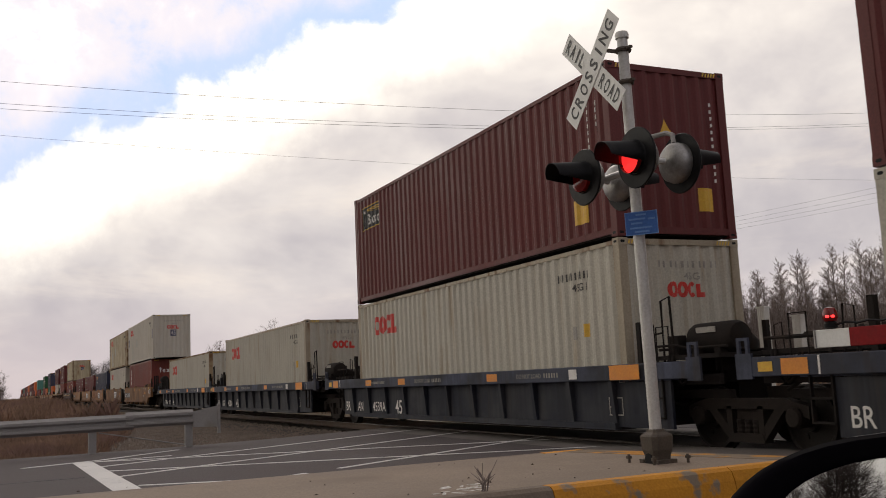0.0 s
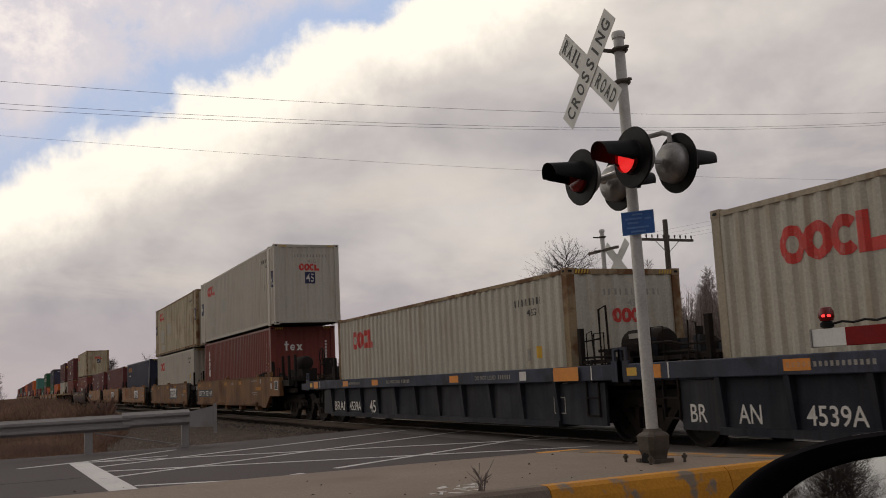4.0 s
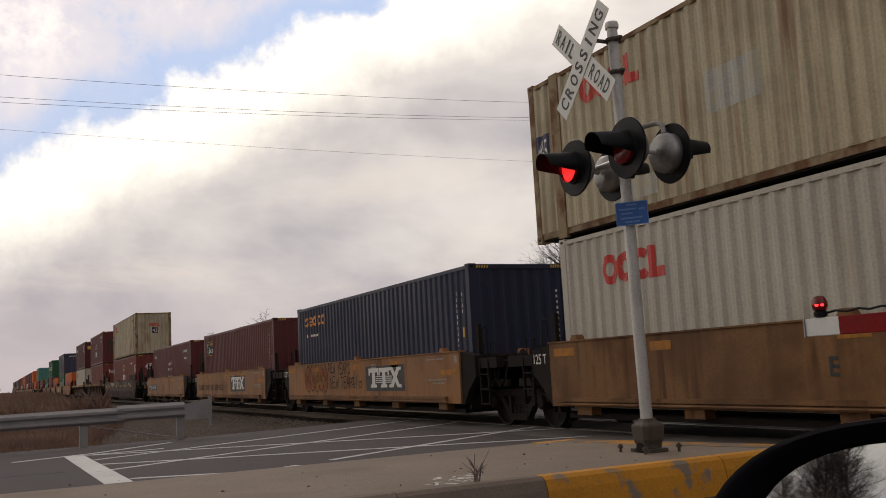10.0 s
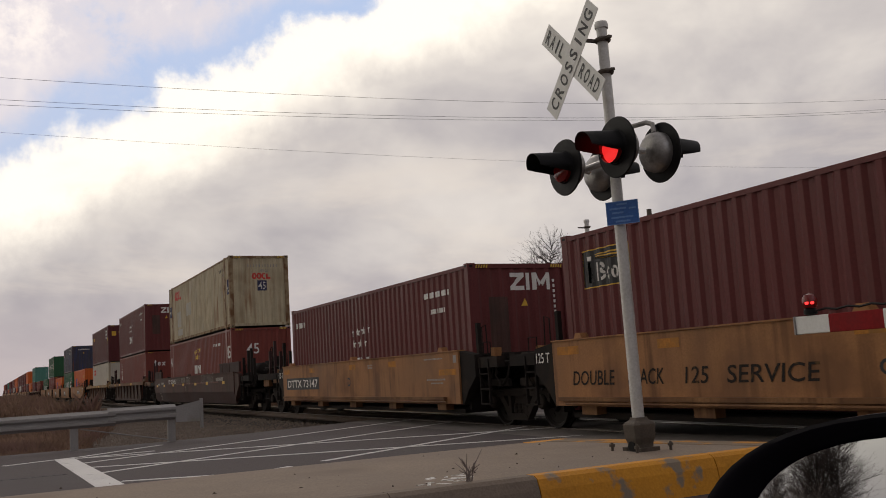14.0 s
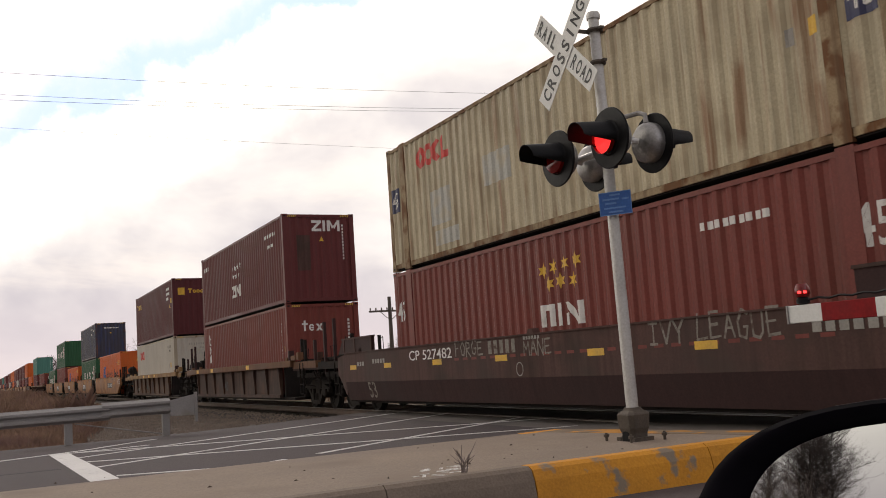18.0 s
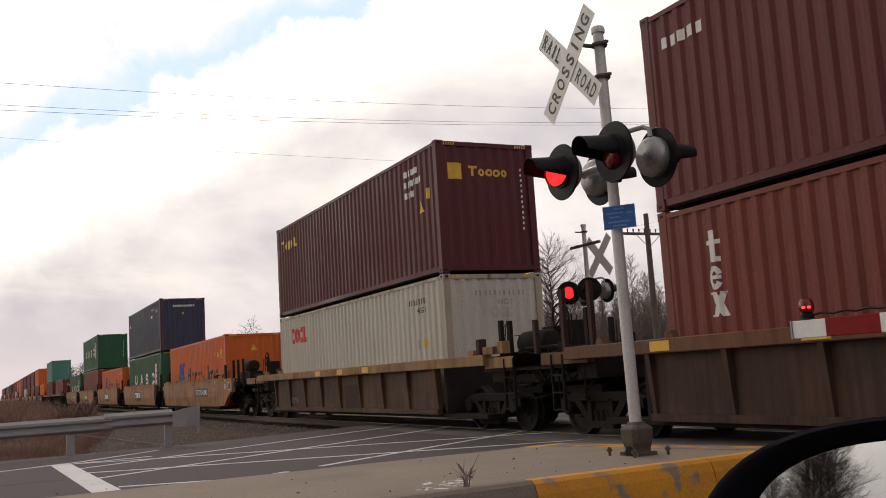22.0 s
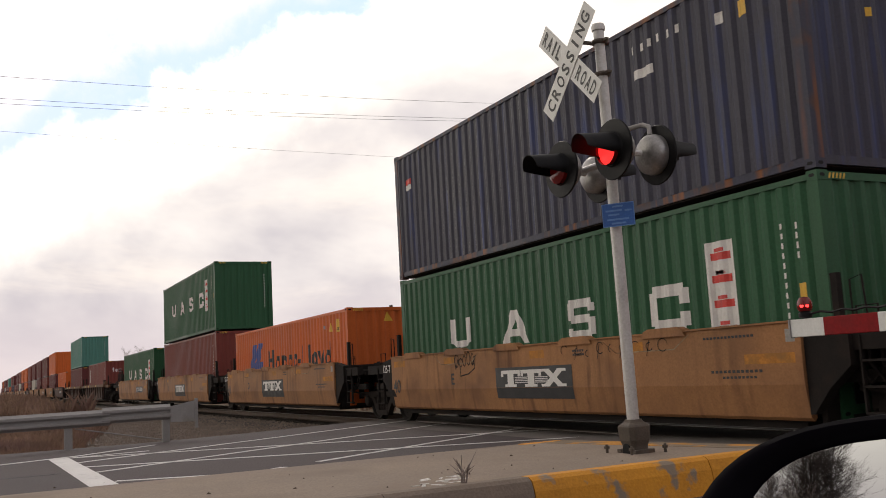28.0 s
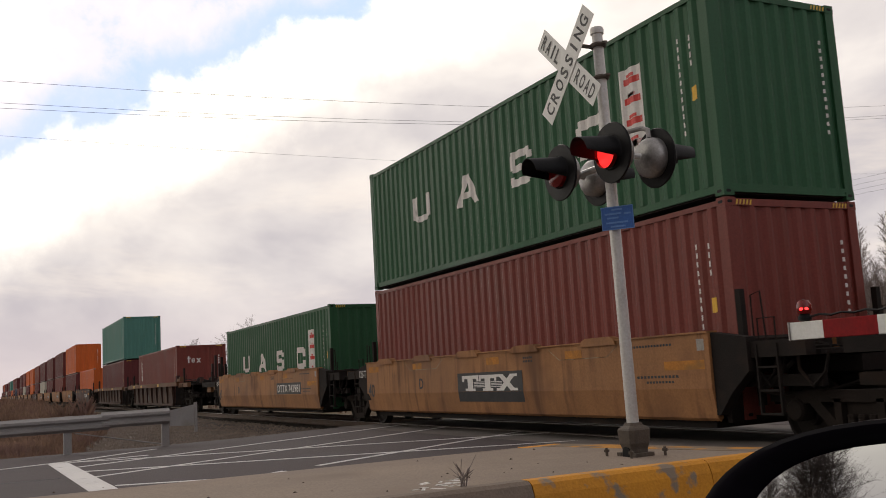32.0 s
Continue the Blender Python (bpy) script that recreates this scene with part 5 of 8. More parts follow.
def build_car():
    car = thing("car", pose(0, 0, 0), "dark parked car with a black wing mirror", "car")
    g = Geo().prism([(-0.62, -0.85), (-0.55, -0.85), (-0.55, 0.75), (-0.62, 0.75)], 0.25, 0.86, "z")
    part("door", g, CAR_PAINT, car, "dark car door")
    side = [(-2.15, 0.28), (2.10, 0.28), (2.22, 0.42), (2.18, 0.60), (2.05, 0.70), (1.0, 0.84), (-0.95, 0.86), (-1.95, 0.84), (-2.2, 0.74), (-2.24, 0.45)]
    part("body", Geo().prism(side, -0.54, 0.98), CAR_PAINT, car, "dark lower car body")
    part("door", Geo().prism([(0.98, -0.85), (1.05, -0.85), (1.05, 0.75), (0.98, 0.75)], 0.25, 0.86, "z"), CAR_PAINT, car, "dark car door")
    part("bumper", Geo().box(-0.52, 0.96, 2.20, 2.30, 0.30, 0.50, 0.02), CAR_PLASTIC, car, "black plastic bumper")
    part("bumper", Geo().box(-0.52, 0.96, -2.32, -2.22, 0.32, 0.55, 0.02), CAR_PLASTIC, car, "black plastic bumper")
    for x in (-0.42, 0.62):
        part("headlight", Geo().box(x, x + 0.24, 2.10, 2.215, 0.54, 0.66, 0.015), SIGN_WHITE, car, "pale headlight")
        part("tail_light", Geo().box(x, x + 0.24, -2.245, -2.15, 0.58, 0.72, 0.015), LENS_DARK, car, "dark red tail light")
    for y in (-1.3, 1.45):
        for x in (-0.60, 0.80):
            part("tyre", Geo().lathe([(0.16, 0.0), (0.30, 0.0), (0.32, 0.03), (0.32, 0.17), (0.30, 0.20), (0.16, 0.20)], 24, "x", (x, y, 0.32)), CAR_PLASTIC, car, "black rubber tyre")
    # mirror: egg-shaped shell round a glass set a little back; m looks along the glass's normal
    eye = Vector((0, 0, 1.178))
    aim = Vector((-0.5935, 0.7815, -0.1895)).normalized()
    centre = eye + aim * 0.50
    want = Vector((-0.30, -0.95, -0.012)).normalized()
    normal = (want - aim).normalized()
    right = Vector((0, 0, 1)).cross(normal).normalized()
    up = normal.cross(right)
    roll = radians(4)
    right, up = right * math.cos(roll) + up * math.sin(roll), up * math.cos(roll) - right * math.sin(roll)
    m = Matrix.Identity(4)
    for i in range(3):
        m[i][0], m[i][1], m[i][2], m[i][3] = right[i], up[i], normal[i], centre[i]

    def outline(a, b, cx, cy, k=56):
        pts = []
        for i in range(k):
            t = 2 * math.pi * i / k
            c, s = math.cos(t), math.sin(t)
            e = 0.77
            pts.append((cx + a * math.copysign(abs(c) ** e, c), cy + b * math.copysign(abs(s) ** e, s)))
        return pts
    shell = Geo()
    # half width, half height, depth and centre of each ring, from the glass outwards and back
    rings = [(0.110, 0.070, -0.008, -0.004, -0.0207), (0.1115, 0.0715, -0.0055, -0.004, -0.0212), (0.118, 0.077, -0.001, -0.003, -0.024), (0.130, 0.086, 0.004, -0.001, -0.030),
             (0.142, 0.095, 0.006, 0.001, -0.036), (0.149, 0.1005, 0.0055, 0.002, -0.0395), (0.1535, 0.104, 0.002, 0.003, -0.0425), (0.155, 0.105, -0.005, 0.003, -0.0435),
             (0.150, 0.100, -0.04, 0.003, -0.043), (0.11, 0.070, -0.078, 0.003, -0.043), (0.04, 0.03, -0.098, 0.003, -0.043)]
    for a, b, z, cx, cy in rings:
        shell.v += [(x, y, z) for x, y in outline(a, b, cx, cy)]
    for r in range(len(rings) - 1):
        for k in range(56):
            p, q = r * 56 + k, r * 56 + (k + 1) % 56
            shell.f.append((p, q, q + 56, p + 56))
    shell.f.append(tuple((len(rings) - 1) * 56 + k for k in range(56)))
    body = part("mirror_housing", shell, CAR_PLASTIC, car, "glossy black mirror housing", True)
    body.matrix_basis = m
    glass = Geo()
    glass.prism(outline(0.1105, 0.0705, -0.004, -0.0207), -0.008, -0.004, "z")
    part("mirror_glass", glass, MIRROR_GLASS, body, "reflecting mirror glass")
    part("mirror_arm", Geo().tube([(0.02, -0.10, -0.06), (0.06, -0.18, -0.06), (0.10, -0.27, -0.05)], 0.022, 8), CAR_PLASTIC, body)


build_car()


# ---- the train ----
TRAIN = [(0, 0.00), (2, 15.91), (4, 31.72), (6, 47.45), (8, 63.13), (10, 78.78), (12, 94.39), (14, 109.94), (16, 125.39), (18, 140.72), (20, 155.97), (22, 171.13), (24, 186.23), (26, 201.28), (28, 216.27), (30, 231.20), (32, 246.07)]      # seconds and metres run
MOVERS, WHEELS = [], []
L40, L45, HIGH, HALF = 12.192, 13.716, 2.896, 1.219
PITCH, DEEP = 0.278, 0.033


def depth_at(u, length, margin):
    """How far a corrugated wall lies behind its posts at u metres from the wall's start."""
    if u < margin or u > length - margin:
        return 0.0
    f = ((u - margin) % PITCH) / PITCH
    if f < 0.26:
        return 0.008
    if f < 0.5:
        return 0.008 + DEEP * (f - 0.26) / 0.24
    if f < 0.76:
        return 0.008 + DEEP
    return 0.008 + DEEP * (1 - f) / 0.24


def folds(length, margin):
    us, u = [margin], margin
    while u < length - margin:
        us += [u + PITCH * f for f in (0.26, 0.5, 0.76, 1.0) if u + PITCH * f < length - margin]
        u += PITCH
    return us + [length - margin]


def clip(poly, a, b):
    """A convex polygon of (u, v) between u = a and u = b."""
    for sgn, lim in ((1, a), (-1, -b)):
        out = []
        for i, p in enumerate(poly):
            q = poly[(i + 1) % len(poly)]
            dp, dq = sgn * p[0] - lim, sgn * q[0] - lim
            if dp >= 0:
                out.append(p)
            if (dp >= 0) != (dq >= 0):
                f = dp / (dp - dq)
                out.append((p[0] + (q[0] - p[0]) * f, p[1] + (q[1] - p[1]) * f))
        poly = out
        if len(poly) < 3:
            return []
    return poly


def rect(u, v, w, h):
    return [[(u, v), (u + w, v), (u + w, v + h), (u, v + h)]]


def ring(u, v, w, h, thick, a0=0, a1=360, n=16):
    out = []
    for i in range(n):
        p = []
        for a, k in ((a0 + (a1 - a0) * i / n, 0), (a0 + (a1 - a0) * (i + 1) / n, 0), (a0 + (a1 - a0) * (i + 1) / n, 1), (a0 + (a1 - a0) * i / n, 1)):
            a = radians(a)
            p.append((u + w / 2 + (w / 2 - thick * k) * math.cos(a), v + h / 2 + (h / 2 - thick * k) * math.sin(a)))
        out.append(p[::-1])
    return out


def star(u, v, r, n=5, turn=90):
    """A star as kites round its centre."""
    out = []
    for i in range(n):
        def at(k, rr):
            a = radians(turn + 360 * k / n)
            return (u + rr * math.cos(a), v + rr * math.sin(a))
        out.append([(u, v), at(i - 0.5, r * 0.45), at(i, r), at(i + 0.5, r * 0.45)])
    return out


def word(text, u, v, h, wide=1.0, slant=0.0):
    ratio, tris = LETTERS[text]
    return [[(u + p * ratio * h * wide + q * h * slant, v + q * h) for p, q in t] for t in tris]


def fit_word(text, u0, u1, v, h, slant=0.0):
    """A word stretched to reach from u0 to u1."""
    return word(text, u0, v, h, (u1 - u0 - h * slant) / (LETTERS[text][0] * h), slant)


def zed_shape(u, v, h):
    """Three heavy block shapes side by side: a zigzag, an upright and a crown."""
    w = h * 0.92
    out = rect(u, v, w, h * 0.24) + rect(u, v + h * 0.76, w, h * 0.24) + [[(u, v + h * 0.22), (u + w * 0.36, v + h * 0.22), (u + w, v + h * 0.78), (u + w * 0.64, v + h * 0.78)]]
    out += rect(u + h * 1.05, v, h * 0.28, h)
    m = u + h * 1.48
    return out + rect(m, v, h * 0.28, h) + rect(m + h * 0.96, v, h * 0.28, h) + [[(m + h * 0.26, v + h), (m + h * 0.12, v + h), (m + h * 0.50, v + h * 0.22), (m + h * 0.66, v + h * 0.42)],
                                                                                  [(m + h * 1.12, v + h), (m + h * 0.98, v + h), (m + h * 0.58, v + h * 0.42), (m + h * 0.74, v + h * 0.22)]]


def bars(u, v, w, h, n, gap=0.3, down=False):
    """A line of unreadable writing as small bars."""
    out = []
    for i in range(n):
        c = (h if down else w) / n
        out += rect(u, v + c * i, w, c * (1 - gap)) if down else rect(u + c * i, v, c * (1 - gap), h)
    return out


# marks of each livery: for the side wall (u from the rear post, v from the floor) and the front end wall (u from the near post)
def livery(kind, length):
    L = length
    number = [("number", MARK_GREY, bars(L - 1.9, 2.36, 1.0, 0.13, 11, 0.62) + fit_word("45G1", L - 1.42, L - 1.02, 2.16, 0.13)), ("decal", MARK_YELLOW, rect(L - 1.15, 1.38, 0.14, 0.22)), ("decal", MARK_DIM, rect(L - 1.50, 1.35, 0.13, 0.22))]
    white_number = [("number", MARK_WHITE, bars(L - 0.66, 0.95, 0.045, 1.45, 12, 0.42, True) + bars(L - 0.44, 1.90, 0.045, 0.48, 4, 0.34, True)), ("decal", MARK_YELLOW, rect(L - 0.46, 1.40, 0.13, 0.20))]
    end_number = [("number", MARK_WHITE, bars(2.08, 0.95, 0.036, 1.45, 12, 0.5, True))]
    if kind == "rings_faded":
        side, end = livery("rings", length)
        return side, [(nm, MARK_PATCH if mk is MARK_RED else mk, polys) for nm, mk, polys in end]
    if kind == "rings":
        s = ring(1.16, 1.99, 0.44, 0.48, 0.13) + ring(1.56, 1.99, 0.44, 0.48, 0.13) + ring(1.96, 1.99, 0.44, 0.48, 0.14, 45, 315) + rect(2.36, 1.99, 0.16, 0.48) + rect(2.36, 1.99, 0.38, 0.15)
        e = ring(0.92, 1.93, 0.20, 0.26, 0.07) + ring(1.12, 1.93, 0.20, 0.26, 0.07) + ring(1.31, 1.93, 0.20, 0.26, 0.07, 45, 315) + rect(1.50, 1.93, 0.07, 0.22) + rect(1.50, 1.93, 0.18, 0.08)
        return number + [("brand_shape", MARK_RED, s)], [("brand_shape", MARK_RED, e), ("number", MARK_DIM, bars(0.75, 2.42, 1.3, 0.11, 11, 0.66) + fit_word("45G1", 1.25, 1.65, 2.22, 0.12))]
    if kind == "beacon":
        a, b = 0.55, 1.95
        tower = [[(a + 0.12, b + 0.08), (a + 0.28, b + 0.08), (a + 0.24, b + 0.42), (a + 0.16, b + 0.42)]] + rect(a + 0.14, b + 0.44, 0.12, 0.07)
        low = rect(a + 0.36, b + 0.10, 0.07, 0.30) + ring(a + 0.40, b + 0.24, 0.18, 0.16, 0.05, -90, 90, 8) + ring(a + 0.40, b + 0.10, 0.20, 0.17, 0.05, -90, 90, 8)
        for k in range(4):
            low += ring(a + 0.63 + 0.155 * k, b + 0.10, 0.13, 0.20, 0.042, 40 if k % 2 == 0 else 0, 330 if k % 2 == 0 else 360, 12)
        rays = [[(a + 0.34, b + 0.46 + 0.03 * k), (a + 1.20, b + 0.40 + 0.06 * k), (a + 1.20, b + 0.43 + 0.06 * k), (a + 0.34, b + 0.475 + 0.03 * k)] for k in range(3)]
        edge = rect(a, b, 1.25, 0.018) + rect(a, b + 0.602, 1.25, 0.018) + rect(a, b + 0.018, 0.02, 0.584) + rect(a + 1.23, b + 0.018, 0.02, 0.584)
        s = [("brand_panel", MARK_BLACK, rect(a, b, 1.25, 0.62)), ("brand_shape", MARK_WHITE, tower + low), ("brand_rays", MARK_YELLOW, rays + edge)]
        return s + white_number + [("decal", MARK_YELLOW, rect(L - 1.2, 0.35, 0.4, 0.42))], end_number + [("decal", MARK_YELLOW, [[(1.0, 1.75), (1.26, 1.75), (1.12, 2.0)]] + rect(1.72, 0.45, 0.30, 0.40))]
    if kind == "stars":
        blocks = zed_shape(5.25, 0.78, 0.44)
        dots = [q for a, b in ((5.4, 1.52), (5.8, 1.52), (6.2, 1.52), (5.32, 1.82), (5.7, 1.82), (6.08, 1.84), (6.46, 1.86)) for q in star(a + 0.08, b + 0.06, 0.12)]
        e = zed_shape(0.98, 2.33, 0.36)
        return [("brand_shape", MARK_WHITE, blocks + dots), ("writing", MARK_WHITE, bars(0.4, 2.3, 0.9, 0.16, 5) + bars(L - 2.2, 2.35, 1.3, 0.12, 9) + bars(L - 1.9, 2.0, 0.8, 0.10, 5))], \
            [("brand_shape", MARK_WHITE, e), ("decal", MARK_YELLOW, [[(1.22, 2.0), (1.38, 2.0), (1.30, 2.16)]]), ("number", MARK_WHITE, bars(2.02, 1.4, 0.045, 1.2, 11, 0.42, True)), ("faded_patch", P["oxide_brown"], rect(0.45, 1.05, 0.46, 1.15))]
    if kind == "serif":
        side = [("brand_shape", MARK_WHITE, rect(0.90, 2.30, 0.26, 0.06) + rect(0.98, 2.06, 0.10, 0.43) + rect(1.06, 2.06, 0.09, 0.07) + ring(0.91, 1.69, 0.24, 0.32, 0.075, 20, 330) + rect(0.95, 1.83, 0.18, 0.05) + [[(0.93, 1.34), (1.04, 1.34), (1.20, 1.65), (1.10, 1.65)], [(1.09, 1.34), (1.22, 1.34), (1.04, 1.65), (0.92, 1.65)]] + rect(0.90, 1.33, 0.14, 0.03) + rect(0.90, 1.63, 0.14, 0.03) + rect(1.10, 1.33, 0.14, 0.03) + rect(1.09, 1.63, 0.13, 0.03))]
        e = rect(0.56, 2.02, 0.07, 0.34) + rect(0.50, 2.22, 0.19, 0.05) + ring(0.72, 2.02, 0.20, 0.22, 0.05, 20, 330) + rect(0.75, 2.11, 0.15, 0.035) + [[(0.96, 2.02), (1.04, 2.02), (1.20, 2.24), (1.12, 2.24)], [(1.12, 2.02), (1.20, 2.02), (1.04, 2.24), (0.96, 2.24)]]
        return side + white_number + [("decal", MARK_YELLOW, [[(L - 1.3, 0.55), (L - 1.0, 0.55), (L - 1.12, 0.85)]] + rect(L - 1.25, 0.2, 0.3, 0.26))], [("brand_shape", MARK_WHITE, e), ("number", MARK_WHITE, bars(2.05, 1.6, 0.06, 0.8, 7, 0.3, True))]
    if kind == "blocks":
        u = rect(2.46, 1.32, 0.24, 0.50) + rect(3.10, 1.32, 0.22, 0.50) + ring(2.46, 1.23, 0.86, 0.30, 0.14, 180, 360, 8)
        a = [[(4.58, 1.20), (4.80, 1.20), (5.16, 1.82), (4.94, 1.82)], [(5.32, 1.20), (5.54, 1.20), (5.18, 1.82), (4.96, 1.82)]] + rect(4.84, 1.34, 0.46, 0.13)
        s_ = rect(6.86, 1.69, 0.62, 0.14) + rect(6.90, 1.44, 0.54, 0.13) + rect(6.82, 1.18, 0.64, 0.14) + rect(6.80, 1.49, 0.16, 0.28) + rect(7.38, 1.24, 0.16, 0.28) + rect(6.79, 1.24, 0.14, 0.12) + rect(7.40, 1.62, 0.14, 0.13)
        c = rect(8.92, 1.26, 0.20, 0.48) + rect(9.0, 1.66, 0.70, 0.17) + rect(9.0, 1.17, 0.70, 0.17) + rect(9.60, 1.54, 0.18, 0.22) + rect(9.60, 1.23, 0.18, 0.20)
        panel = rect(10.2, 0.95, 0.52, 1.35)
        red = [q for v in (1.08, 1.42, 1.75, 2.05) for q in rect(10.28, v, 0.36, 0.10) + rect(10.34, v + 0.11, 0.2, 0.05)]
        return [("brand_shape", MARK_WHITE, u + a + s_ + c), ("panel", MARK_WHITE, panel), ("panel_writing", MARK_RED, red)] + white_number, end_number
    if kind == "liner":
        bl = [[(2.02, 1.20), (2.60, 1.18), (3.05, 2.02), (2.50, 2.04)], [(2.58, 1.18), (3.62, 1.18), (3.68, 1.42), (2.72, 1.40)], [(2.76, 1.40), (3.30, 1.41), (3.72, 2.05), (3.14, 2.06)]]
        base, mid, tall, w = 1.04, 0.50, 0.72, 0.15
        dk = rect(4.43, base, w, tall) + rect(4.89, base, w, tall) + rect(4.58, base + 0.32, 0.31, 0.13)
        for u0, u1, stem, high in ((5.26, 5.79, 1, mid), (5.99, 6.57, -1, mid), (6.68, 7.15, 1, mid), (7.23, 7.67, 1, mid), (9.08, 9.58, 0, mid), (10.26, 10.77, 1, tall)):
            dk += ring(u0, base, u1 - u0, mid, w, 0, 360, 18)
            if stem:
                dk += rect(u1 - w if stem > 0 else u0, base, w, high)
        dk += rect(7.74, base + 0.20, 0.28, 0.12) + rect(8.10, base, w, tall) + rect(8.10, base, 0.44, 0.13) + rect(8.76, base, w, tall)
        dk += [[(9.62, base + mid), (9.79, base + mid), (9.99, base), (9.86, base)], [(10.04, base + mid), (10.20, base + mid), (9.98, base), (9.85, base)]]
        e = rect(0.55, 1.9, 0.3, 0.2)
        return [("brand_shape", MARK_BLUE, bl), ("brand_letters", MARK_BLACK, dk), ("number", MARK_DIM, rect(L - 1.95, 2.12, 0.07, 0.10)), ("decal", MARK_YELLOW, [[(L - 1.50, 2.02), (L - 1.28, 2.02), (L - 1.37, 2.27)]] + rect(L - 0.88, 1.98, 0.18, 0.36)), ("decal_mark", MARK_BLACK, rect(L - 0.83, 2.18, 0.08, 0.10) + rect(L - 0.83, 2.03, 0.08, 0.08))], \
            [("decal", MARK_YELLOW, [[(1.05, 2.20), (1.32, 2.20), (1.17, 2.46)]])]
    if kind == "lease":
        five = ring(0.78, 2.40, 0.32, 0.17, 0.065, 0, 220, 10) + ring(0.78, 2.27, 0.32, 0.18, 0.065, -180, 40, 10) + ring(1.16, 2.27, 0.34, 0.30, 0.07, 20, 320) + rect(1.20, 2.39, 0.26, 0.05)
        five += ring(1.56, 2.27, 0.34, 0.30, 0.07) + rect(1.83, 2.27, 0.07, 0.30) + ring(1.97, 2.27, 0.34, 0.30, 0.07, 45, 315) + ring(2.37, 2.27, 0.34, 0.30, 0.07)
        return [("brand_shape", MARK_ORANGE, five),
                ("writing", MARK_WHITE, bars(0.85, 1.95, 0.25, 0.09, 2) + bars(1.35, 1.95, 0.8, 0.07, 6)), ("writing", MARK_RED, rect(1.15, 1.93, 0.12, 0.12))] + white_number + [("decal", MARK_YELLOW, [[(L - 0.75, 0.55), (L - 0.5, 0.55), (L - 0.6, 0.8)]])], end_number
    if kind == "gold":
        s = rect(0.5, 2.35, 0.28, 0.08) + rect(0.6, 2.1, 0.09, 0.3) + ring(0.84, 2.1, 0.24, 0.26, 0.07) + rect(1.12, 2.1, 0.08, 0.26) + rect(1.30, 2.1, 0.08, 0.26) + ring(1.42, 2.1, 0.22, 0.26, 0.07) + rect(1.72, 2.1, 0.32, 0.08) + rect(1.8, 2.1, 0.14, 0.28)
        e = rect(0.28, 2.05, 0.34, 0.36)
        e2 = rect(0.78, 2.30, 0.22, 0.06) + rect(0.86, 2.13, 0.06, 0.2) + [q for k in range(4) for q in ring(1.02 + 0.19 * k, 2.13, 0.17, 0.17, 0.05)]
        return [("brand_shape", MARK_YELLOW, s), ("writing", MARK_WHITE, bars(L - 1.75, 2.4, 0.75, 0.14, 4) + bars(L - 1.75, 2.15, 0.95, 0.14, 6) + bars(L - 1.75, 1.9, 0.5, 0.14, 3)), ("decal", MARK_YELLOW, [[(L - 1.05, 1.45), (L - 0.78, 1.45), (L - 0.9, 1.72)]] + rect(L - 0.6, 1.7, 0.13, 0.24))], \
            [("decal", MARK_YELLOW, e), ("brand_shape", MARK_YELLOW, e2)] + end_number
    if kind == "line45":
        s = rect(6.27, 1.25, 0.13, 0.38) + rect(6.27, 1.53, 0.42, 0.10) + rect(6.56, 1.25, 0.13, 0.38) + rect(6.79, 1.25, 0.13, 0.38) + [[(7.02, 1.63), (7.16, 1.63), (7.54, 1.25), (7.36, 1.25)], [(7.40, 1.63), (7.54, 1.63), (7.54, 1.25), (7.42, 1.25)]] + rect(7.02, 1.25, 0.12, 0.20)
        dots = [q for a, b in ((6.35, 2.22), (6.68, 2.26), (7.02, 2.28), (7.36, 2.30), (6.52, 1.98), (6.86, 2.0), (7.24, 1.98)) for q in star(a + 0.08, b, 0.14, 6)]
        return [("brand_shape", MARK_WHITE, s), ("brand_dots", MARK_YELLOW, dots), ("length_number", MARK_WHITE, fit_word("45", L - 0.86, L - 0.30, 1.72, 0.50) + fit_word("45", 0.14, 0.52, 1.75, 0.45)), ("number", MARK_WHITE, bars(L - 3.3, 2.3, 1.3, 0.11, 9))], \
            [("length_number", MARK_WHITE, fit_word("45", 0.62, 1.12, 1.85, 0.42))]
    if kind == "rings45":
        s, e = livery("rings", length)
        s = s[:-1] + [(nm, mk, [[(u + 0.45, v + 0.11) for u, v in p] for p in polys]) for nm, mk, polys in s[-1:]]
        return s + [("faded_patch", MARK_PATCH, rect(2.2, 0.75, 0.9, 0.75) + rect(4.6, 1.15, 1.0, 0.6) + rect(2.3, 0.3, 1.1, 0.32))] + [("length_panel", PANEL_BLUE, rect(L - 0.62, 1.36, 0.44, 0.60) + rect(0.16, 1.36, 0.40, 0.56)), ("length_number", MARK_WHITE, fit_word("45", L - 0.58, L - 0.22, 1.45, 0.42) + fit_word("45", 0.20, 0.52, 1.45, 0.38))], \
            e + [("length_panel", PANEL_BLUE, rect(1.14, 1.46, 0.38, 0.42)), ("length_number", MARK_WHITE, fit_word("45", 1.18, 1.48, 1.52, 0.30))]
    if kind == "plain":
        return white_number, end_number
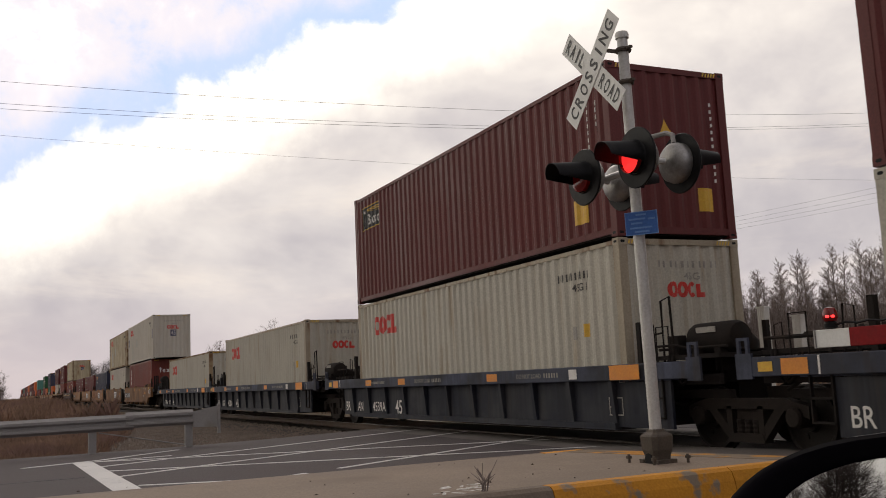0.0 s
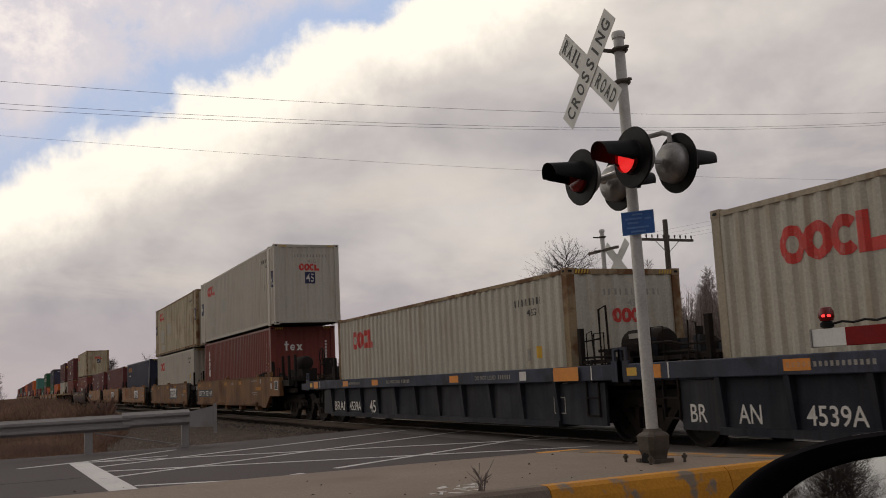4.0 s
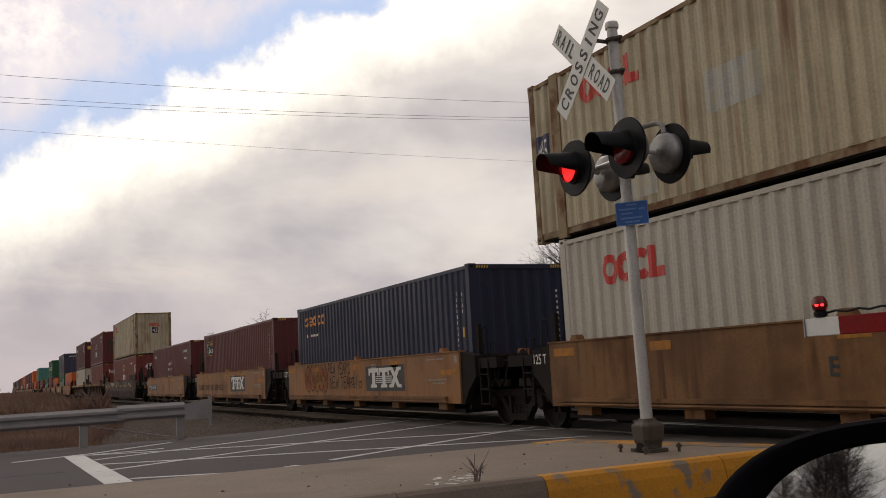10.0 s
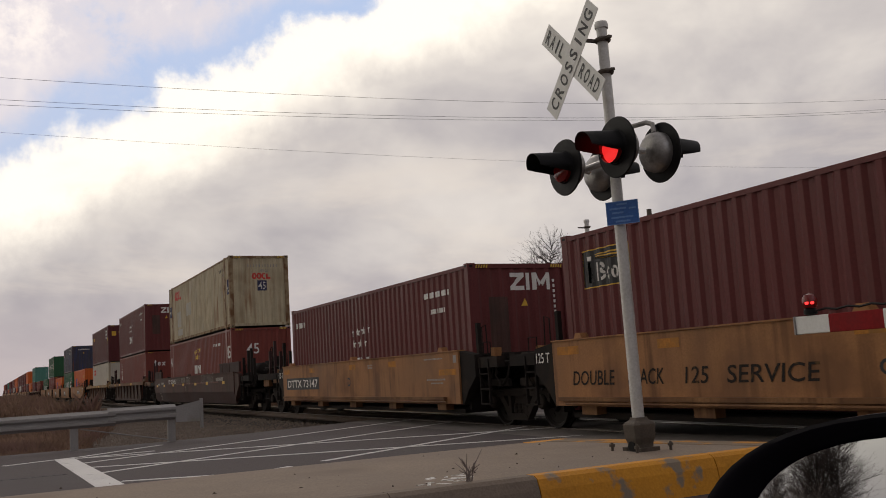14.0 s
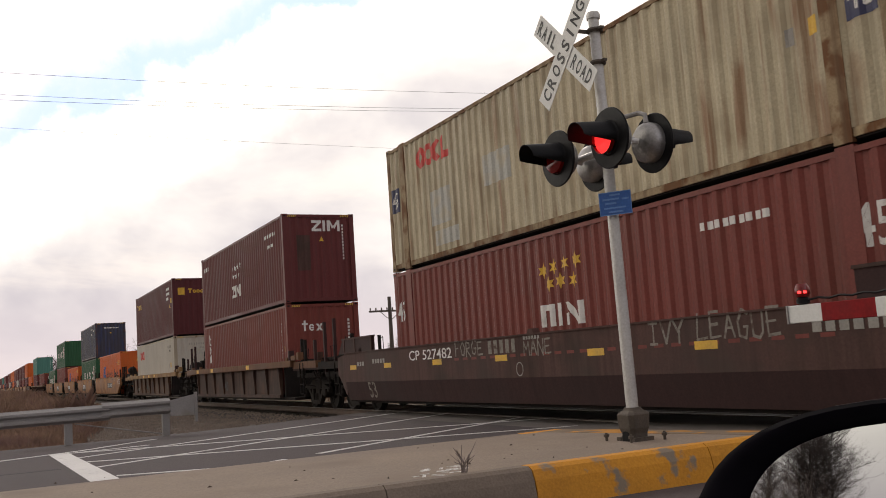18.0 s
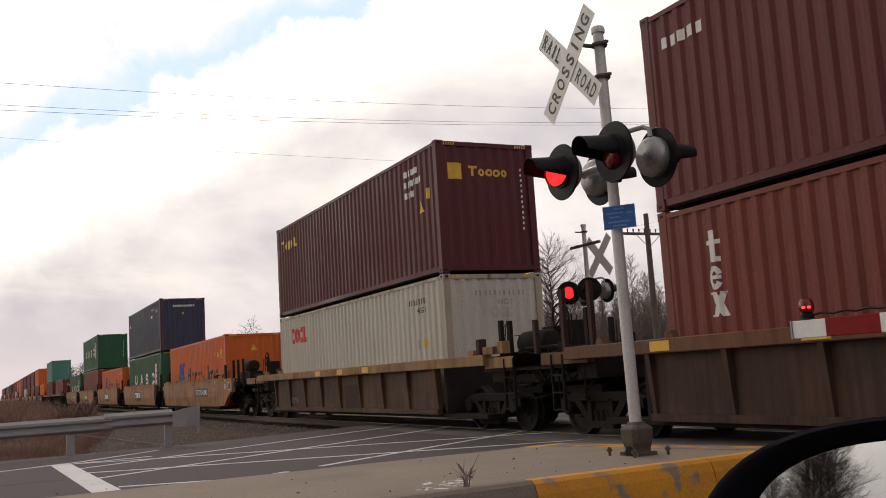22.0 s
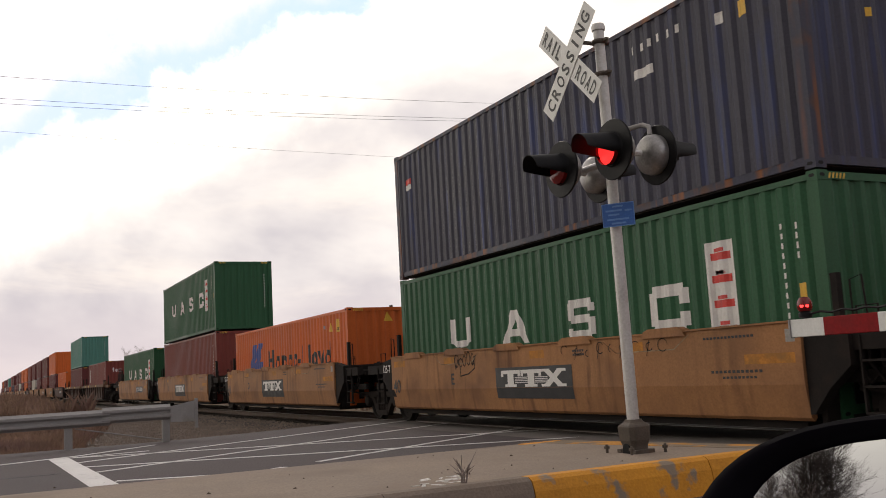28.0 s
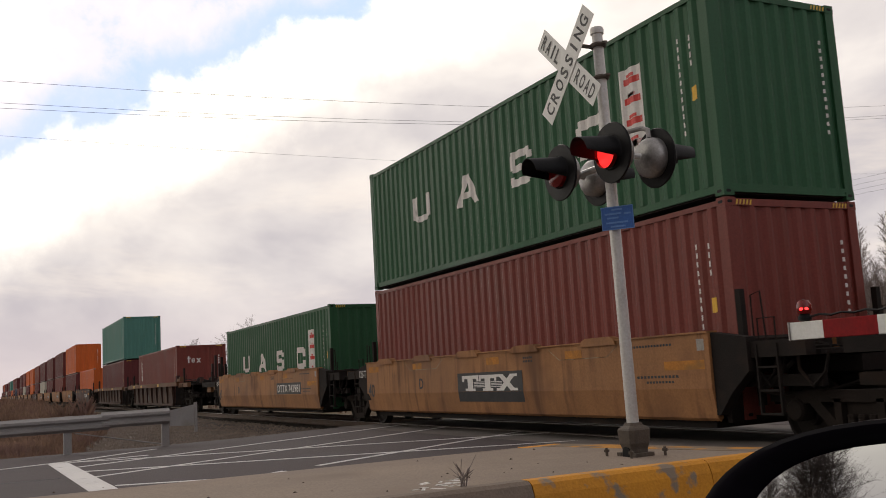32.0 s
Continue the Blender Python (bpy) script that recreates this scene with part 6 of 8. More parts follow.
    if kind == "plate":
        return [("decal", MARK_WHITE, rect(L - 3.2, 2.02, 0.46, 0.14) + rect(0.55, 2.0, 0.28, 0.12)), ("decal", MARK_RED, rect(0.55, 2.13, 0.28, 0.12)), ("writing", MARK_WHITE, bars(L - 3.2, 2.42, 1.2, 0.12, 6, 0.7) + rect(L - 1.4, 2.24, 0.12, 0.16)), ("decal", MARK_YELLOW, rect(L - 1.0, 2.2, 0.16, 0.22))], \
            [("number", MARK_WHITE, bars(0.7, 2.42, 1.2, 0.11, 10)), ("decal", MARK_YELLOW, rect(1.2, 2.0, 0.08, 0.12))]
    return [], []


SHELLS = {}


def wall_mesh(length, mat, margin, z0, z1):
    """A corrugated wall along u, looking to -y, its posts' face at y = 0."""
    key = ("wall", length, mat.name, z0, z1)
    if key not in SHELLS:
        g = Geo()
        us = folds(length, margin)
        top = [(u, depth_at(min(max(u, margin + 1e-4), length - margin - 1e-4), length, margin)) for u in us]
        for i, (u, d) in enumerate(top):
            g.v += [(u, d, z0), (u, d, z1)]
        for i in range(len(top) - 1):
            a = 2 * i
            g.f.append((a, a + 2, a + 3, a + 1))
        # the back face gives the sheet its thickness
        n = len(g.v)
        g.v += [(u, d + 0.003, z) for u, d in top for z in (z0, z1)]
        for i in range(len(top) - 1):
            a = n + 2 * i
            g.f.append((a + 1, a + 3, a + 2, a))
        SHELLS[key] = g.mesh("wall", mat)
    return SHELLS[key]


def mark_mesh(polys, length, margin, mat, name):
    g = Geo()
    us = [0.0] + folds(length, margin) + [length]
    for k, p in enumerate(polys):
        lo, hi = min(q[0] for q in p), max(q[0] for q in p)
        for a, b in zip(us[:-1], us[1:]):
            if b <= lo or a >= hi:
                continue
            c = clip(p, max(a, 0.005), min(b, length - 0.005))
            if len(c) >= 3:
                da, db = (depth_at(min(max(x, a + 1e-4), b - 1e-4), length, margin) for x in (a, b))
                g.poly([(u, da + (db - da) * (u - a) / (b - a) - 0.0045 - 0.0011 * (k % 5 if len(polys) < 90 else 0), v) for u, v in c])
    return g.mesh(name, mat)


def shared(key, make):
    if key not in SHELLS:
        SHELLS[key] = make()
    return SHELLS[key]


def container(left, base, length, color, kind, label, doors=False, far=False, h=HIGH, posts=None):
    """A high-cube box standing with its rear end at train-metre left."""
    box = thing("shipping_container", pose(0, 0, 0), label, "container", "shipping containers on the train")
    mat = P[color]
    post_mat = P[posts or color]
    z0, z1 = 0.16, h - 0.10
    W = 2 * HALF

    def put(name, me, m=None, lab="", parent=box):
        ob = part(name, me, None, parent, lab)
        if m is not None:
            ob.matrix_basis = m
        return ob
    side = wall_mesh(length, mat, 0.16, z0, z1)
    near = put("side_wall", side, pose(-length / 2, -HALF, 0))
    put("side_wall", side, pose(length / 2, HALF, 0, 0, 0, 180))
    end = wall_mesh(W, mat, 0.16, z0, z1)
    put("end_wall", end, pose(-length / 2, HALF, 0, 0, 0, -90))
    if doors:
        for k in range(2):
            y0 = -HALF + 0.16 + k * 1.06

            def leaf():
                g = Geo().box(-0.03, 0.0, 0.01, 1.05, z0, z1)
                for v in (0.30, 0.95, 1.60, 2.2):
                    g.box(0.0, 0.016, 0.06, 1.0, v, v + 0.48)
                return g.mesh("door", P["clean_grey"])
            d = put("door", shared(("leaf", color, h), leaf), pose(length / 2 - 0.02, y0, 0), "container door with lock rods")
            for y in (0.28, 0.76):
                put("lock_rod", shared(("rod", h), lambda: Geo().tube([(0.05, 0, 0.15), (0.05, 0, h - 0.13)], 0.017, 6).box(0.02, 0.08, -0.05, 0.05, 0.16, 0.24).box(0.02, 0.08, -0.05, 0.05, h - 0.24, h - 0.16).mesh("lock_rod", GALV)), pose(0, y, 0), "", d)
                put("handle", shared(("handle",), lambda: Geo().box(0.05, 0.07, 0.0, 0.34, 1.08, 1.12).mesh("handle", GALV)), pose(0, y - 0.16, 0), "", d)
        put("door_plate", shared(("plates",), lambda: Geo().box(0, 0.006, 0.25, 0.5, 1.35, 1.75).box(0, 0.006, 0.75, 1.0, 1.3, 1.7).mesh("door_plate", MARK_BLACK)), pose(length / 2 + 0.018, -HALF + 0.1, 0), "small data plates")
        put("door_plate", shared(("plates", 2), lambda: Geo().box(0, 0.006, 0.62, 0.86, 1.78, 2.05).mesh("door_plate", MARK_YELLOW)), pose(length / 2 + 0.018, -HALF + 0.1, 0), "yellow data plate")
        red = ring(0.30, 2.28, 0.26, 0.24, 0.075) + ring(0.55, 2.28, 0.26, 0.24, 0.075) + ring(0.80, 2.28, 0.26, 0.24, 0.08, 45, 315) + rect(1.05, 2.28, 0.09, 0.24) + rect(1.05, 2.28, 0.22, 0.08)
        g = Geo()
        for p in red:
            g.poly([(0.0, u, v) for u, v in p])
        put("brand_shape", g.mesh("brand_shape", MARK_RED), pose(length / 2 + 0.012, -HALF, 0), "red ring marks")["kind"] = "stuff"
        front = None
    else:
        front = put("end_wall", end, pose(length / 2, -HALF, 0, 0, 0, 90))
    put("roof", shared(("roof", length, h), lambda: Geo().box(-length / 2 + 0.05, length / 2 - 0.05, -HALF + 0.05, HALF - 0.05, h - 0.06, h - 0.02).mesh("roof", ROOF)))
    put("floor", shared(("floor", length), lambda: Geo().box(-length / 2 + 0.05, length / 2 - 0.05, -HALF + 0.05, HALF - 0.05, 0.03, 0.15).mesh("floor", UNDER)))
    rails = shared(("rails", length, color, posts, h), lambda: Geo().box(-length / 2 + 0.16, length / 2 - 0.16, 0.002, 0.06, h - 0.10, h - 0.03).mesh("top_rail", post_mat))
    sills = shared(("sills", length, color, posts, h), lambda: Geo().box(-length / 2 + 0.16, length / 2 - 0.16, 0.022, 0.06, 0.055, 0.16).mesh("bottom_rail", post_mat))
    for m in (pose(0, -HALF, 0), pose(0, HALF, 0, 0, 0, 180)):
        put("top_rail", rails, m)
        put("bottom_rail", sills, m)
    header = shared(("header", color, posts, h), lambda: Geo().box(-0.06, 0.0, -HALF + 0.16, HALF - 0.16, h - 0.11, h - 0.015).mesh("end_header", post_mat))
    footer = shared(("footer", color), lambda: Geo().box(-0.06, 0.0, -HALF + 0.16, HALF - 0.16, 0.05, 0.16).mesh("end_sill", mat))
    for m in (pose(length / 2, 0, 0), pose(-length / 2, 0, 0, 0, 0, 180)):
        put("end_header", header, m)
        put("end_sill", footer, m)
    spots = [(-length / 2, -HALF, 1, 1), (length / 2, -HALF, -1, 1), (-length / 2, HALF, 1, -1), (length / 2, HALF, -1, -1)]
    turns = {(1, 1): 0, (-1, 1): 90, (-1, -1): 180, (1, -1): 270}
    for x, y, sx, sy in spots:
        put("corner_post", shared(("post2", color, posts, h), lambda: Geo().box(0, 0.16, 0, 0.16, 0.118, h - 0.118).mesh("corner_post", post_mat)), pose(x, y, 0, 0, 0, turns[sx, sy]))
    if length > L40 + 0.5:
        for x in (-L40 / 2, L40 / 2):
            s = -1 if x < 0 else 1
            for y, t in ((-HALF - 0.002, 0), (HALF + 0.002, 180)):
                put("lifting_post", shared(("post3", color, posts), lambda: Geo().box(-0.13, 0.13, 0.0, 0.07, 0.0, h).mesh("lifting_post", post_mat)), pose(x - s * 0.07, y, 0, 0, 0, t), "flat post at the lifting point")

    def cast_mesh():
        g = Geo()
        g.box(-0.005, 0.173, -0.005, 0.157, 0, 0.118)
        return g.mesh("corner_casting", post_mat)

    def hole_mesh():
        g = Geo().prism([(0.05, 0.04), (0.11, 0.04), (0.125, 0.06), (0.11, 0.08), (0.05, 0.08), (0.035, 0.06)], -0.007, -0.0045, "y")
        n = Geo().prism([(0.05, 0.04), (0.11, 0.04), (0.125, 0.06), (0.11, 0.08), (0.05, 0.08), (0.035, 0.06)], -0.007, -0.0045, "x")
        k = len(g.v)
        g.v += n.v
        g.f += [tuple(i + k for i in f) for f in n.f]
        return g.mesh("casting_slot", BLACK)
    if not far:
        for x, y, sx, sy in spots:
            for z in (0.0, h - 0.118):
                c = put("corner_casting", shared(("cast", color, posts), cast_mesh), pose(x, y, z, 0, 0, turns[sx, sy]))
                if sy > 0 or sx < 0:
                    put("slot", shared(("slot",), hole_mesh), None, "", c)["kind"] = "stuff"
    s_marks, e_marks = livery(kind, length)
    if kind == "rings" and h < HIGH:
        s_marks, e_marks = ([(nm, mk, [[(u, v + h - HIGH) for u, v in p] for p in polys]) for nm, mk, polys in marks] for marks in (s_marks, e_marks))
    for i, (nm, mk, polys) in enumerate(s_marks):
        put(nm, shared(("sm", kind, length, h, i), lambda: mark_mesh(polys, length, 0.16, mk, nm)), None, "", near)["kind"] = "stuff"
    if front is not None:
        for i, (nm, mk, polys) in enumerate(e_marks):
            put(nm, shared(("em", kind, length, h, i), lambda: mark_mesh(polys, W, 0.16, mk, nm)), None, "", front)["kind"] = "stuff"
        if not far:
            def hazard():
                g = Geo()
                for k in range(5):
                    for u in (0.18 + 0.06 * k, W - 0.46 + 0.06 * k):
                        g.poly([(u, -0.004, h - 0.098), (u + 0.03, -0.004, h - 0.098), (u + 0.05, -0.004, h - 0.03), (u + 0.02, -0.004, h - 0.03)])
                return g.mesh("hazard_stripe", HAZARD_Y)
            put("hazard_stripe", shared(("haz", h), hazard), None, "", front)["kind"] = "stuff"
    MOVERS.append((box, left + length / 2, YT, base))
    return box


# ---- well cars ----
def truck(parent, x, driven=True):
    """A two-axle truck: side frames with windows, springs, bolster, wheelsets."""
    tk = part("truck", shared(("bolster",), lambda: Geo().box(-0.22, 0.22, -1.0, 1.0, 0.42, 0.66).box(-0.30, 0.30, -0.35, 0.35, 0.66, 0.85).mesh("truck", TRUCK)), None, parent, "grimy two-axle truck")
    tk.location = (x, 0, 0)

    def frame_mesh():
        g = Geo()
        for p, q in (((-0.90, 0.62), (0.90, 0.62)), ):
            g.prism([(-1.12, 0.44), (-1.12, 0.60), (-0.72, 0.70), (0.72, 0.70), (1.12, 0.60), (1.12, 0.44), (0.95, 0.50), (0.66, 0.56), (-0.66, 0.56), (-0.95, 0.50)][::-1], -0.07, 0.07, "y")
        g.prism([(-0.74, 0.58), (-0.58, 0.60), (-0.22, 0.22), (-0.30, 0.12)][::-1], -0.065, 0.065, "y")
        g.prism([(0.58, 0.60), (0.74, 0.58), (0.30, 0.12), (0.22, 0.22)][::-1], -0.065, 0.065, "y")
        g.prism([(-0.34, 0.12), (-0.30, 0.24), (0.30, 0.24), (0.34, 0.12)][::-1], -0.075, 0.075, "y")
        for s in (-1, 1):
            g.box(s * 0.29 - 0.05, s * 0.29 + 0.05, -0.07, 0.07, 0.22, 0.60)
            g.lathe([(0.11, -0.13), (0.135, -0.10), (0.135, 0.06)], 14, "y", (s * 0.89, 0, 0.46))
        for k in (-0.15, 0.0, 0.15):
            g.lathe([(0.055, 0.24), (0.065, 0.27), (0.055, 0.30), (0.065, 0.33), (0.055, 0.36), (0.065, 0.39), (0.055, 0.42)], 8, "z", (k, 0, 0))
        return g.mesh("side_frame", TRUCK)
    for s, t in ((-1, 0), (1, 180)):
        f = part("side_frame", shared(("frame",), frame_mesh), None, tk)
        f.matrix_basis = pose(0, s * 1.0, 0.02, 0, 0, t)

    def set_mesh():
        g = Geo().lathe([(0.075, -1.05), (0.075, 1.05)], 10, "y")
        for s in (-1, 1):
            a, b = s * 0.69, s * 0.82
            g.lathe([(0.10, a - 0.02 * s), (0.30, a + 0.02 * s), (0.40, a - 0.0 * s), (0.455, a - 0.02 * s), (0.455, a + 0.02 * s), (0.425, a + 0.035 * s), (0.42, b), (0.38, b), (0.34, b - 0.05 * s), (0.14, b - 0.03 * s), (0.12, b + 0.03 * s)][::s], 28, "y")
            for k in range(3):
                c = 2.094 * k
                g.box(0.22 * math.cos(c) - 0.03, 0.22 * math.cos(c) + 0.03, b - 0.06 if s > 0 else b + 0.02, b - 0.02 if s > 0 else b + 0.06, 0.22 * math.sin(c) - 0.03, 0.22 * math.sin(c) + 0.03)
        return g.mesh("wheelset", WHEEL, True)
    for s in (-1, 1):
        w = part("wheelset", shared(("wheels",), set_mesh), None, tk, "steel wheelset")
        w.location = (s * 0.89, 0, 0.42)
        if driven:
            WHEELS.append((w, s * 0.89))
    return tk


def side_geo(style, x0, x1):
    """The profile of one side of a well, outer face towards -y."""
    if style == "crease":
        return Geo().prism([(-1.60, 1.49), (-1.46, 1.49), (-1.46, 0.40), (-1.50, 0.36), (-1.545, 0.40), (-1.605, 0.78)], x0, x1)
    if style == "flat":
        return Geo().prism([(-1.60, 1.49), (-1.46, 1.49), (-1.46, 0.46), (-1.60, 0.46)], x0, x1)
    if style == "smooth":
        return Geo().prism([(-1.60, 1.52), (-1.44, 1.52), (-1.44, 0.34), (-1.50, 0.32), (-1.60, 0.78)], x0, x1)
    return Geo()


def side_marks(style, x0, x1, body, number, letter):
    """Lettering and plates on the near side; they lie just proud of it."""
    y = -1.606

    def flat(name, polys, mat, yy=y, lab=""):
        g = Geo()
        for k, p in enumerate(polys):
            g.poly([(u, yy - 0.0002 * (k % 7 if len(p) == 4 else 0), v) for u, v in p])
        part(name, g, mat, body, lab)["kind"] = "stuff" if len(polys) > 3 else ""
    mid = (x0 + x1) / 2
    if style in ("crease", "flat") and number in ("panel", "service", "bubble"):
        a = mid + 0.82 if style == "flat" else mid - 1.15
        lo, hi = (0.72, 1.32) if style == "flat" else (0.60, 1.14)
        yy = y if style == "flat" else y - 0.003
        flat("logo_panel", rect(a, max(lo, 0.79 if style == "crease" else lo), 2.45, hi - max(lo, 0.79 if style == "crease" else lo)), MARK_BLACK, yy, "black panel with white block shapes")
        if style == "crease":
            g = Geo().poly([(a, -1.610, 0.785), (a + 2.45, -1.610, 0.785), (a + 2.45, -1.583, 0.60), (a, -1.583, 0.60)][::-1])
            part("logo_panel", g, MARK_BLACK, body)
        lo2 = 0.80 if style == "crease" else lo + 0.08
        t = hi - 0.05 - lo2
        for u, w in ((a + 0.2, 0.66), (a + 0.88, 0.66)):
            flat("logo_shape", rect(u, lo2 + t * 0.78, w, t * 0.22) + rect(u, lo2 + t * 0.62, 0.08, t * 0.17) + rect(u + w - 0.08, lo2 + t * 0.62, 0.08, t * 0.17) + rect(u + w * 0.34, lo2 + t * 0.1, w * 0.32, t * 0.7) + rect(u + w * 0.2, lo2, w * 0.6, t * 0.16), MARK_WHITE, yy - 0.003, "white block shape")
        u = a + 1.58
        flat("logo_shape", [[(u, lo2), (u + 0.2, lo2), (u + 0.66, lo2 + t), (u + 0.46, lo2 + t)], [(u + 0.46, lo2), (u + 0.66, lo2), (u + 0.2, lo2 + t), (u, lo2 + t)]] + rect(u - 0.04, lo2, 0.26, t * 0.15) + rect(u + 0.44, lo2, 0.26, t * 0.15) + rect(u - 0.04, lo2 + t * 0.85, 0.26, t * 0.15) + rect(u + 0.44, lo2 + t * 0.85, 0.26, t * 0.15), MARK_WHITE, yy - 0.003, "white block shape")
        for k in range(4):
            flat("logo_stripe", rect(a + 0.68, lo2 + t * (0.24 + 0.10 * k), 0.42, t * 0.045) + rect(a + 1.34, lo2 + t * (0.24 + 0.10 * k), 0.40, t * 0.045), MARK_WHITE, yy - 0.004)
    elif style in ("crease", "flat") and number != "bubble":
        a, w = (x0 + 0.42, 3.1) if style == "flat" else (x0 + 7.9, 2.5)
        flat("number_panel", rect(a, 0.80, w, 0.34), MARK_BLACK, y - 0.002, "black number panel")
        flat("car_number", fit_word("DTTX 73147" if style == "flat" else "DTTX 742981", a + 0.12, a + w - 0.12, 0.86, 0.22), MARK_WHITE, y - 0.004, "white stencilled car number")
    if number == "service":
        for text, a, b in (("DOUBLE", 0.55, 1.67), ("STACK", 1.97, 2.81), ("125", 3.21, 3.69), ("SERVICE", 4.0, 5.5)):
            flat("service_lettering", fit_word(text, x0 + a, x0 + b, 0.78, 0.225, 0.16), GRAFFITI_BLACK, y, "dark slanted lettering, worn at its start")
        flat("unit_letter", fit_word("C", x0 + 6.27, x0 + 6.46, 0.83, 0.18), MARK_BLACK, y)
    if number == "bubble":
        out = []
        for k, (u, w) in enumerate(((1.78, 0.62), (2.26, 0.5), (2.66, 0.55), (3.06, 0.5), (3.42, 0.5))):
            out += [q for i in range(4) for q in ring(x0 + u + w * 0.125 * i, 0.68 + 0.03 * (k % 2) + 0.095 * i, w * (1 - 0.25 * i), 0.76 - 0.19 * i, w * 0.125)]
        flat("graffiti", out, GRAFFITI_ORANGE, y + 0.003, "orange bubble graffiti with dark outlines")
        edge = []
        for k, (u, w) in enumerate(((1.78, 0.62), (2.26, 0.5), (2.66, 0.55), (3.06, 0.5), (3.42, 0.5))):
            edge += ring(x0 + u, 0.68 + 0.03 * (k % 2), w, 0.76, 0.022, 20 + 40 * k, 290 + 40 * k) + ring(x0 + u + w * 0.35, 0.98, w * 0.25, 0.2, 0.018)
        flat("graffiti_outline", edge, GRAFFITI_BLACK, y - 0.002)
        flat("graffiti", scrawl("NEW", x0 + 3.98, 1.21, 0.58, 0.27, 0.026, 2) + scrawl("YEARS", x0 + 4.72, 1.17, 1.05, 0.28, 0.026, 3) + scrawl("NEW", x0 + 4.06, 0.80, 0.78, 0.32, 0.026, 8) + scrawl("TEARS!", x0 + 5.0, 0.79, 1.35, 0.31, 0.026, 9)
             + [q for r in (rect(x0 + 6.42, 0.8, 0.17, 0.02), rect(x0 + 6.42, 0.95, 0.17, 0.02), rect(x0 + 6.42, 0.82, 0.02, 0.13), rect(x0 + 6.57, 0.82, 0.02, 0.13)) for q in r], GRAFFITI_BLACK, y, "black sprayed graffiti words")
    if style in ("crease", "flat"):
        # faded reflectors along the top, stencils, weld-on patches
        for u in (0.15, 2.7, 6.0, 8.6):
            flat("reflector", rect(x0 + u, 1.27, 0.62 if u < 1 else 0.46, 0.13), FADED_ORANGE, y, "faded orange reflector")
        flat("writing_bar", bars(x0 + 7.3, 1.33, 0.32, 0.035, 5) + bars(x0 + 7.3, 1.27, 0.32, 0.035, 6) + bars(x1 - 1.6, 1.36, 0.9, 0.03, 14) + bars(x1 - 1.5, 0.93, 0.9, 0.035, 12) + bars(x1 - 1.3, 0.86, 0.6, 0.03, 9), MARK_DIM if style == "flat" else MARK_BLACK, y)
        flat("unit_letter", [] if number == "service" else word(letter, x0 + (5.85 if style == "flat" else 3.0), 0.86, 0.22), MARK_BLACK, y)
        if style == "crease":
            flat("length_number", word("40", x0 + 0.10, 0.70, 0.30, 0.95), MARK_BLACK, y - 0.008)
            if letter == "E":
                rnd = random.Random(17)
                pts = [(x0 + 3.16, 1.40), (x0 + 3.22, 1.16), (x0 + 3.34, 1.36), (x0 + 3.42, 1.15), (x0 + 3.40, 1.02), (x0 + 3.75, 1.06), (x0 + 4.0, 1.16), (x0 + 4.05, 1.40), (x0 + 3.92, 1.24)]
                marks = []
                for (a, b), (c, d) in zip(pts[:-1], pts[1:]):
                    l = math.hypot(c - a, d - b)
                    u, v = (c - a) / l * 0.012, (d - b) / l * 0.012
                    marks.append([(a + v - u, b - u - v), (c + v + u, d - u + v), (c - v + u, d + u + v), (a - v - u, b + u - v)])
                for k in range(5):
                    marks += ring(x0 + 3.18 + 0.17 * k, 1.14 + rnd.uniform(0, 0.08), rnd.uniform(0.13, 0.2), rnd.uniform(0.16, 0.28), 0.022, rnd.uniform(0, 90), rnd.uniform(260, 400), 10)
                flat("graffiti", marks, GRAFFITI_BLACK, y, "black sprayed scribble")
                tags = []
                for k in range(9):
                    u = x0 + 7.0 + 0.30 * k + rnd.uniform(-0.05, 0.05)
                    tags += ring(u, 1.24 + rnd.uniform(0, 0.08), rnd.uniform(0.10, 0.22), rnd.uniform(0.10, 0.2), 0.014, rnd.uniform(0, 120), rnd.uniform(220, 380), 9)
                    if k % 2:
                        tags += [[(u, 1.20), (u + 0.012, 1.20), (u + 0.09, 1.42), (u + 0.075, 1.42)]]
                flat("graffiti", tags, GRAFFITI_BLACK, y - 0.001, "dark sprayed tags near the top edge")
            low = Geo().poly([(x0, -1.611, 0.775), (x0, -1.585, 0.62), (x0 + 0.20, -1.585, 0.62), (x0 + 0.10, -1.611, 0.775)])
            part("end_stain", low, UNDER, body)
            for u in (2.25, 8.1):
                seam = [[(x0 + u, 1.45), (x0 + u + 0.02, 1.45), (x0 + u + 0.34, 1.27), (x0 + u + 0.32, 1.26)], [(x0 + u + 0.32, 1.26), (x0 + u + 1.6, 1.26), (x0 + u + 1.6, 1.275), (x0 + u + 0.32, 1.275)], [(x0 + u + 1.6, 1.27), (x0 + u + 1.62, 1.26), (x0 + u + 1.94, 1.45), (x0 + u + 1.92, 1.45)]]
                flat("weld_seam", seam, P["rusty_post"], y, "rusty weld seam of a patch")
    if style in ("crease", "flat"):
        flat("reflector", rect(x1 - 0.9, 1.03, 0.8, 0.12), FADED_ORANGE, y, "faded yellow reflector strip")
        flat("data_plate", rect(x1 - 0.22, 1.27, 0.14, 0.15), MARK_DIM, y)
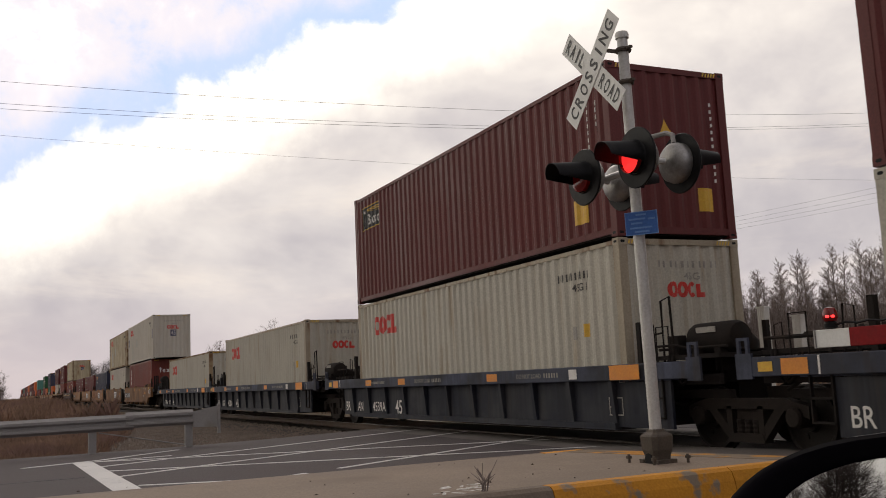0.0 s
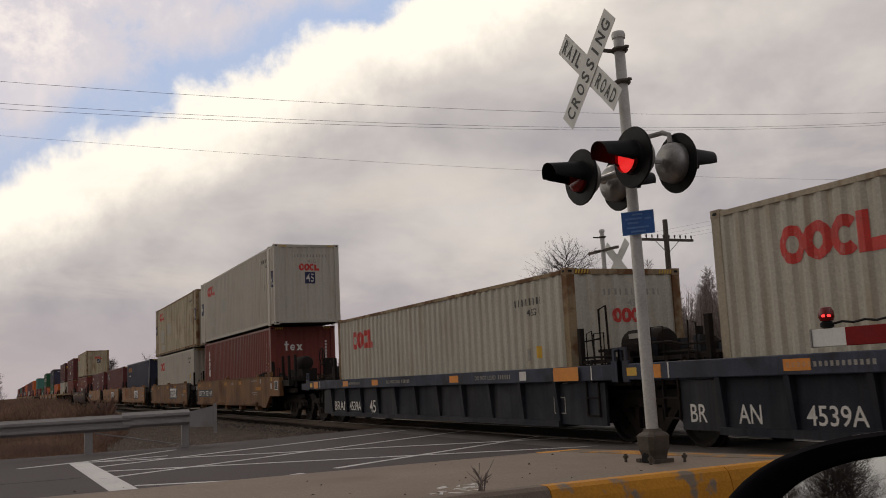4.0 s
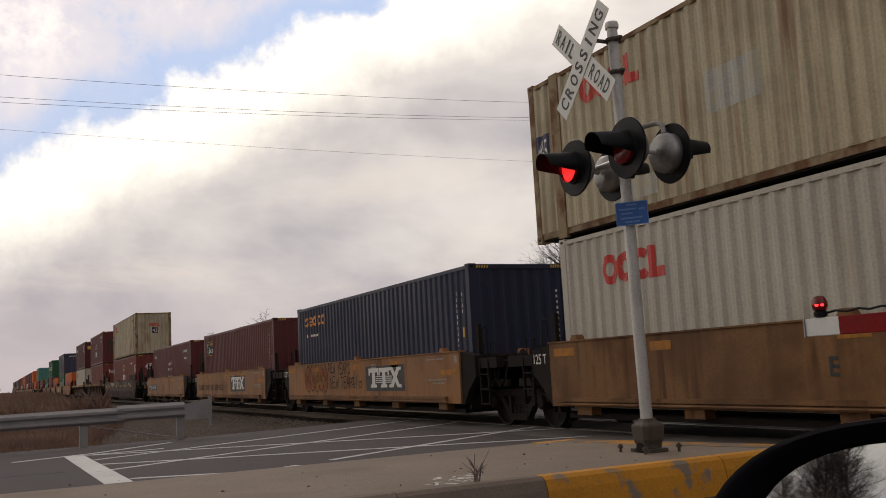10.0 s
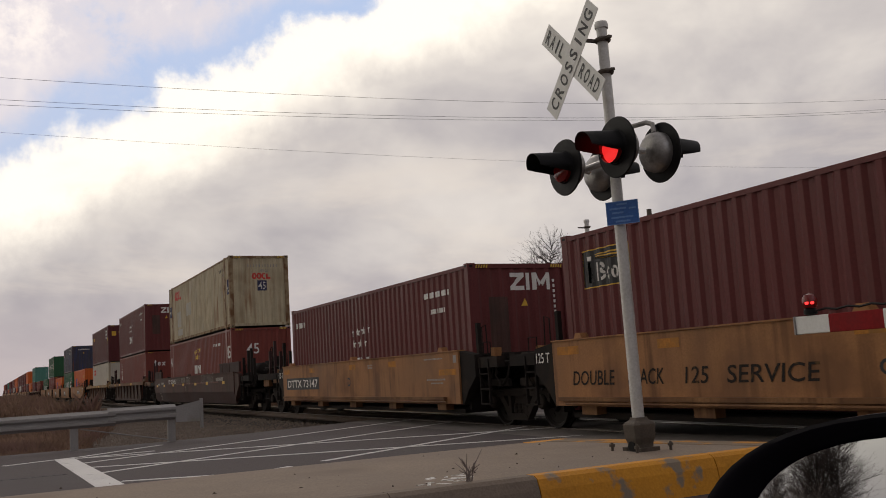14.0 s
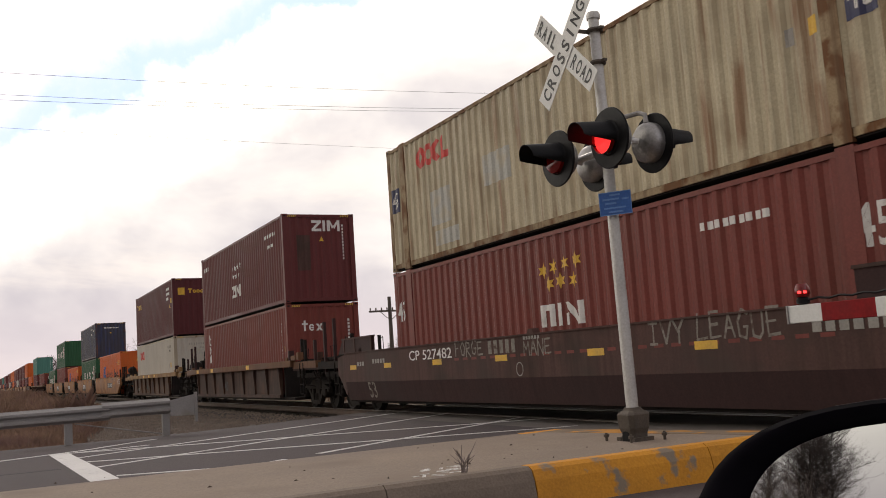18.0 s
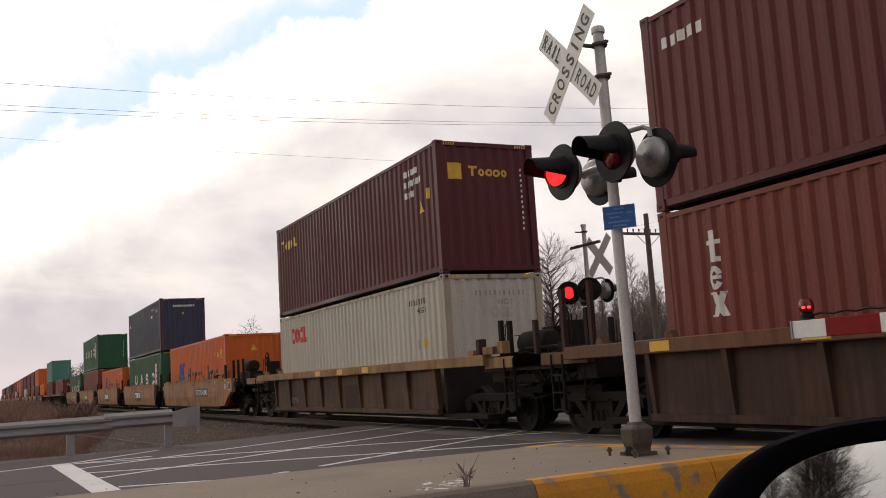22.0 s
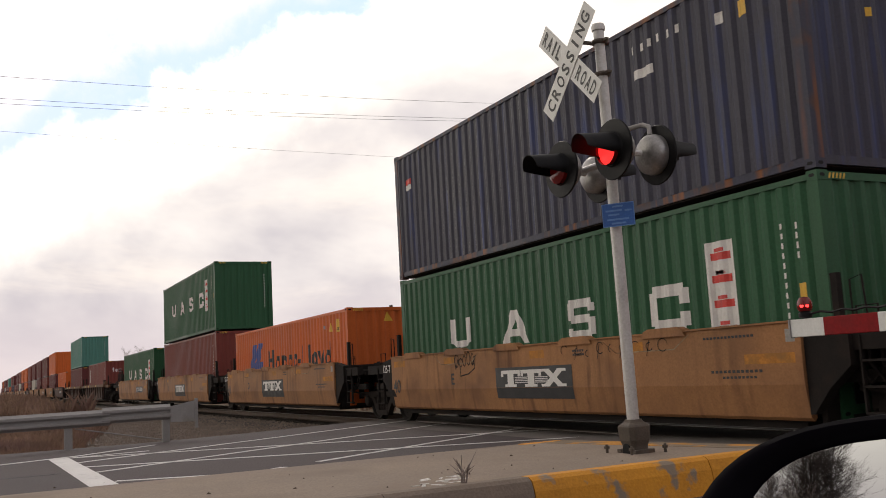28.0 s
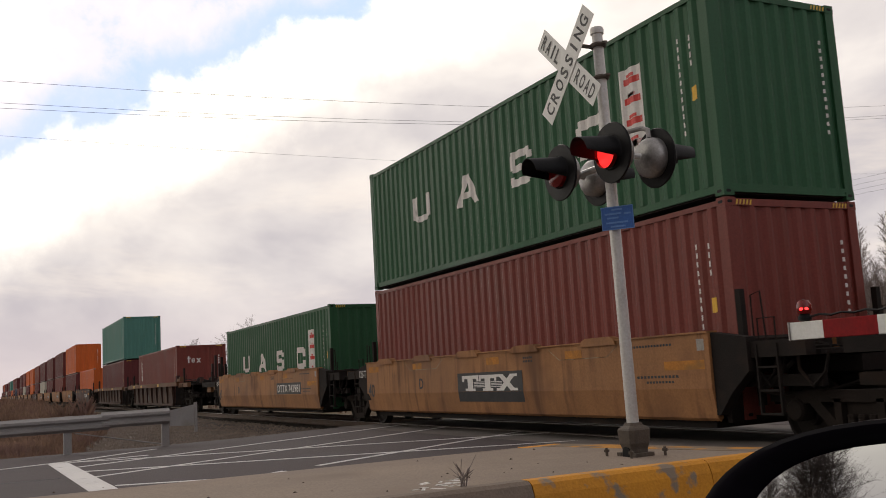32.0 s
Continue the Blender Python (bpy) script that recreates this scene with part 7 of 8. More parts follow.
    if style == "smooth":
        for u in (0.4, 2.6, 5.2, 7.83, 10.72, 13.14, 16.2):
            flat("reflector", rect(x0 + u, 1.08, 0.43, 0.11), MARK_YELLOW, y, "yellow reflector")
        flat("faded_strip", [q for k in range(26) for q in rect(x0 + 6.2 + 0.36 * k, 1.14, 0.20, 0.05)], P["brick_red"], y + 0.002, "faded red dashes")
        g = Geo()
        for p in word("53", x0 + 1.5, 0.39, 0.38):
            g.poly([(u, -1.508 - (v - 0.322) * 0.2193, v) for u, v in p])
        part("length_number", g, GRAFFITI_GREY, body, "faded length number")
        flat("car_number", fit_word("CP 527482", x0 + 4.05, x0 + 6.1, 1.20, 0.21), MARK_WHITE, y - 0.001, "white stencilled car number")
        flat("number_bar", bars(x0 + 8.85, 1.42, 0.55, 0.06, 6, 0.3), MARK_DIM, y)
        flat("emblem", ring(x0 + 8.55, 0.80, 0.24, 0.25, 0.02), MARK_DIM, y, "faded round emblem")
        flat("graffiti", scrawl("IVY", x0 + 12.2, 1.20, 0.80, 0.32, 0.035, 4) + scrawl("LEAGUE", x0 + 13.2, 1.20, 1.45, 0.32, 0.035, 5), GRAFFITI_GREY, y, "pale brushed graffiti words")
        flat("graffiti", scrawl("FORGE", x0 + 6.25, 1.22, 1.15, 0.26, 0.03, 6) + bars(x0 + 7.6, 1.22, 1.05, 0.24, 5, 0.4) + scrawl("MANE", x0 + 8.83, 1.16, 0.9, 0.25, 0.03, 7), GRAFFITI_GREY, y, "grey brushed graffiti words")
        flat("writing_bar", bars(x0 + 0.9, 1.16, 0.5, 0.1, 3) + bars(x0 + 1.9, 1.2, 0.8, 0.1, 5) + bars(x1 - 3, 1.2, 1.3, 0.14, 7), MARK_DIM, y)


def end_gear(car, xa, xb, z, seed, mat):
    """Pipes, brackets, boxes and grab irons crowded on the platform at a car's end, between xa and xb, from height z up."""
    rnd = random.Random(seed)
    span = xb - xa
    part("walkway", Geo().box(xa, xb, -1.28, 1.28, z - 0.06, z), UNDER, car, "dark steel walkway grating")
    for k in range(3):
        y, h = -1.22 + 0.35 * k, z + rnd.uniform(0.04, 0.22)
        part("pipe", Geo().tube([(xa, y, h), (xa + span * 0.45, y, h), (xa + span * 0.55, y + 0.1, h - 0.05), (xb, y + 0.1, h - 0.05)], rnd.uniform(0.018, 0.035), 6), UNDER, car)
    for k in range(4):
        x, y, w, h = xa + span * rnd.uniform(0.08, 0.85), rnd.uniform(-1.1, 0.5), rnd.uniform(0.10, 0.24), rnd.uniform(0.12, 0.34)
        part("bracket", Geo().box(x, x + w, y, y + 0.16, z, z + h, 0.01), UNDER if k % 2 else mat, car)
    for k in range(2):
        x = xa + span * rnd.uniform(0.2, 0.8)
        part("valve", Geo().lathe([(0.05, z), (0.11, z + 0.03), (0.11, z + 0.17), (0.07, z + 0.22), (0.03, z + 0.27)], 10, "z", (x, rnd.uniform(-0.9, 0.2), 0)), UNDER, car, "", True)
    for k in range(3):
        x = xa + span * rnd.uniform(0.1, 0.95)
        part("air_hose", Geo().tube([(x, -1.30, z), (x + 0.06, -1.36, z - 0.22), (x + 0.22, -1.34, z - 0.42), (x + 0.38, -1.30, z - 0.26), (x + 0.42, -1.26, z - 0.02)], 0.022, 6), UNDER, car)
    part("brake_beam", Geo().box(xa, xb, -1.30, -1.22, z - 0.42, z - 0.28).box(xa + 0.2, xb - 0.1, -1.05, -0.95, z - 0.62, z - 0.50), UNDER, car)
    part("lever", Geo().tube([(xa + span * 0.2, -1.25, z - 0.5), (xa + span * 0.65, -1.25, z - 0.12)], 0.03, 5), UNDER, car)
    part("grab_iron", Geo().tube([(xa + span * 0.3, -1.33, z - 0.1), (xa + span * 0.3, -1.33, z + 0.42), (xa + span * 0.3 + 0.28, -1.33, z + 0.42), (xa + span * 0.3 + 0.28, -1.33, z - 0.1)], 0.013, 5), UNDER, car)


def well_car(left, right, style, color, label, trucks, number="panel", container_ends=None, sill=None, front_end=True, brake=False, stakes=False, letter="D"):
    """One well unit. left and right: ends of its side sheets, in train metres; trucks: train metres of the trucks it carries."""
    mid = (left + right) / 2
    car = thing("well_car", pose(0, 0, 0), label, "rail car", "well cars of the train")
    mat = P[color]
    x0, x1 = left - mid, right - mid
    if style in ("crease", "flat", "smooth"):
        body = part("side_sheet", side_geo(style, x0, x1), mat, car, "welded steel side of the well")
        far = part("side_sheet", side_geo(style, -x1, -x0), mat, car)
        far.matrix_basis = pose(0, 0, 0, 0, 0, 180)
        side_marks(style, x0, x1, body, number, letter)
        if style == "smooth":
            # the inward slope below the side is overlaid in a darker brown
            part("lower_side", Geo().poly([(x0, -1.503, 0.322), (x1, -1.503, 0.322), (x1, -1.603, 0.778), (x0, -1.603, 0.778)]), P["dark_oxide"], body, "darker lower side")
        if style == "smooth":
            for a, b in ((x0 - 0.5, x0 + 1.9), (x1 - 2.4, x1 + 0.9)):
                for y0 in (-1.60, 1.50):
                    plate_ = [(a + 0.02, 1.50), (b - 0.02, 1.50), (b - 0.02, 1.84), (a + 0.02 if a > 0 else a + 0.35, 1.84)]
                    n = part("raised_plate", Geo().prism(plate_, y0 + 0.02, y0 + 0.08, "y"), P["dark_oxide"], car, "dark raised plate at the end of the side")
                    part("cap_rail", Geo().box(a if a > 0 else a + 0.33, b, y0, y0 + 0.10, 1.84, 1.88), mat, n)
                    for u in (a + 0.45, (a + b) / 2, b - 0.10):
                        part("rib", Geo().box(u, u + 0.06, y0 + 0.004, y0 + 0.096, 1.50, 1.84), mat, n)
        part("top_flange", Geo().box(x0, x1, -1.625, -1.44, 1.492, 1.515), mat, car)
        # darker tapered end sheets; a lead unit's own sheet runs on over its truck
        for s, e in ((-1, x0), (1, x1)):
            if s > 0 and brake and style != "smooth":
                cut = ((0.53, 0.42), (1.10, 0.82), (2.35, 0.82)) if style == "flat" else ((1.36, 0.42), (1.87, 0.73), (2.46, 0.95))
                end = cut[2][0] + (0.0 if style == "flat" else 0.2)
                ring_ = [(e, 0.42), cut[0], cut[1], cut[2], (end, cut[2][1]), (end, 1.45), (e, 1.49)]
                ring_ = [(e + a if a != e else a, b) for a, b in ring_]
                ext = part("lead_end_sheet", Geo().prism(ring_, -1.60, -1.46, "y"), mat, car, "side sheet running on over the lead truck")
                part("lead_end_sheet", Geo().prism(ring_, 1.46, 1.60, "y"), mat, car)
                w0 = e + end - 0.62
                part("frame_mark", Geo().box(w0, w0 + 0.42, -1.606, -1.602, 1.03, 1.05).box(w0, w0 + 0.42, -1.606, -1.602, 1.31, 1.33).box(w0, w0 + 0.02, -1.606, -1.602, 1.05, 1.31).box(w0 + 0.40, w0 + 0.42, -1.606, -1.602, 1.05, 1.31).box(w0 + 0.20, w0 + 0.21, -1.606, -1.602, 1.05, 1.31), MARK_WHITE, ext, "white outlined panel")
                part("frame_panel", Geo().box(w0 + 0.02, w0 + 0.40, -1.604, -1.601, 1.05, 1.31), MARK_BLACK, ext)
                part("data_plate", Geo().box(w0 - 0.50, w0 - 0.38, -1.606, -1.601, 1.06, 1.26), MARK_WHITE, ext, "white data plate")
                part("data_plate", Geo().box(w0 - 0.46, w0 - 0.36, -1.606, -1.601, 1.32, 1.46), MARK_YELLOW, ext, "yellow data plate")
                for k in range(4):
                    part("foot_bracket", Geo().box(e - 0.6 + 0.42 * k, e - 0.35 + 0.42 * k, -1.55, -1.42, 1.50, 1.60 + 0.05 * (k % 2)), UNDER if k < 2 else mat, car)
                continue
            ring_ = [(e, 1.49), (e + s * 0.62, 1.40), (e + s * 0.62, 0.98), (e + s * 0.30, 0.72), (e + s * 0.06, 0.44), (e, 0.44)]
            if s > 0:
                ring_ = ring_[::-1]
            part("end_sheet", Geo().prism(ring_, -1.56, -1.40, "y"), UNDER if style != "smooth" else mat, car)
            part("end_sheet", Geo().prism(ring_, 1.40, 1.56, "y"), UNDER if style != "smooth" else mat, car)
            if s < 0 and style != "smooth" and e < -1 and mid > -300:
                g = Geo()
                for p in word("125 T" if style == "flat" else "125-T", e - 0.58, 1.16, 0.17, 0.8):
                    g.poly([(u, -1.564, v) for u, v in p])
                part("unit_number", g, MARK_WHITE, car, "white unit number")
        if style == "flat":
            part("side_ledge", Geo().box(x0 + 0.2, x1 - 0.6, -1.68, -1.60, 0.54, 0.60).tube([(x0 + 0.4, -1.67, 0.50), (x1 - 0.5, -1.67, 0.50)], 0.022, 6), P["rusty_yellow"], car, "ledge and pipe along the foot of the side")
            for k in range(5):
                x = x0 + 0.9 + k * (x1 - x0 - 1.8) / 4
                part("floor_bracket", Geo().box(x - 0.20, x + 0.20, -1.58, -1.40, 0.33, 0.46), P["rusty_yellow"], car)
        for f in (0.10, 0.27, 0.44, 0.62, 0.80) if style == "crease" else (0.06, 0.5, 0.93):
            x = x0 + f * (x1 - x0)
            if style == "crease":
                flap = [(x - 0.46, 1.44), (x + 0.46, 1.44), (x + 0.40, 1.53), (x + 0.30, 1.565), (x - 0.30, 1.565), (x - 0.40, 1.53)]
                part("guide_flap", Geo().prism(flap, -1.634, -1.50, "y"), mat, car, "folded guide flap over the top edge")
            else:
                part("guide", Geo().prism([(x - 0.12, 1.51), (x + 0.12, 1.51), (x + 0.06, 1.60), (x - 0.06, 1.60)], -1.58, -1.44, "y"), mat, car, "small container guide")
        zt = 1.40
    else:
        tall = style == "ribbed_tall"
        zt, zs, zb = (1.46, 1.26, 0.36) if tall else (1.25, 1.01, 0.30)
        smat = P[sill or color]
        pa, pb = (x0 + 1.4, x1 - (1.95 if left < -200 and left > -210 else 1.15)) if tall else (x0, x1)
        for sgn in (-1, 1):
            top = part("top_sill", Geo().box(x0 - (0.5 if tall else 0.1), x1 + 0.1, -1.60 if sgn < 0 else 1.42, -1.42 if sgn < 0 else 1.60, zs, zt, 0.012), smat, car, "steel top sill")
            # panel, bottom sill and ribs are coloured darker than the top sill
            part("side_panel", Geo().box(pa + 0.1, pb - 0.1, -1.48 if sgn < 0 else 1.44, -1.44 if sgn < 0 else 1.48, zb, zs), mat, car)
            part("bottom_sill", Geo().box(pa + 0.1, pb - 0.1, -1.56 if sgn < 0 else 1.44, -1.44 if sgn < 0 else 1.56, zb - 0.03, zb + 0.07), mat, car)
            n = 11 if not tall else 9
            for k in range(n):
                x = pa + 0.15 + k * (pb - pa - 0.3) / (n - 1)
                rb = [(-1.585, zs), (-1.48, zs), (-1.48, zb + 0.02), (-1.52, zb + 0.02)]
                if sgn > 0:
                    rb = [(-a, b) for a, b in reversed(rb)]
                part("rib", Geo().prism(rb, x - 0.045, x + 0.045), mat, car)
            if sgn < 0:
                y = -1.607

                def flat(name, polys, m, yy=y, lab=""):
                    g = Geo()
                    for p in polys:
                        g.poly([(u, yy, v) for u, v in p])
                    part(name, g, m, top, lab)["kind"] = "stuff" if len(polys) > 3 else ""
                zc = (zs + zt) / 2
                for f in ((0.37, 0.487, 0.604) if tall and brake else (0.11, 0.29, 0.66)):
                    flat("reflector", rect(x0 + f * (x1 - x0), zc - 0.07, 0.42, 0.14), MARK_ORANGE if not tall else MARK_YELLOW, y, "yellow reflector")
                if not tall:
                    flat("reflector", rect(x1 - 0.1, zs + 0.01, 0.75, 0.22), MARK_ORANGE, y, "orange reflector")
                    flat("writing_bar", bars(x0 + 1.4, zc - 0.03, 1.3, 0.06, 16, 0.45), MARK_DIM, y)
                    flat("data_plate", rect(x1 - 1.25, zc - 0.08, 0.24, 0.16), MARK_WHITE, y)
                    flat("number", word("4539A", x0 + 1.52, 0.42, 0.235), MARK_WHITE, -1.49)
                    flat("length_number", word("45", x0 + 3.05, 0.38, 0.32), MARK_WHITE, -1.49)
                    flat("road_mark", fit_word("BRAN", x0 + 0.28, x0 + 1.34, 0.42, 0.24) if left < -50 else word("BR", x0 - 0.52, 0.42, 0.24, 0.85) + word("AN", x0 + 0.40, 0.42, 0.24, 0.85), MARK_WHITE, -1.492, "white stencilled letters")
                    flat("load_lettering", word("DO NOT LOAD", x0 + 4.55, zc - 0.04, 0.08, 1.1) + bars(x0 + 5.5, zc - 0.04, 0.5, 0.08, 6, 0.5) + word("DO NOT LOAD", x1 - 3.0, zc - 0.04, 0.08, 1.1) + bars(x1 - 2.05, zc - 0.04, 0.5, 0.08, 6, 0.5), MARK_DIM, y)
                    flat("data_frame", [q for a, b, w, h in ((0, 0, 0.36, 0.02), (0, 0.26, 0.36, 0.02), (0, 0.02, 0.02, 0.24), (0.34, 0.02, 0.02, 0.24), (0, 0.12, 0.2, 0.02)) for q in rect(x1 - 0.32 + a, 0.48 + b, w, h)], MARK_DIM, -1.492)
                    for u in (x1 + 0.95, x0 - 0.85, x0 - 0.12):
                        flat("plate_strip", rect(u, zs + 0.01, 0.03, 0.22), MARK_WHITE, -1.567)
                    flat("reflector", rect(x0 - 1.42, zs + 0.02, 0.42, 0.19), MARK_ORANGE, -1.567, "orange reflector")
                    flat("data_plate", rect(x0 - 1.80, zs + 0.06, 0.24, 0.12), MARK_YELLOW, -1.567)
                else:
                    flat("length_number", fit_word("40", x0 + 6.22, x0 + 6.78, 0.55, 0.36), MARK_BLACK, -1.492, "dark stencilled length number")
                    flat("car_number", fit_word("4539A", x0 + 3.05, x0 + 3.75, 0.55, 0.17), GRAFFITI_GREY, -1.492, "worn stencilled car number") if brake else None
                    flat("dark_patch", rect(x0 + 7.85, 0.42, 1.15, 0.60), P["dark_oxide"], -1.49, "darker repainted patch") if brake else None
    if style == "ribbed":
        for s, e in ((-1, x0), (1, x1)):
            far_x = e + s * (0.70 if s < 0 else 1.20)
            lo, hi = min(e - s * 0.12, far_x), max(e - s * 0.12, far_x)
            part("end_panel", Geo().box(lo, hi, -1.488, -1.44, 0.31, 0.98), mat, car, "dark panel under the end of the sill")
            lug = e + s * (2.05 if s < 0 else 1.80)
            part("end_sill", Geo().box(min(e, lug), max(e, lug), -1.56, -1.42, 1.01, 1.25, 0.01), P[sill], car)
            part("lifting_lug", Geo().box(lug - 0.14, lug + 0.14, -1.565, -1.53, 0.98, 1.30).box(lug - 0.10, lug - 0.05, -1.565, -1.53, 1.30, 1.46).box(lug + 0.05, lug + 0.10, -1.565, -1.53, 1.30, 1.46).box(lug - 0.10, lug + 0.10, -1.565, -1.53, 1.46, 1.50), P[sill], car, "blue upright lug with a slot")
    # ends: centre sill and platform out to the trucks, stake posts, hand rails, tank, brake gear
    ends = [t for t in trucks]
    for s, e, reach in ((-1, x0, container_ends[0]), (1, x1, container_ends[1])):
        tip = e + s * reach
        lo, hi = min(e - s * 0.35, tip), max(e - s * 0.35, tip)
        part("end_platform", Geo().box(lo, hi, -0.62, 0.62, 0.92, 1.12).box(lo, hi, -0.30, 0.30, 0.66, 0.92), UNDER, car, "dark end platform")
        be = (pa if s < 0 else pb) if style == "ribbed_tall" else e
        part("bulkhead", Geo().box(min(be + s * 0.04, be + s * 0.12), max(be + s * 0.04, be + s * 0.12), -1.43, 1.43, 0.34, zt - 0.06), UNDER, car, "dark end bulkhead of the well")
        part("end_beam", Geo().box(min(e, e + s * 0.5), max(e, e + s * 0.5), -1.36, 1.36, 0.95, zt - 0.04), UNDER if style != "ribbed" else mat, car)
        part("stringer", Geo().prism([(-1.50, zt - 0.26), (-1.34, zt - 0.26), (-1.34, zt - 0.06), (-1.50, zt - 0.06)], min(e, tip), max(e, tip) - 0.02), P[sill or color] if style.startswith("ribbed") else UNDER, car)
        for yy in (-1.30, 1.22):
            part("stake_post", Geo().box(e + s * 0.28 - 0.045, e + s * 0.28 + 0.045, yy, yy + 0.08, zt - 0.1, zt + 0.62), UNDER, car)
            hr = [(e + s * 0.50, yy, zt - 0.1), (e + s * 0.50, yy, zt + 0.52), (e + s * 0.66, yy, zt + 0.56), (e + s * 0.70, yy, zt - 0.1)]
            part("hand_rail", Geo().tube(hr, 0.012, 5), UNDER, car)
        part("air_hose", Geo().tube([(e + s * 0.2, -1.2, 1.0), (e + s * 0.5, -1.25, 0.72), (e + s * 0.9, -1.0, 0.62), (tip, -0.7, 0.8)], 0.025, 6), UNDER, car)
        part("cross_pipe", Geo().tube([(e + s * 0.35, -1.3, zt - 0.02), (e + s * 0.35, 1.3, zt - 0.02)], 0.04, 6).tube([(e + s * 0.85, -1.25, 1.16), (e + s * 0.85, 1.25, 1.16)], 0.05, 6), UNDER, car)
        for k in range(3):
            part("step", Geo().box(min(e + s * 0.72, e + s * 1.05), max(e + s * 0.72, e + s * 1.05), -1.52, -1.44, 0.45 + 0.28 * k, 0.475 + 0.28 * k), UNDER, car)
        part("step_stile", Geo().box(e + s * 0.72 - 0.012, e + s * 0.72 + 0.012, -1.52, -1.47, 0.45, zt - 0.1).box(e + s * 1.05 - 0.012, e + s * 1.05 + 0.012, -1.52, -1.47, 0.45, zt - 0.1), UNDER, car)
    if mid > -300:
        for s, e, reach in ((-1, x0, container_ends[0]), (1, x1, container_ends[1])):
            near, tip = e + s * 0.22, e + s * (reach if style != "ribbed" else 2.0)
            end_gear(car, min(near, tip), max(near, tip), 1.20 if style in ("crease", "flat") and reach < 1.8 else 1.34, int(abs(mid) * 10) + s, mat)
    if brake:
        e = x1 + (3.1 if style in ("crease", "flat") else container_ends[1] * 0.45)
        tank = (x1 + 2.35, 1.88) if style in ("crease", "flat") else (x1 + 1.42, 1.56) if style == "ribbed" else (x1 + 0.75, zt + 0.16)
        if style in ("crease", "flat"):
            part("tank_cradle", Geo().box(tank[0] - 0.7, tank[0] + 0.7, -1.0, -0.5, 1.12, 1.68), UNDER, car)
            for k in range(3):
                part("stake_post", Geo().box(e - 1.5 + 0.75 * k, e - 1.42 + 0.75 * k, -1.30, -1.22, 1.1, 2.15), UNDER, car)
        if style == "ribbed":
            part("tank_cradle", Geo().box(tank[0] - 0.30, tank[0] - 0.18, -1.0, -0.45, 1.1, 1.45).box(tank[0] + 0.18, tank[0] + 0.30, -1.0, -0.45, 1.1, 1.45), UNDER, car)
            part("hand_rail", Geo().tube([(x1 + 0.75, -1.2, 1.2), (x1 + 0.75, -1.2, 2.15), (x1 + 0.95, -1.2, 2.2), (x1 + 0.98, -1.2, 1.2)], 0.02, 6).tube([(x1 + 0.25, -1.2, 1.25), (x1 + 0.28, -1.2, 1.65), (x1 + 0.75, -1.2, 1.68)], 0.015, 6), UNDER, car)
            part("tank_label", Geo().box(tank[0] - 0.2, tank[0] + 0.2, -0.98, -0.965, tank[1] + 0.08, tank[1] + 0.16), MARK_DIM, car)
        else:
            part("brake_stand", Geo().box(e - 0.16, e + 0.16, -0.25, 0.10, 1.12, 2.0), UNDER, car)
            wheel = Geo()
            for k in range(20):
                a, b = 6.2832 * k / 20, 6.2832 * (k + 1) / 20
                wheel.tube([(e + 0.27 * math.cos(a), -0.33, 2.06 + 0.27 * math.sin(a)), (e + 0.27 * math.cos(b), -0.33, 2.06 + 0.27 * math.sin(b))], 0.02, 5)
            for k in range(5):
                a = 6.2832 * k / 5
                wheel.tube([(e, -0.31, 2.06), (e + 0.27 * math.cos(a), -0.33, 2.06 + 0.27 * math.sin(a))], 0.016, 5)
            part("brake_wheel", wheel, UNDER, car, "spoked hand brake wheel")
        part("air_tank", Geo().lathe([(0.05, -0.5), (0.20, -0.46), (0.23, -0.40), (0.23, 0.40), (0.20, 0.46), (0.05, 0.5)], 16, "x", (tank[0], -0.75, tank[1])), UNDER, car, "dark cylindrical air tank", True)
        part("valve", Geo().box(x1 + 0.5, x1 + 0.9, -0.5, -0.2, zt + 0.05, zt + 0.45).box(x1 + 1.0, x1 + 1.3, -0.45, -0.1, zt, zt + 0.3), UNDER, car)
    if style == "smooth":
        for a, top in ((0.95, 2.25), (1.40, 2.32), (1.75, 1.95)):
            part("stake_post", Geo().box(x1 + a, x1 + a + 0.09, -1.30, -1.21, 0.95, top), UNDER, car, "tall steel stake post")
        part("foot_board", Geo().box(x1 + 0.7, x1 + 1.9, -1.46, -1.20, 0.98, 1.02).box(x1 + 0.7, x1 + 0.74, -1.46, -1.42, 0.60, 0.98).box(x1 + 1.5, x1 + 1.54, -1.46, -1.42, 0.60, 0.98), UNDER, car)
    if style in ("flat", "crease") and container_ends[0] > 3:
        for a, top in ((0.9, 2.30), (1.35, 2.05), (2.0, 2.42), (2.6, 2.1)):
            part("stake_post", Geo().box(x0 - a - 0.09, x0 - a, -1.30, -1.21, 0.95, top), P["dark_oxide"] if a > 1 else UNDER, car, "tall steel stake post")
        part("end_sill", Geo().box(x0 - 2.9, x0 - 2.25, -1.44, -1.32, 0.92, 1.22, 0.01).box(x0 - 1.7, x0 - 0.5, -1.44, -1.32, 1.02, 1.16, 0.01), P["rusty_yellow"], car, "rusty yellow end sill")
        part("stirrup", Geo().tube([(x0 - 2.85, -1.42, 0.95), (x0 - 2.83, -1.42, 0.52), (x0 - 2.30, -1.42, 0.52), (x0 - 2.28, -1.42, 0.95)], 0.02, 6), UNDER, car, "bent steel stirrup step")
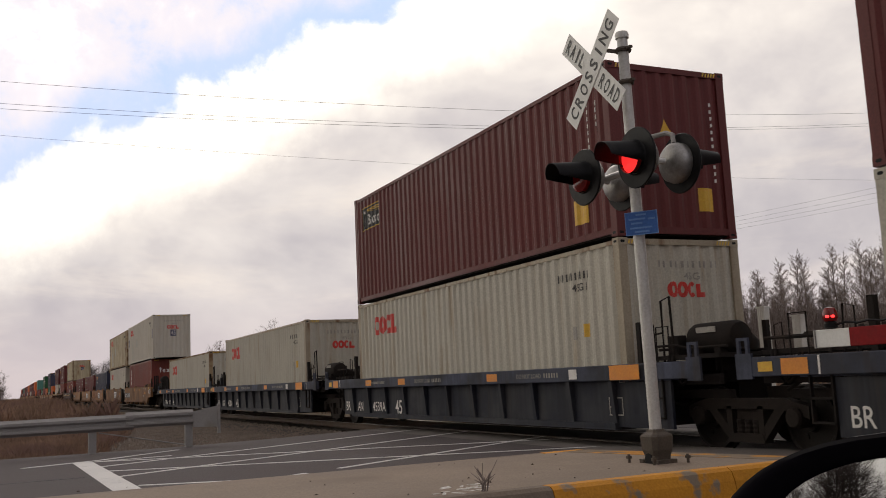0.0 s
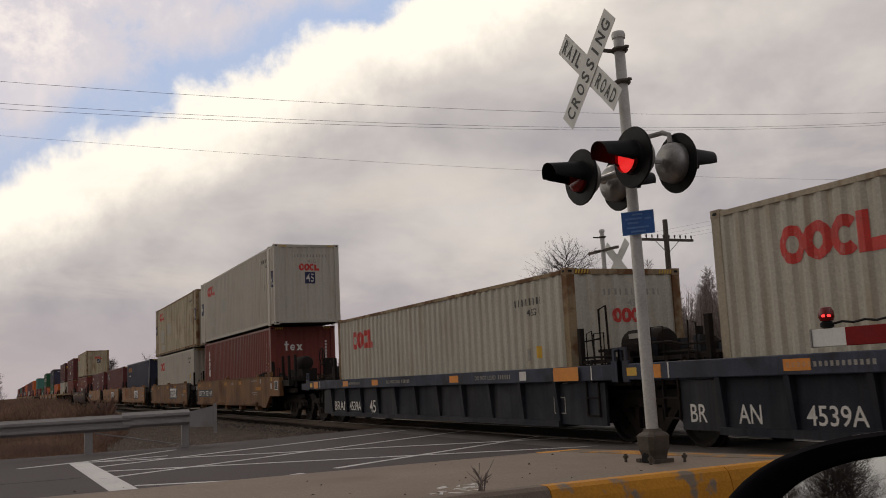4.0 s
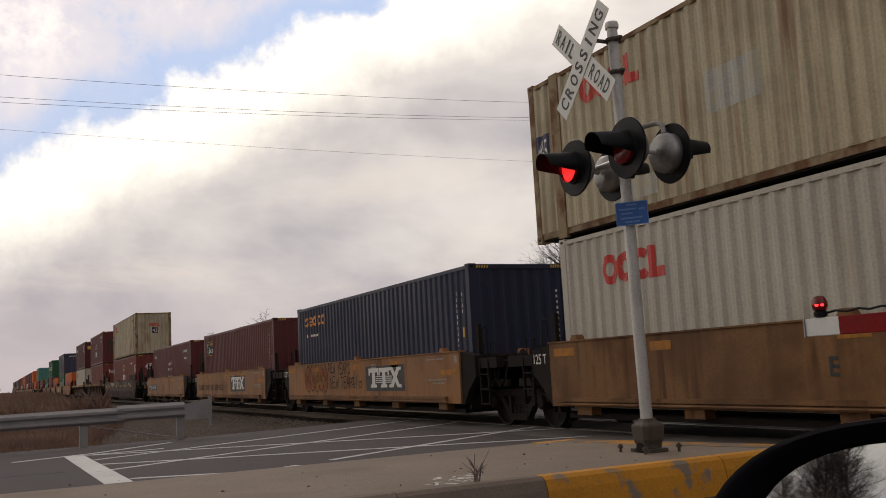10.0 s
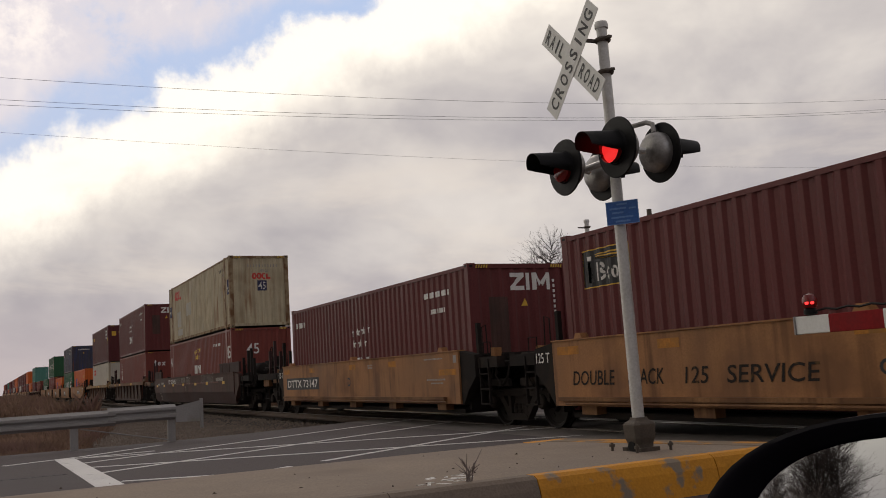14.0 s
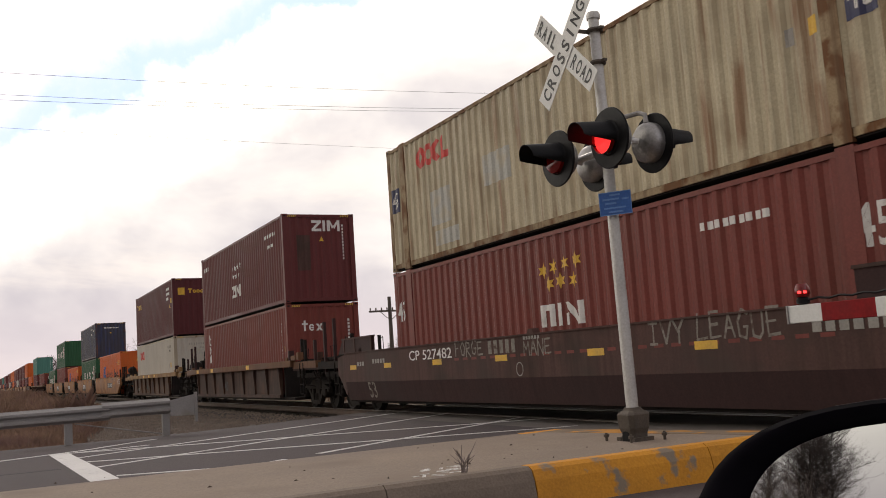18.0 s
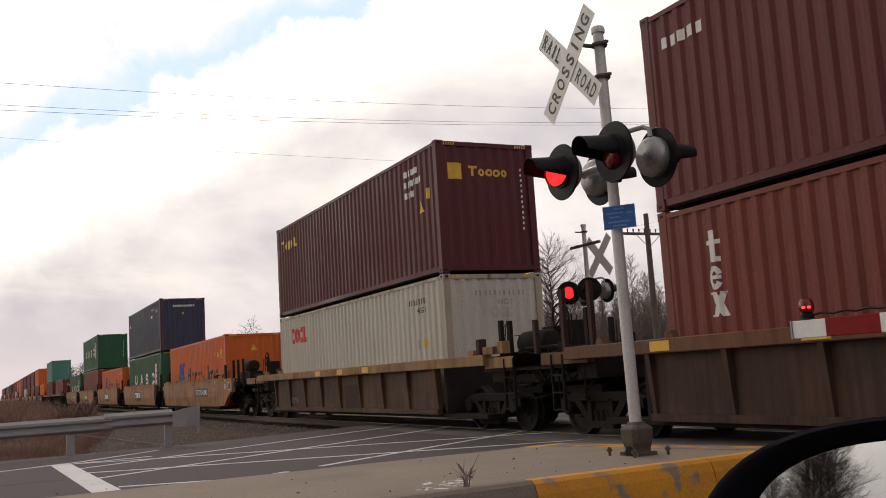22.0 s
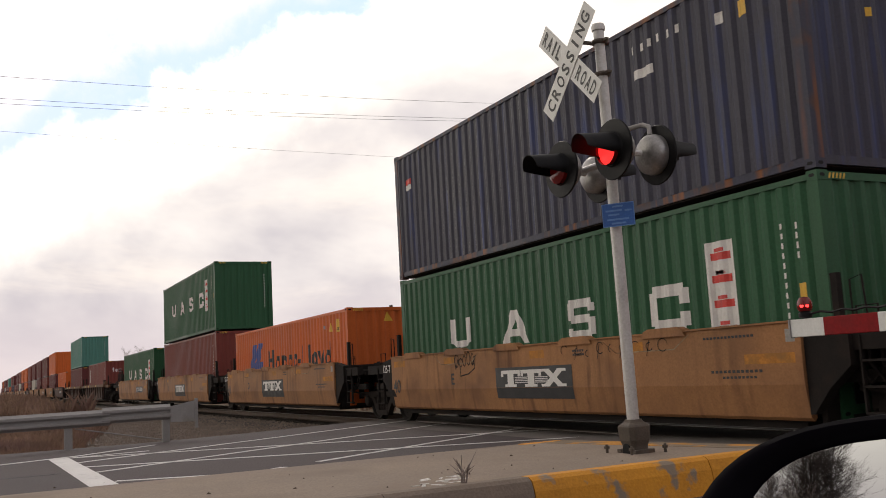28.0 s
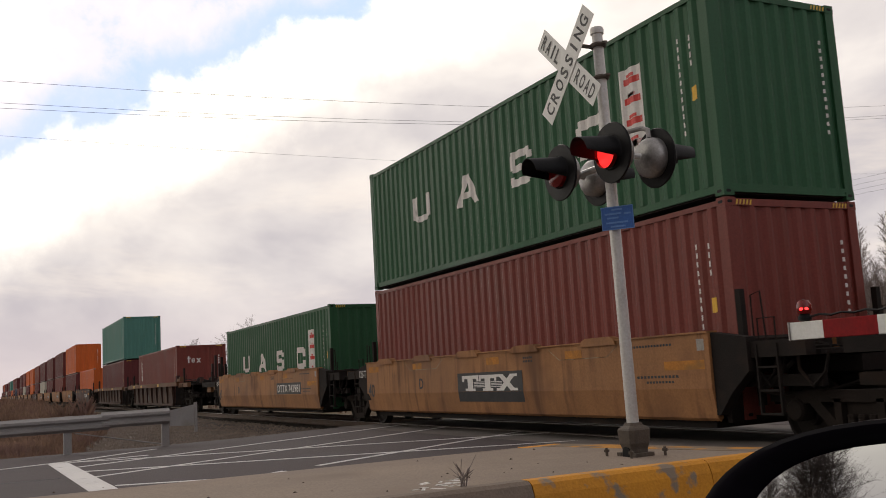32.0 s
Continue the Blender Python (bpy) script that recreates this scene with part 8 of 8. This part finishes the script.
    if style == "ribbed_tall" and (brake or stakes):
        for a, top in ((0.55, 2.05), (1.45, 2.0), (2.35, 2.45), (3.15, 2.5)):
            part("stake_post", Geo().box(x1 + a, x1 + a + 0.09, -1.30, -1.22, 1.0, top), UNDER if a < 1 else P["dark_oxide"], car, "tall steel stake post")
        part("stirrup", Geo().tube([(x1 + 2.4, -1.45, 1.1), (x1 + 2.42, -1.45, 0.62), (x1 + 3.15, -1.45, 0.62), (x1 + 3.17, -1.45, 1.1)], 0.02, 6), UNDER, car, "bent steel stirrup step")
        part("walkway", Geo().box(x1 - 0.2, x1 + 2.6, -1.42, -0.7, 1.14, 1.22), P["dark_oxide"], car, "grimy end walkway")
    if style == "ribbed_tall" and mid > -300:
        for a, w, h in ((-0.55, 0.22, 0.10), (-0.2, 0.12, 0.30), (0.05, 0.40, 0.14), (0.62, 0.18, 0.22)):
            part("sill_block", Geo().box(x1 + a, x1 + a + w, -1.56, -1.40, zt, zt + h, 0.01), P[sill] if w > 0.15 else P["dark_oxide"], car, "rusty block on the sill")
        for a in (0.3, 1.9):
            part("sill_lug", Geo().prism([(x0 + a, zt), (x0 + a + 0.22, zt), (x0 + a + 0.16, zt + 0.10), (x0 + a + 0.05, zt + 0.10)], -1.55, -1.44, "y"), P[sill], car)
    part("well_floor", Geo().box(x0 + 0.2, x1 - 0.2, -1.40, 1.40, 0.26, 0.34), UNDER, car)
    for t in trucks:
        truck(car, t - mid, mid > -330)
    # couplers at free ends
    MOVERS.append((car, mid, YT, 0.0))
    return car


def load_train():
    B0, TOP = 0.36, 0.385 + HIGH       # twistlocks hold the upper box 25 mm clear
    grey = "pale grey steel container with red ring marks"
    C = container
    # five grimy blue wells
    blue = "grimy blue ribbed well car with orange reflectors"
    for i, (l, ends) in enumerate(((-7.2, (1.2, 1.2)), (-24.26, (1.25, 1.25)), (-41.55, (1.25, 1.25)), (-57.5, (2.9, 0.9)))):
        trucks = [(-9.75,), (-26.9,), (-43.45,), (-59.5,)][i]
        well_car(l + 0.1, l + 12.1 + (0.25 if i else 0), "ribbed", "grimy_dark_blue", blue, trucks if i else (-9.75, 8.0), container_ends=ends, brake=i > 0, sill="blue_sill")
    C(-7.2, B0, L40, "pale_grey", "rings", grey)
    C(-7.2, TOP, L40, "maroon", "beacon", "maroon corrugated container on a grey one")
    C(-24.26, B0, L40, "pale_grey", "rings", "pale grey steel container under a maroon one", posts="rusty_grey")
    C(-24.26, TOP, L40, "maroon", "beacon", "maroon corrugated container with a black panel")
    C(-41.55, B0, L40, "pale_grey", "rings", "pale grey steel container alone in its blue well", posts="rusty_grey")
    C(-57.45, B0, L40, "pale_grey", "rings", "rust-streaked pale grey container, single in its well", h=2.591, posts="rusty_post")
    # five yellow wells
    yel = "yellow steel well car with black panel and block shapes"
    for i, (l, col) in enumerate(((-77.2, "rusty_yellow"), (-92.35, "rusty_yellow"), (-107.98, "well_yellow"), (-123.15, "well_yellow"), (-138.8, "well_yellow"))):
        tr = ((-79.0, -62.7), (-94.35,), (-109.7,), (-125.2,), (-140.9,))[i]
        ce = ((1.6, 3.2), (1.6, 1.4), (1.5, 1.4), (1.6, 1.4), (3.4, 1.4))[i]
        well_car(l + 0.1, l + 12.3, "flat", col, "rusty " + yel if i < 2 else yel, tr, (("panel", "bubble", "service")[i - 1]) if 0 < i < 4 else "number", container_ends=ce, brake=i == 0, letter="E" if i == 1 else "D")
    C(-77.2, B0 + 0.03, L40, "brick_red", "serif", "red brown corrugated container in a rusty yellow well")
    C(-78.0, TOP + 0.045, L45, "clean_grey", "rings45", "light grey 45 foot container with blue number panels")
    C(-92.3, B0, L40, "clean_grey", "rings", "light grey container with red ring marks in a yellow well")
    C(-93.0, TOP, L45, "beige", "rings45", "rust-streaked beige 45 foot container with closed doors", doors=True, posts="rusty_post")
    C(-107.98, B0 + 0.04, L40, "navy", "lease", "dark navy container with orange rings, single")
    C(-123.12, B0, L40, "maroon", "beacon", "maroon container with a black and white panel, single")
    C(-138.78, B0, L40, "maroon", "stars", "maroon container with white block shapes, single")
    # single cars
    well_car(-163.4, -145.3, "smooth", "oxide_brown", "dark brown smooth-sided well car with yellow reflectors", (-164.2, -144.9), container_ends=(2.4, 1.9), brake=True)
    C(-160.8, B0, L45, "brick_red", "line45", "red brown 45 foot container with white and gold shapes")
    C(-160.8, TOP, L45, "beige", "rings45", "rust-streaked beige 45 foot container with red ring marks", posts="rusty_post")
    well_car(-183.3, -168.2, "ribbed_tall", "ribbed_brown", "dark brown ribbed well car with a rusty sill", (-183.7, -167.4), container_ends=(2.3, 2.2), sill="tan_sill", stakes=True)
    C(-181.67, B0, L40, "brick_red", "serif", "red brown container with white serif shapes on its end")
    C(-181.67, TOP, L40, "maroon", "stars", "maroon container with white block shapes and a faded patch")
    well_car(-202.15, -186.65, "ribbed_tall", "ribbed_tan", "brown ribbed well car with a yellow tan sill", (-203.0, -187.3), container_ends=(2.3, 2.0), sill="yellow_sill", brake=True)
    C(-200.95, B0, L40, "clean_grey", "rings_faded", "light grey container in a ribbed brown well", posts="rusty_grey")
    C(-200.95, TOP, L40, "dark_maroon", "gold", "dark maroon container with golden shapes")
    # five yellow creased wells
    for i, l in enumerate((-221.0, -236.1, -251.9, -267.4, -283.0)):
        tr = ((-222.5, -206.9), (-237.9,), (-253.6,), (-269.2,), (-284.9,))[i]
        ce = ((1.4, 3.0), (1.7, 1.4), (1.6, 1.5), (1.6, 1.5), (3.6, 1.5))[i]
        well_car(l + 0.15, l + 12.05, "crease", "well_yellow", yel, tr, "panel" if 0 < i < 4 else "number", container_ends=ce, brake=i == 0, letter="E" if i == 1 else "D")
    C(-221.0, B0, L40, "orange", "liner", "orange container with blue and dark block shapes, single")
    C(-236.1, B0, L40, "green", "blocks", "dark green container with large white block shapes")
    C(-236.1, TOP, L40, "slate_blue", "plate", "faded slate blue container with blue patches", posts="slate_post")
    C(-251.9, B0, L40, "orange", "liner", "lower orange container with blue and dark block shapes", h=2.591)
    C(-267.4, B0, L40, "brick_red", "plain", "faded red brown container with yellow decals")
    C(-267.4, TOP, L40, "green", "blocks", "dark green container with white block shapes")
    C(-283.0, B0, L40, "green", "blocks", "dark green container with white shapes, single")
    for l in (-305.8, -324.7):
        well_car(l - 1.4, l + 14.0, "ribbed_tall", "ribbed_brown", "dark brown ribbed well car with a tan sill", (l - 2.0, l + 14.1), container_ends=(2.2, 2.2), sill="tan_sill")
    C(-305.8, B0, L40, "brick_red", "serif", "red brown container, single in a ribbed well")
    C(-324.7, B0, L40, "maroon", "plain", "maroon container in a ribbed well")
    C(-324.7, TOP, L40, "teal", "plain", "faded teal green container")
    # the rest of the train, far down the line
    rest = (("orange", ""), ("maroon", "orange"), ("brick_red", "maroon"), ("maroon", "maroon"), ("clean_grey", "maroon"), ("maroon", "brick_red"), ("orange", "orange"), ("maroon", "orange"),
            ("pale_grey", "brick_red"), ("maroon", "maroon"), ("brick_red", ""), ("navy", "maroon"), ("maroon", "brick_red"), ("orange", ""), ("maroon", "teal"), ("brick_red", "maroon"),
            ("maroon", ""), ("pale_grey", "maroon"), ("maroon", "maroon"), ("brick_red", "orange"), ("maroon", "maroon"), ("maroon", ""))
    for i, (low, high) in enumerate(rest):
        l = -343.4 - 16.6 * i
        well_car(l + 0.1, l + 12.1, "crease", "well_yellow" if i % 5 else "oxide_brown", "dull yellow well car far down the train", (l - 2.0,), "number", container_ends=(2.0, 2.0))
        C(l, B0, L40, low, "plain", low.replace("_", " ") + " corrugated container far down the train", far=True)
        if high:
            C(l, TOP - 0.025, L40, high, "plain", high.replace("_", " ") + " corrugated container stacked far down the train", far=True)


load_train()


def run_at(t):
    """Metres run by the train at t seconds, between the rows of TRAIN."""
    for (a, p), (b, q) in zip(TRAIN[:-1], TRAIN[1:]):
        if t <= b:
            return p + (q - p) * (t - a) / (b - a)
    return TRAIN[-1][1]


def motions():
    for ob, x, y, z in MOVERS:
        walk(ob, [(t, pose(x + s, y, z)) for t, s in TRAIN])
    for ob, x in WHEELS:
        walk(ob, [(k / 15, pose(x, 0, 0.42, 0, math.degrees(run_at(k / 15) / 0.42), 0)) for k in range(481)])
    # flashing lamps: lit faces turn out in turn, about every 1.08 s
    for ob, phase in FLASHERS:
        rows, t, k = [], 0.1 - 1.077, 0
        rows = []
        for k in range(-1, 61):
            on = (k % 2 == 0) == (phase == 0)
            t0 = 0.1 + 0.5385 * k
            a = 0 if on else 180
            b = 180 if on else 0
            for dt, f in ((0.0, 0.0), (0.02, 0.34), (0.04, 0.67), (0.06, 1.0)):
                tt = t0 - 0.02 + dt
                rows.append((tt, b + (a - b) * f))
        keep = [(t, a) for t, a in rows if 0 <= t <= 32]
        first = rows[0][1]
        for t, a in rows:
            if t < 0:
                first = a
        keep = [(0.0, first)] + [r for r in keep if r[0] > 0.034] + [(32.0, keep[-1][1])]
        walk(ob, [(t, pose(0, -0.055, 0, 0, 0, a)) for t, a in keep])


motions()
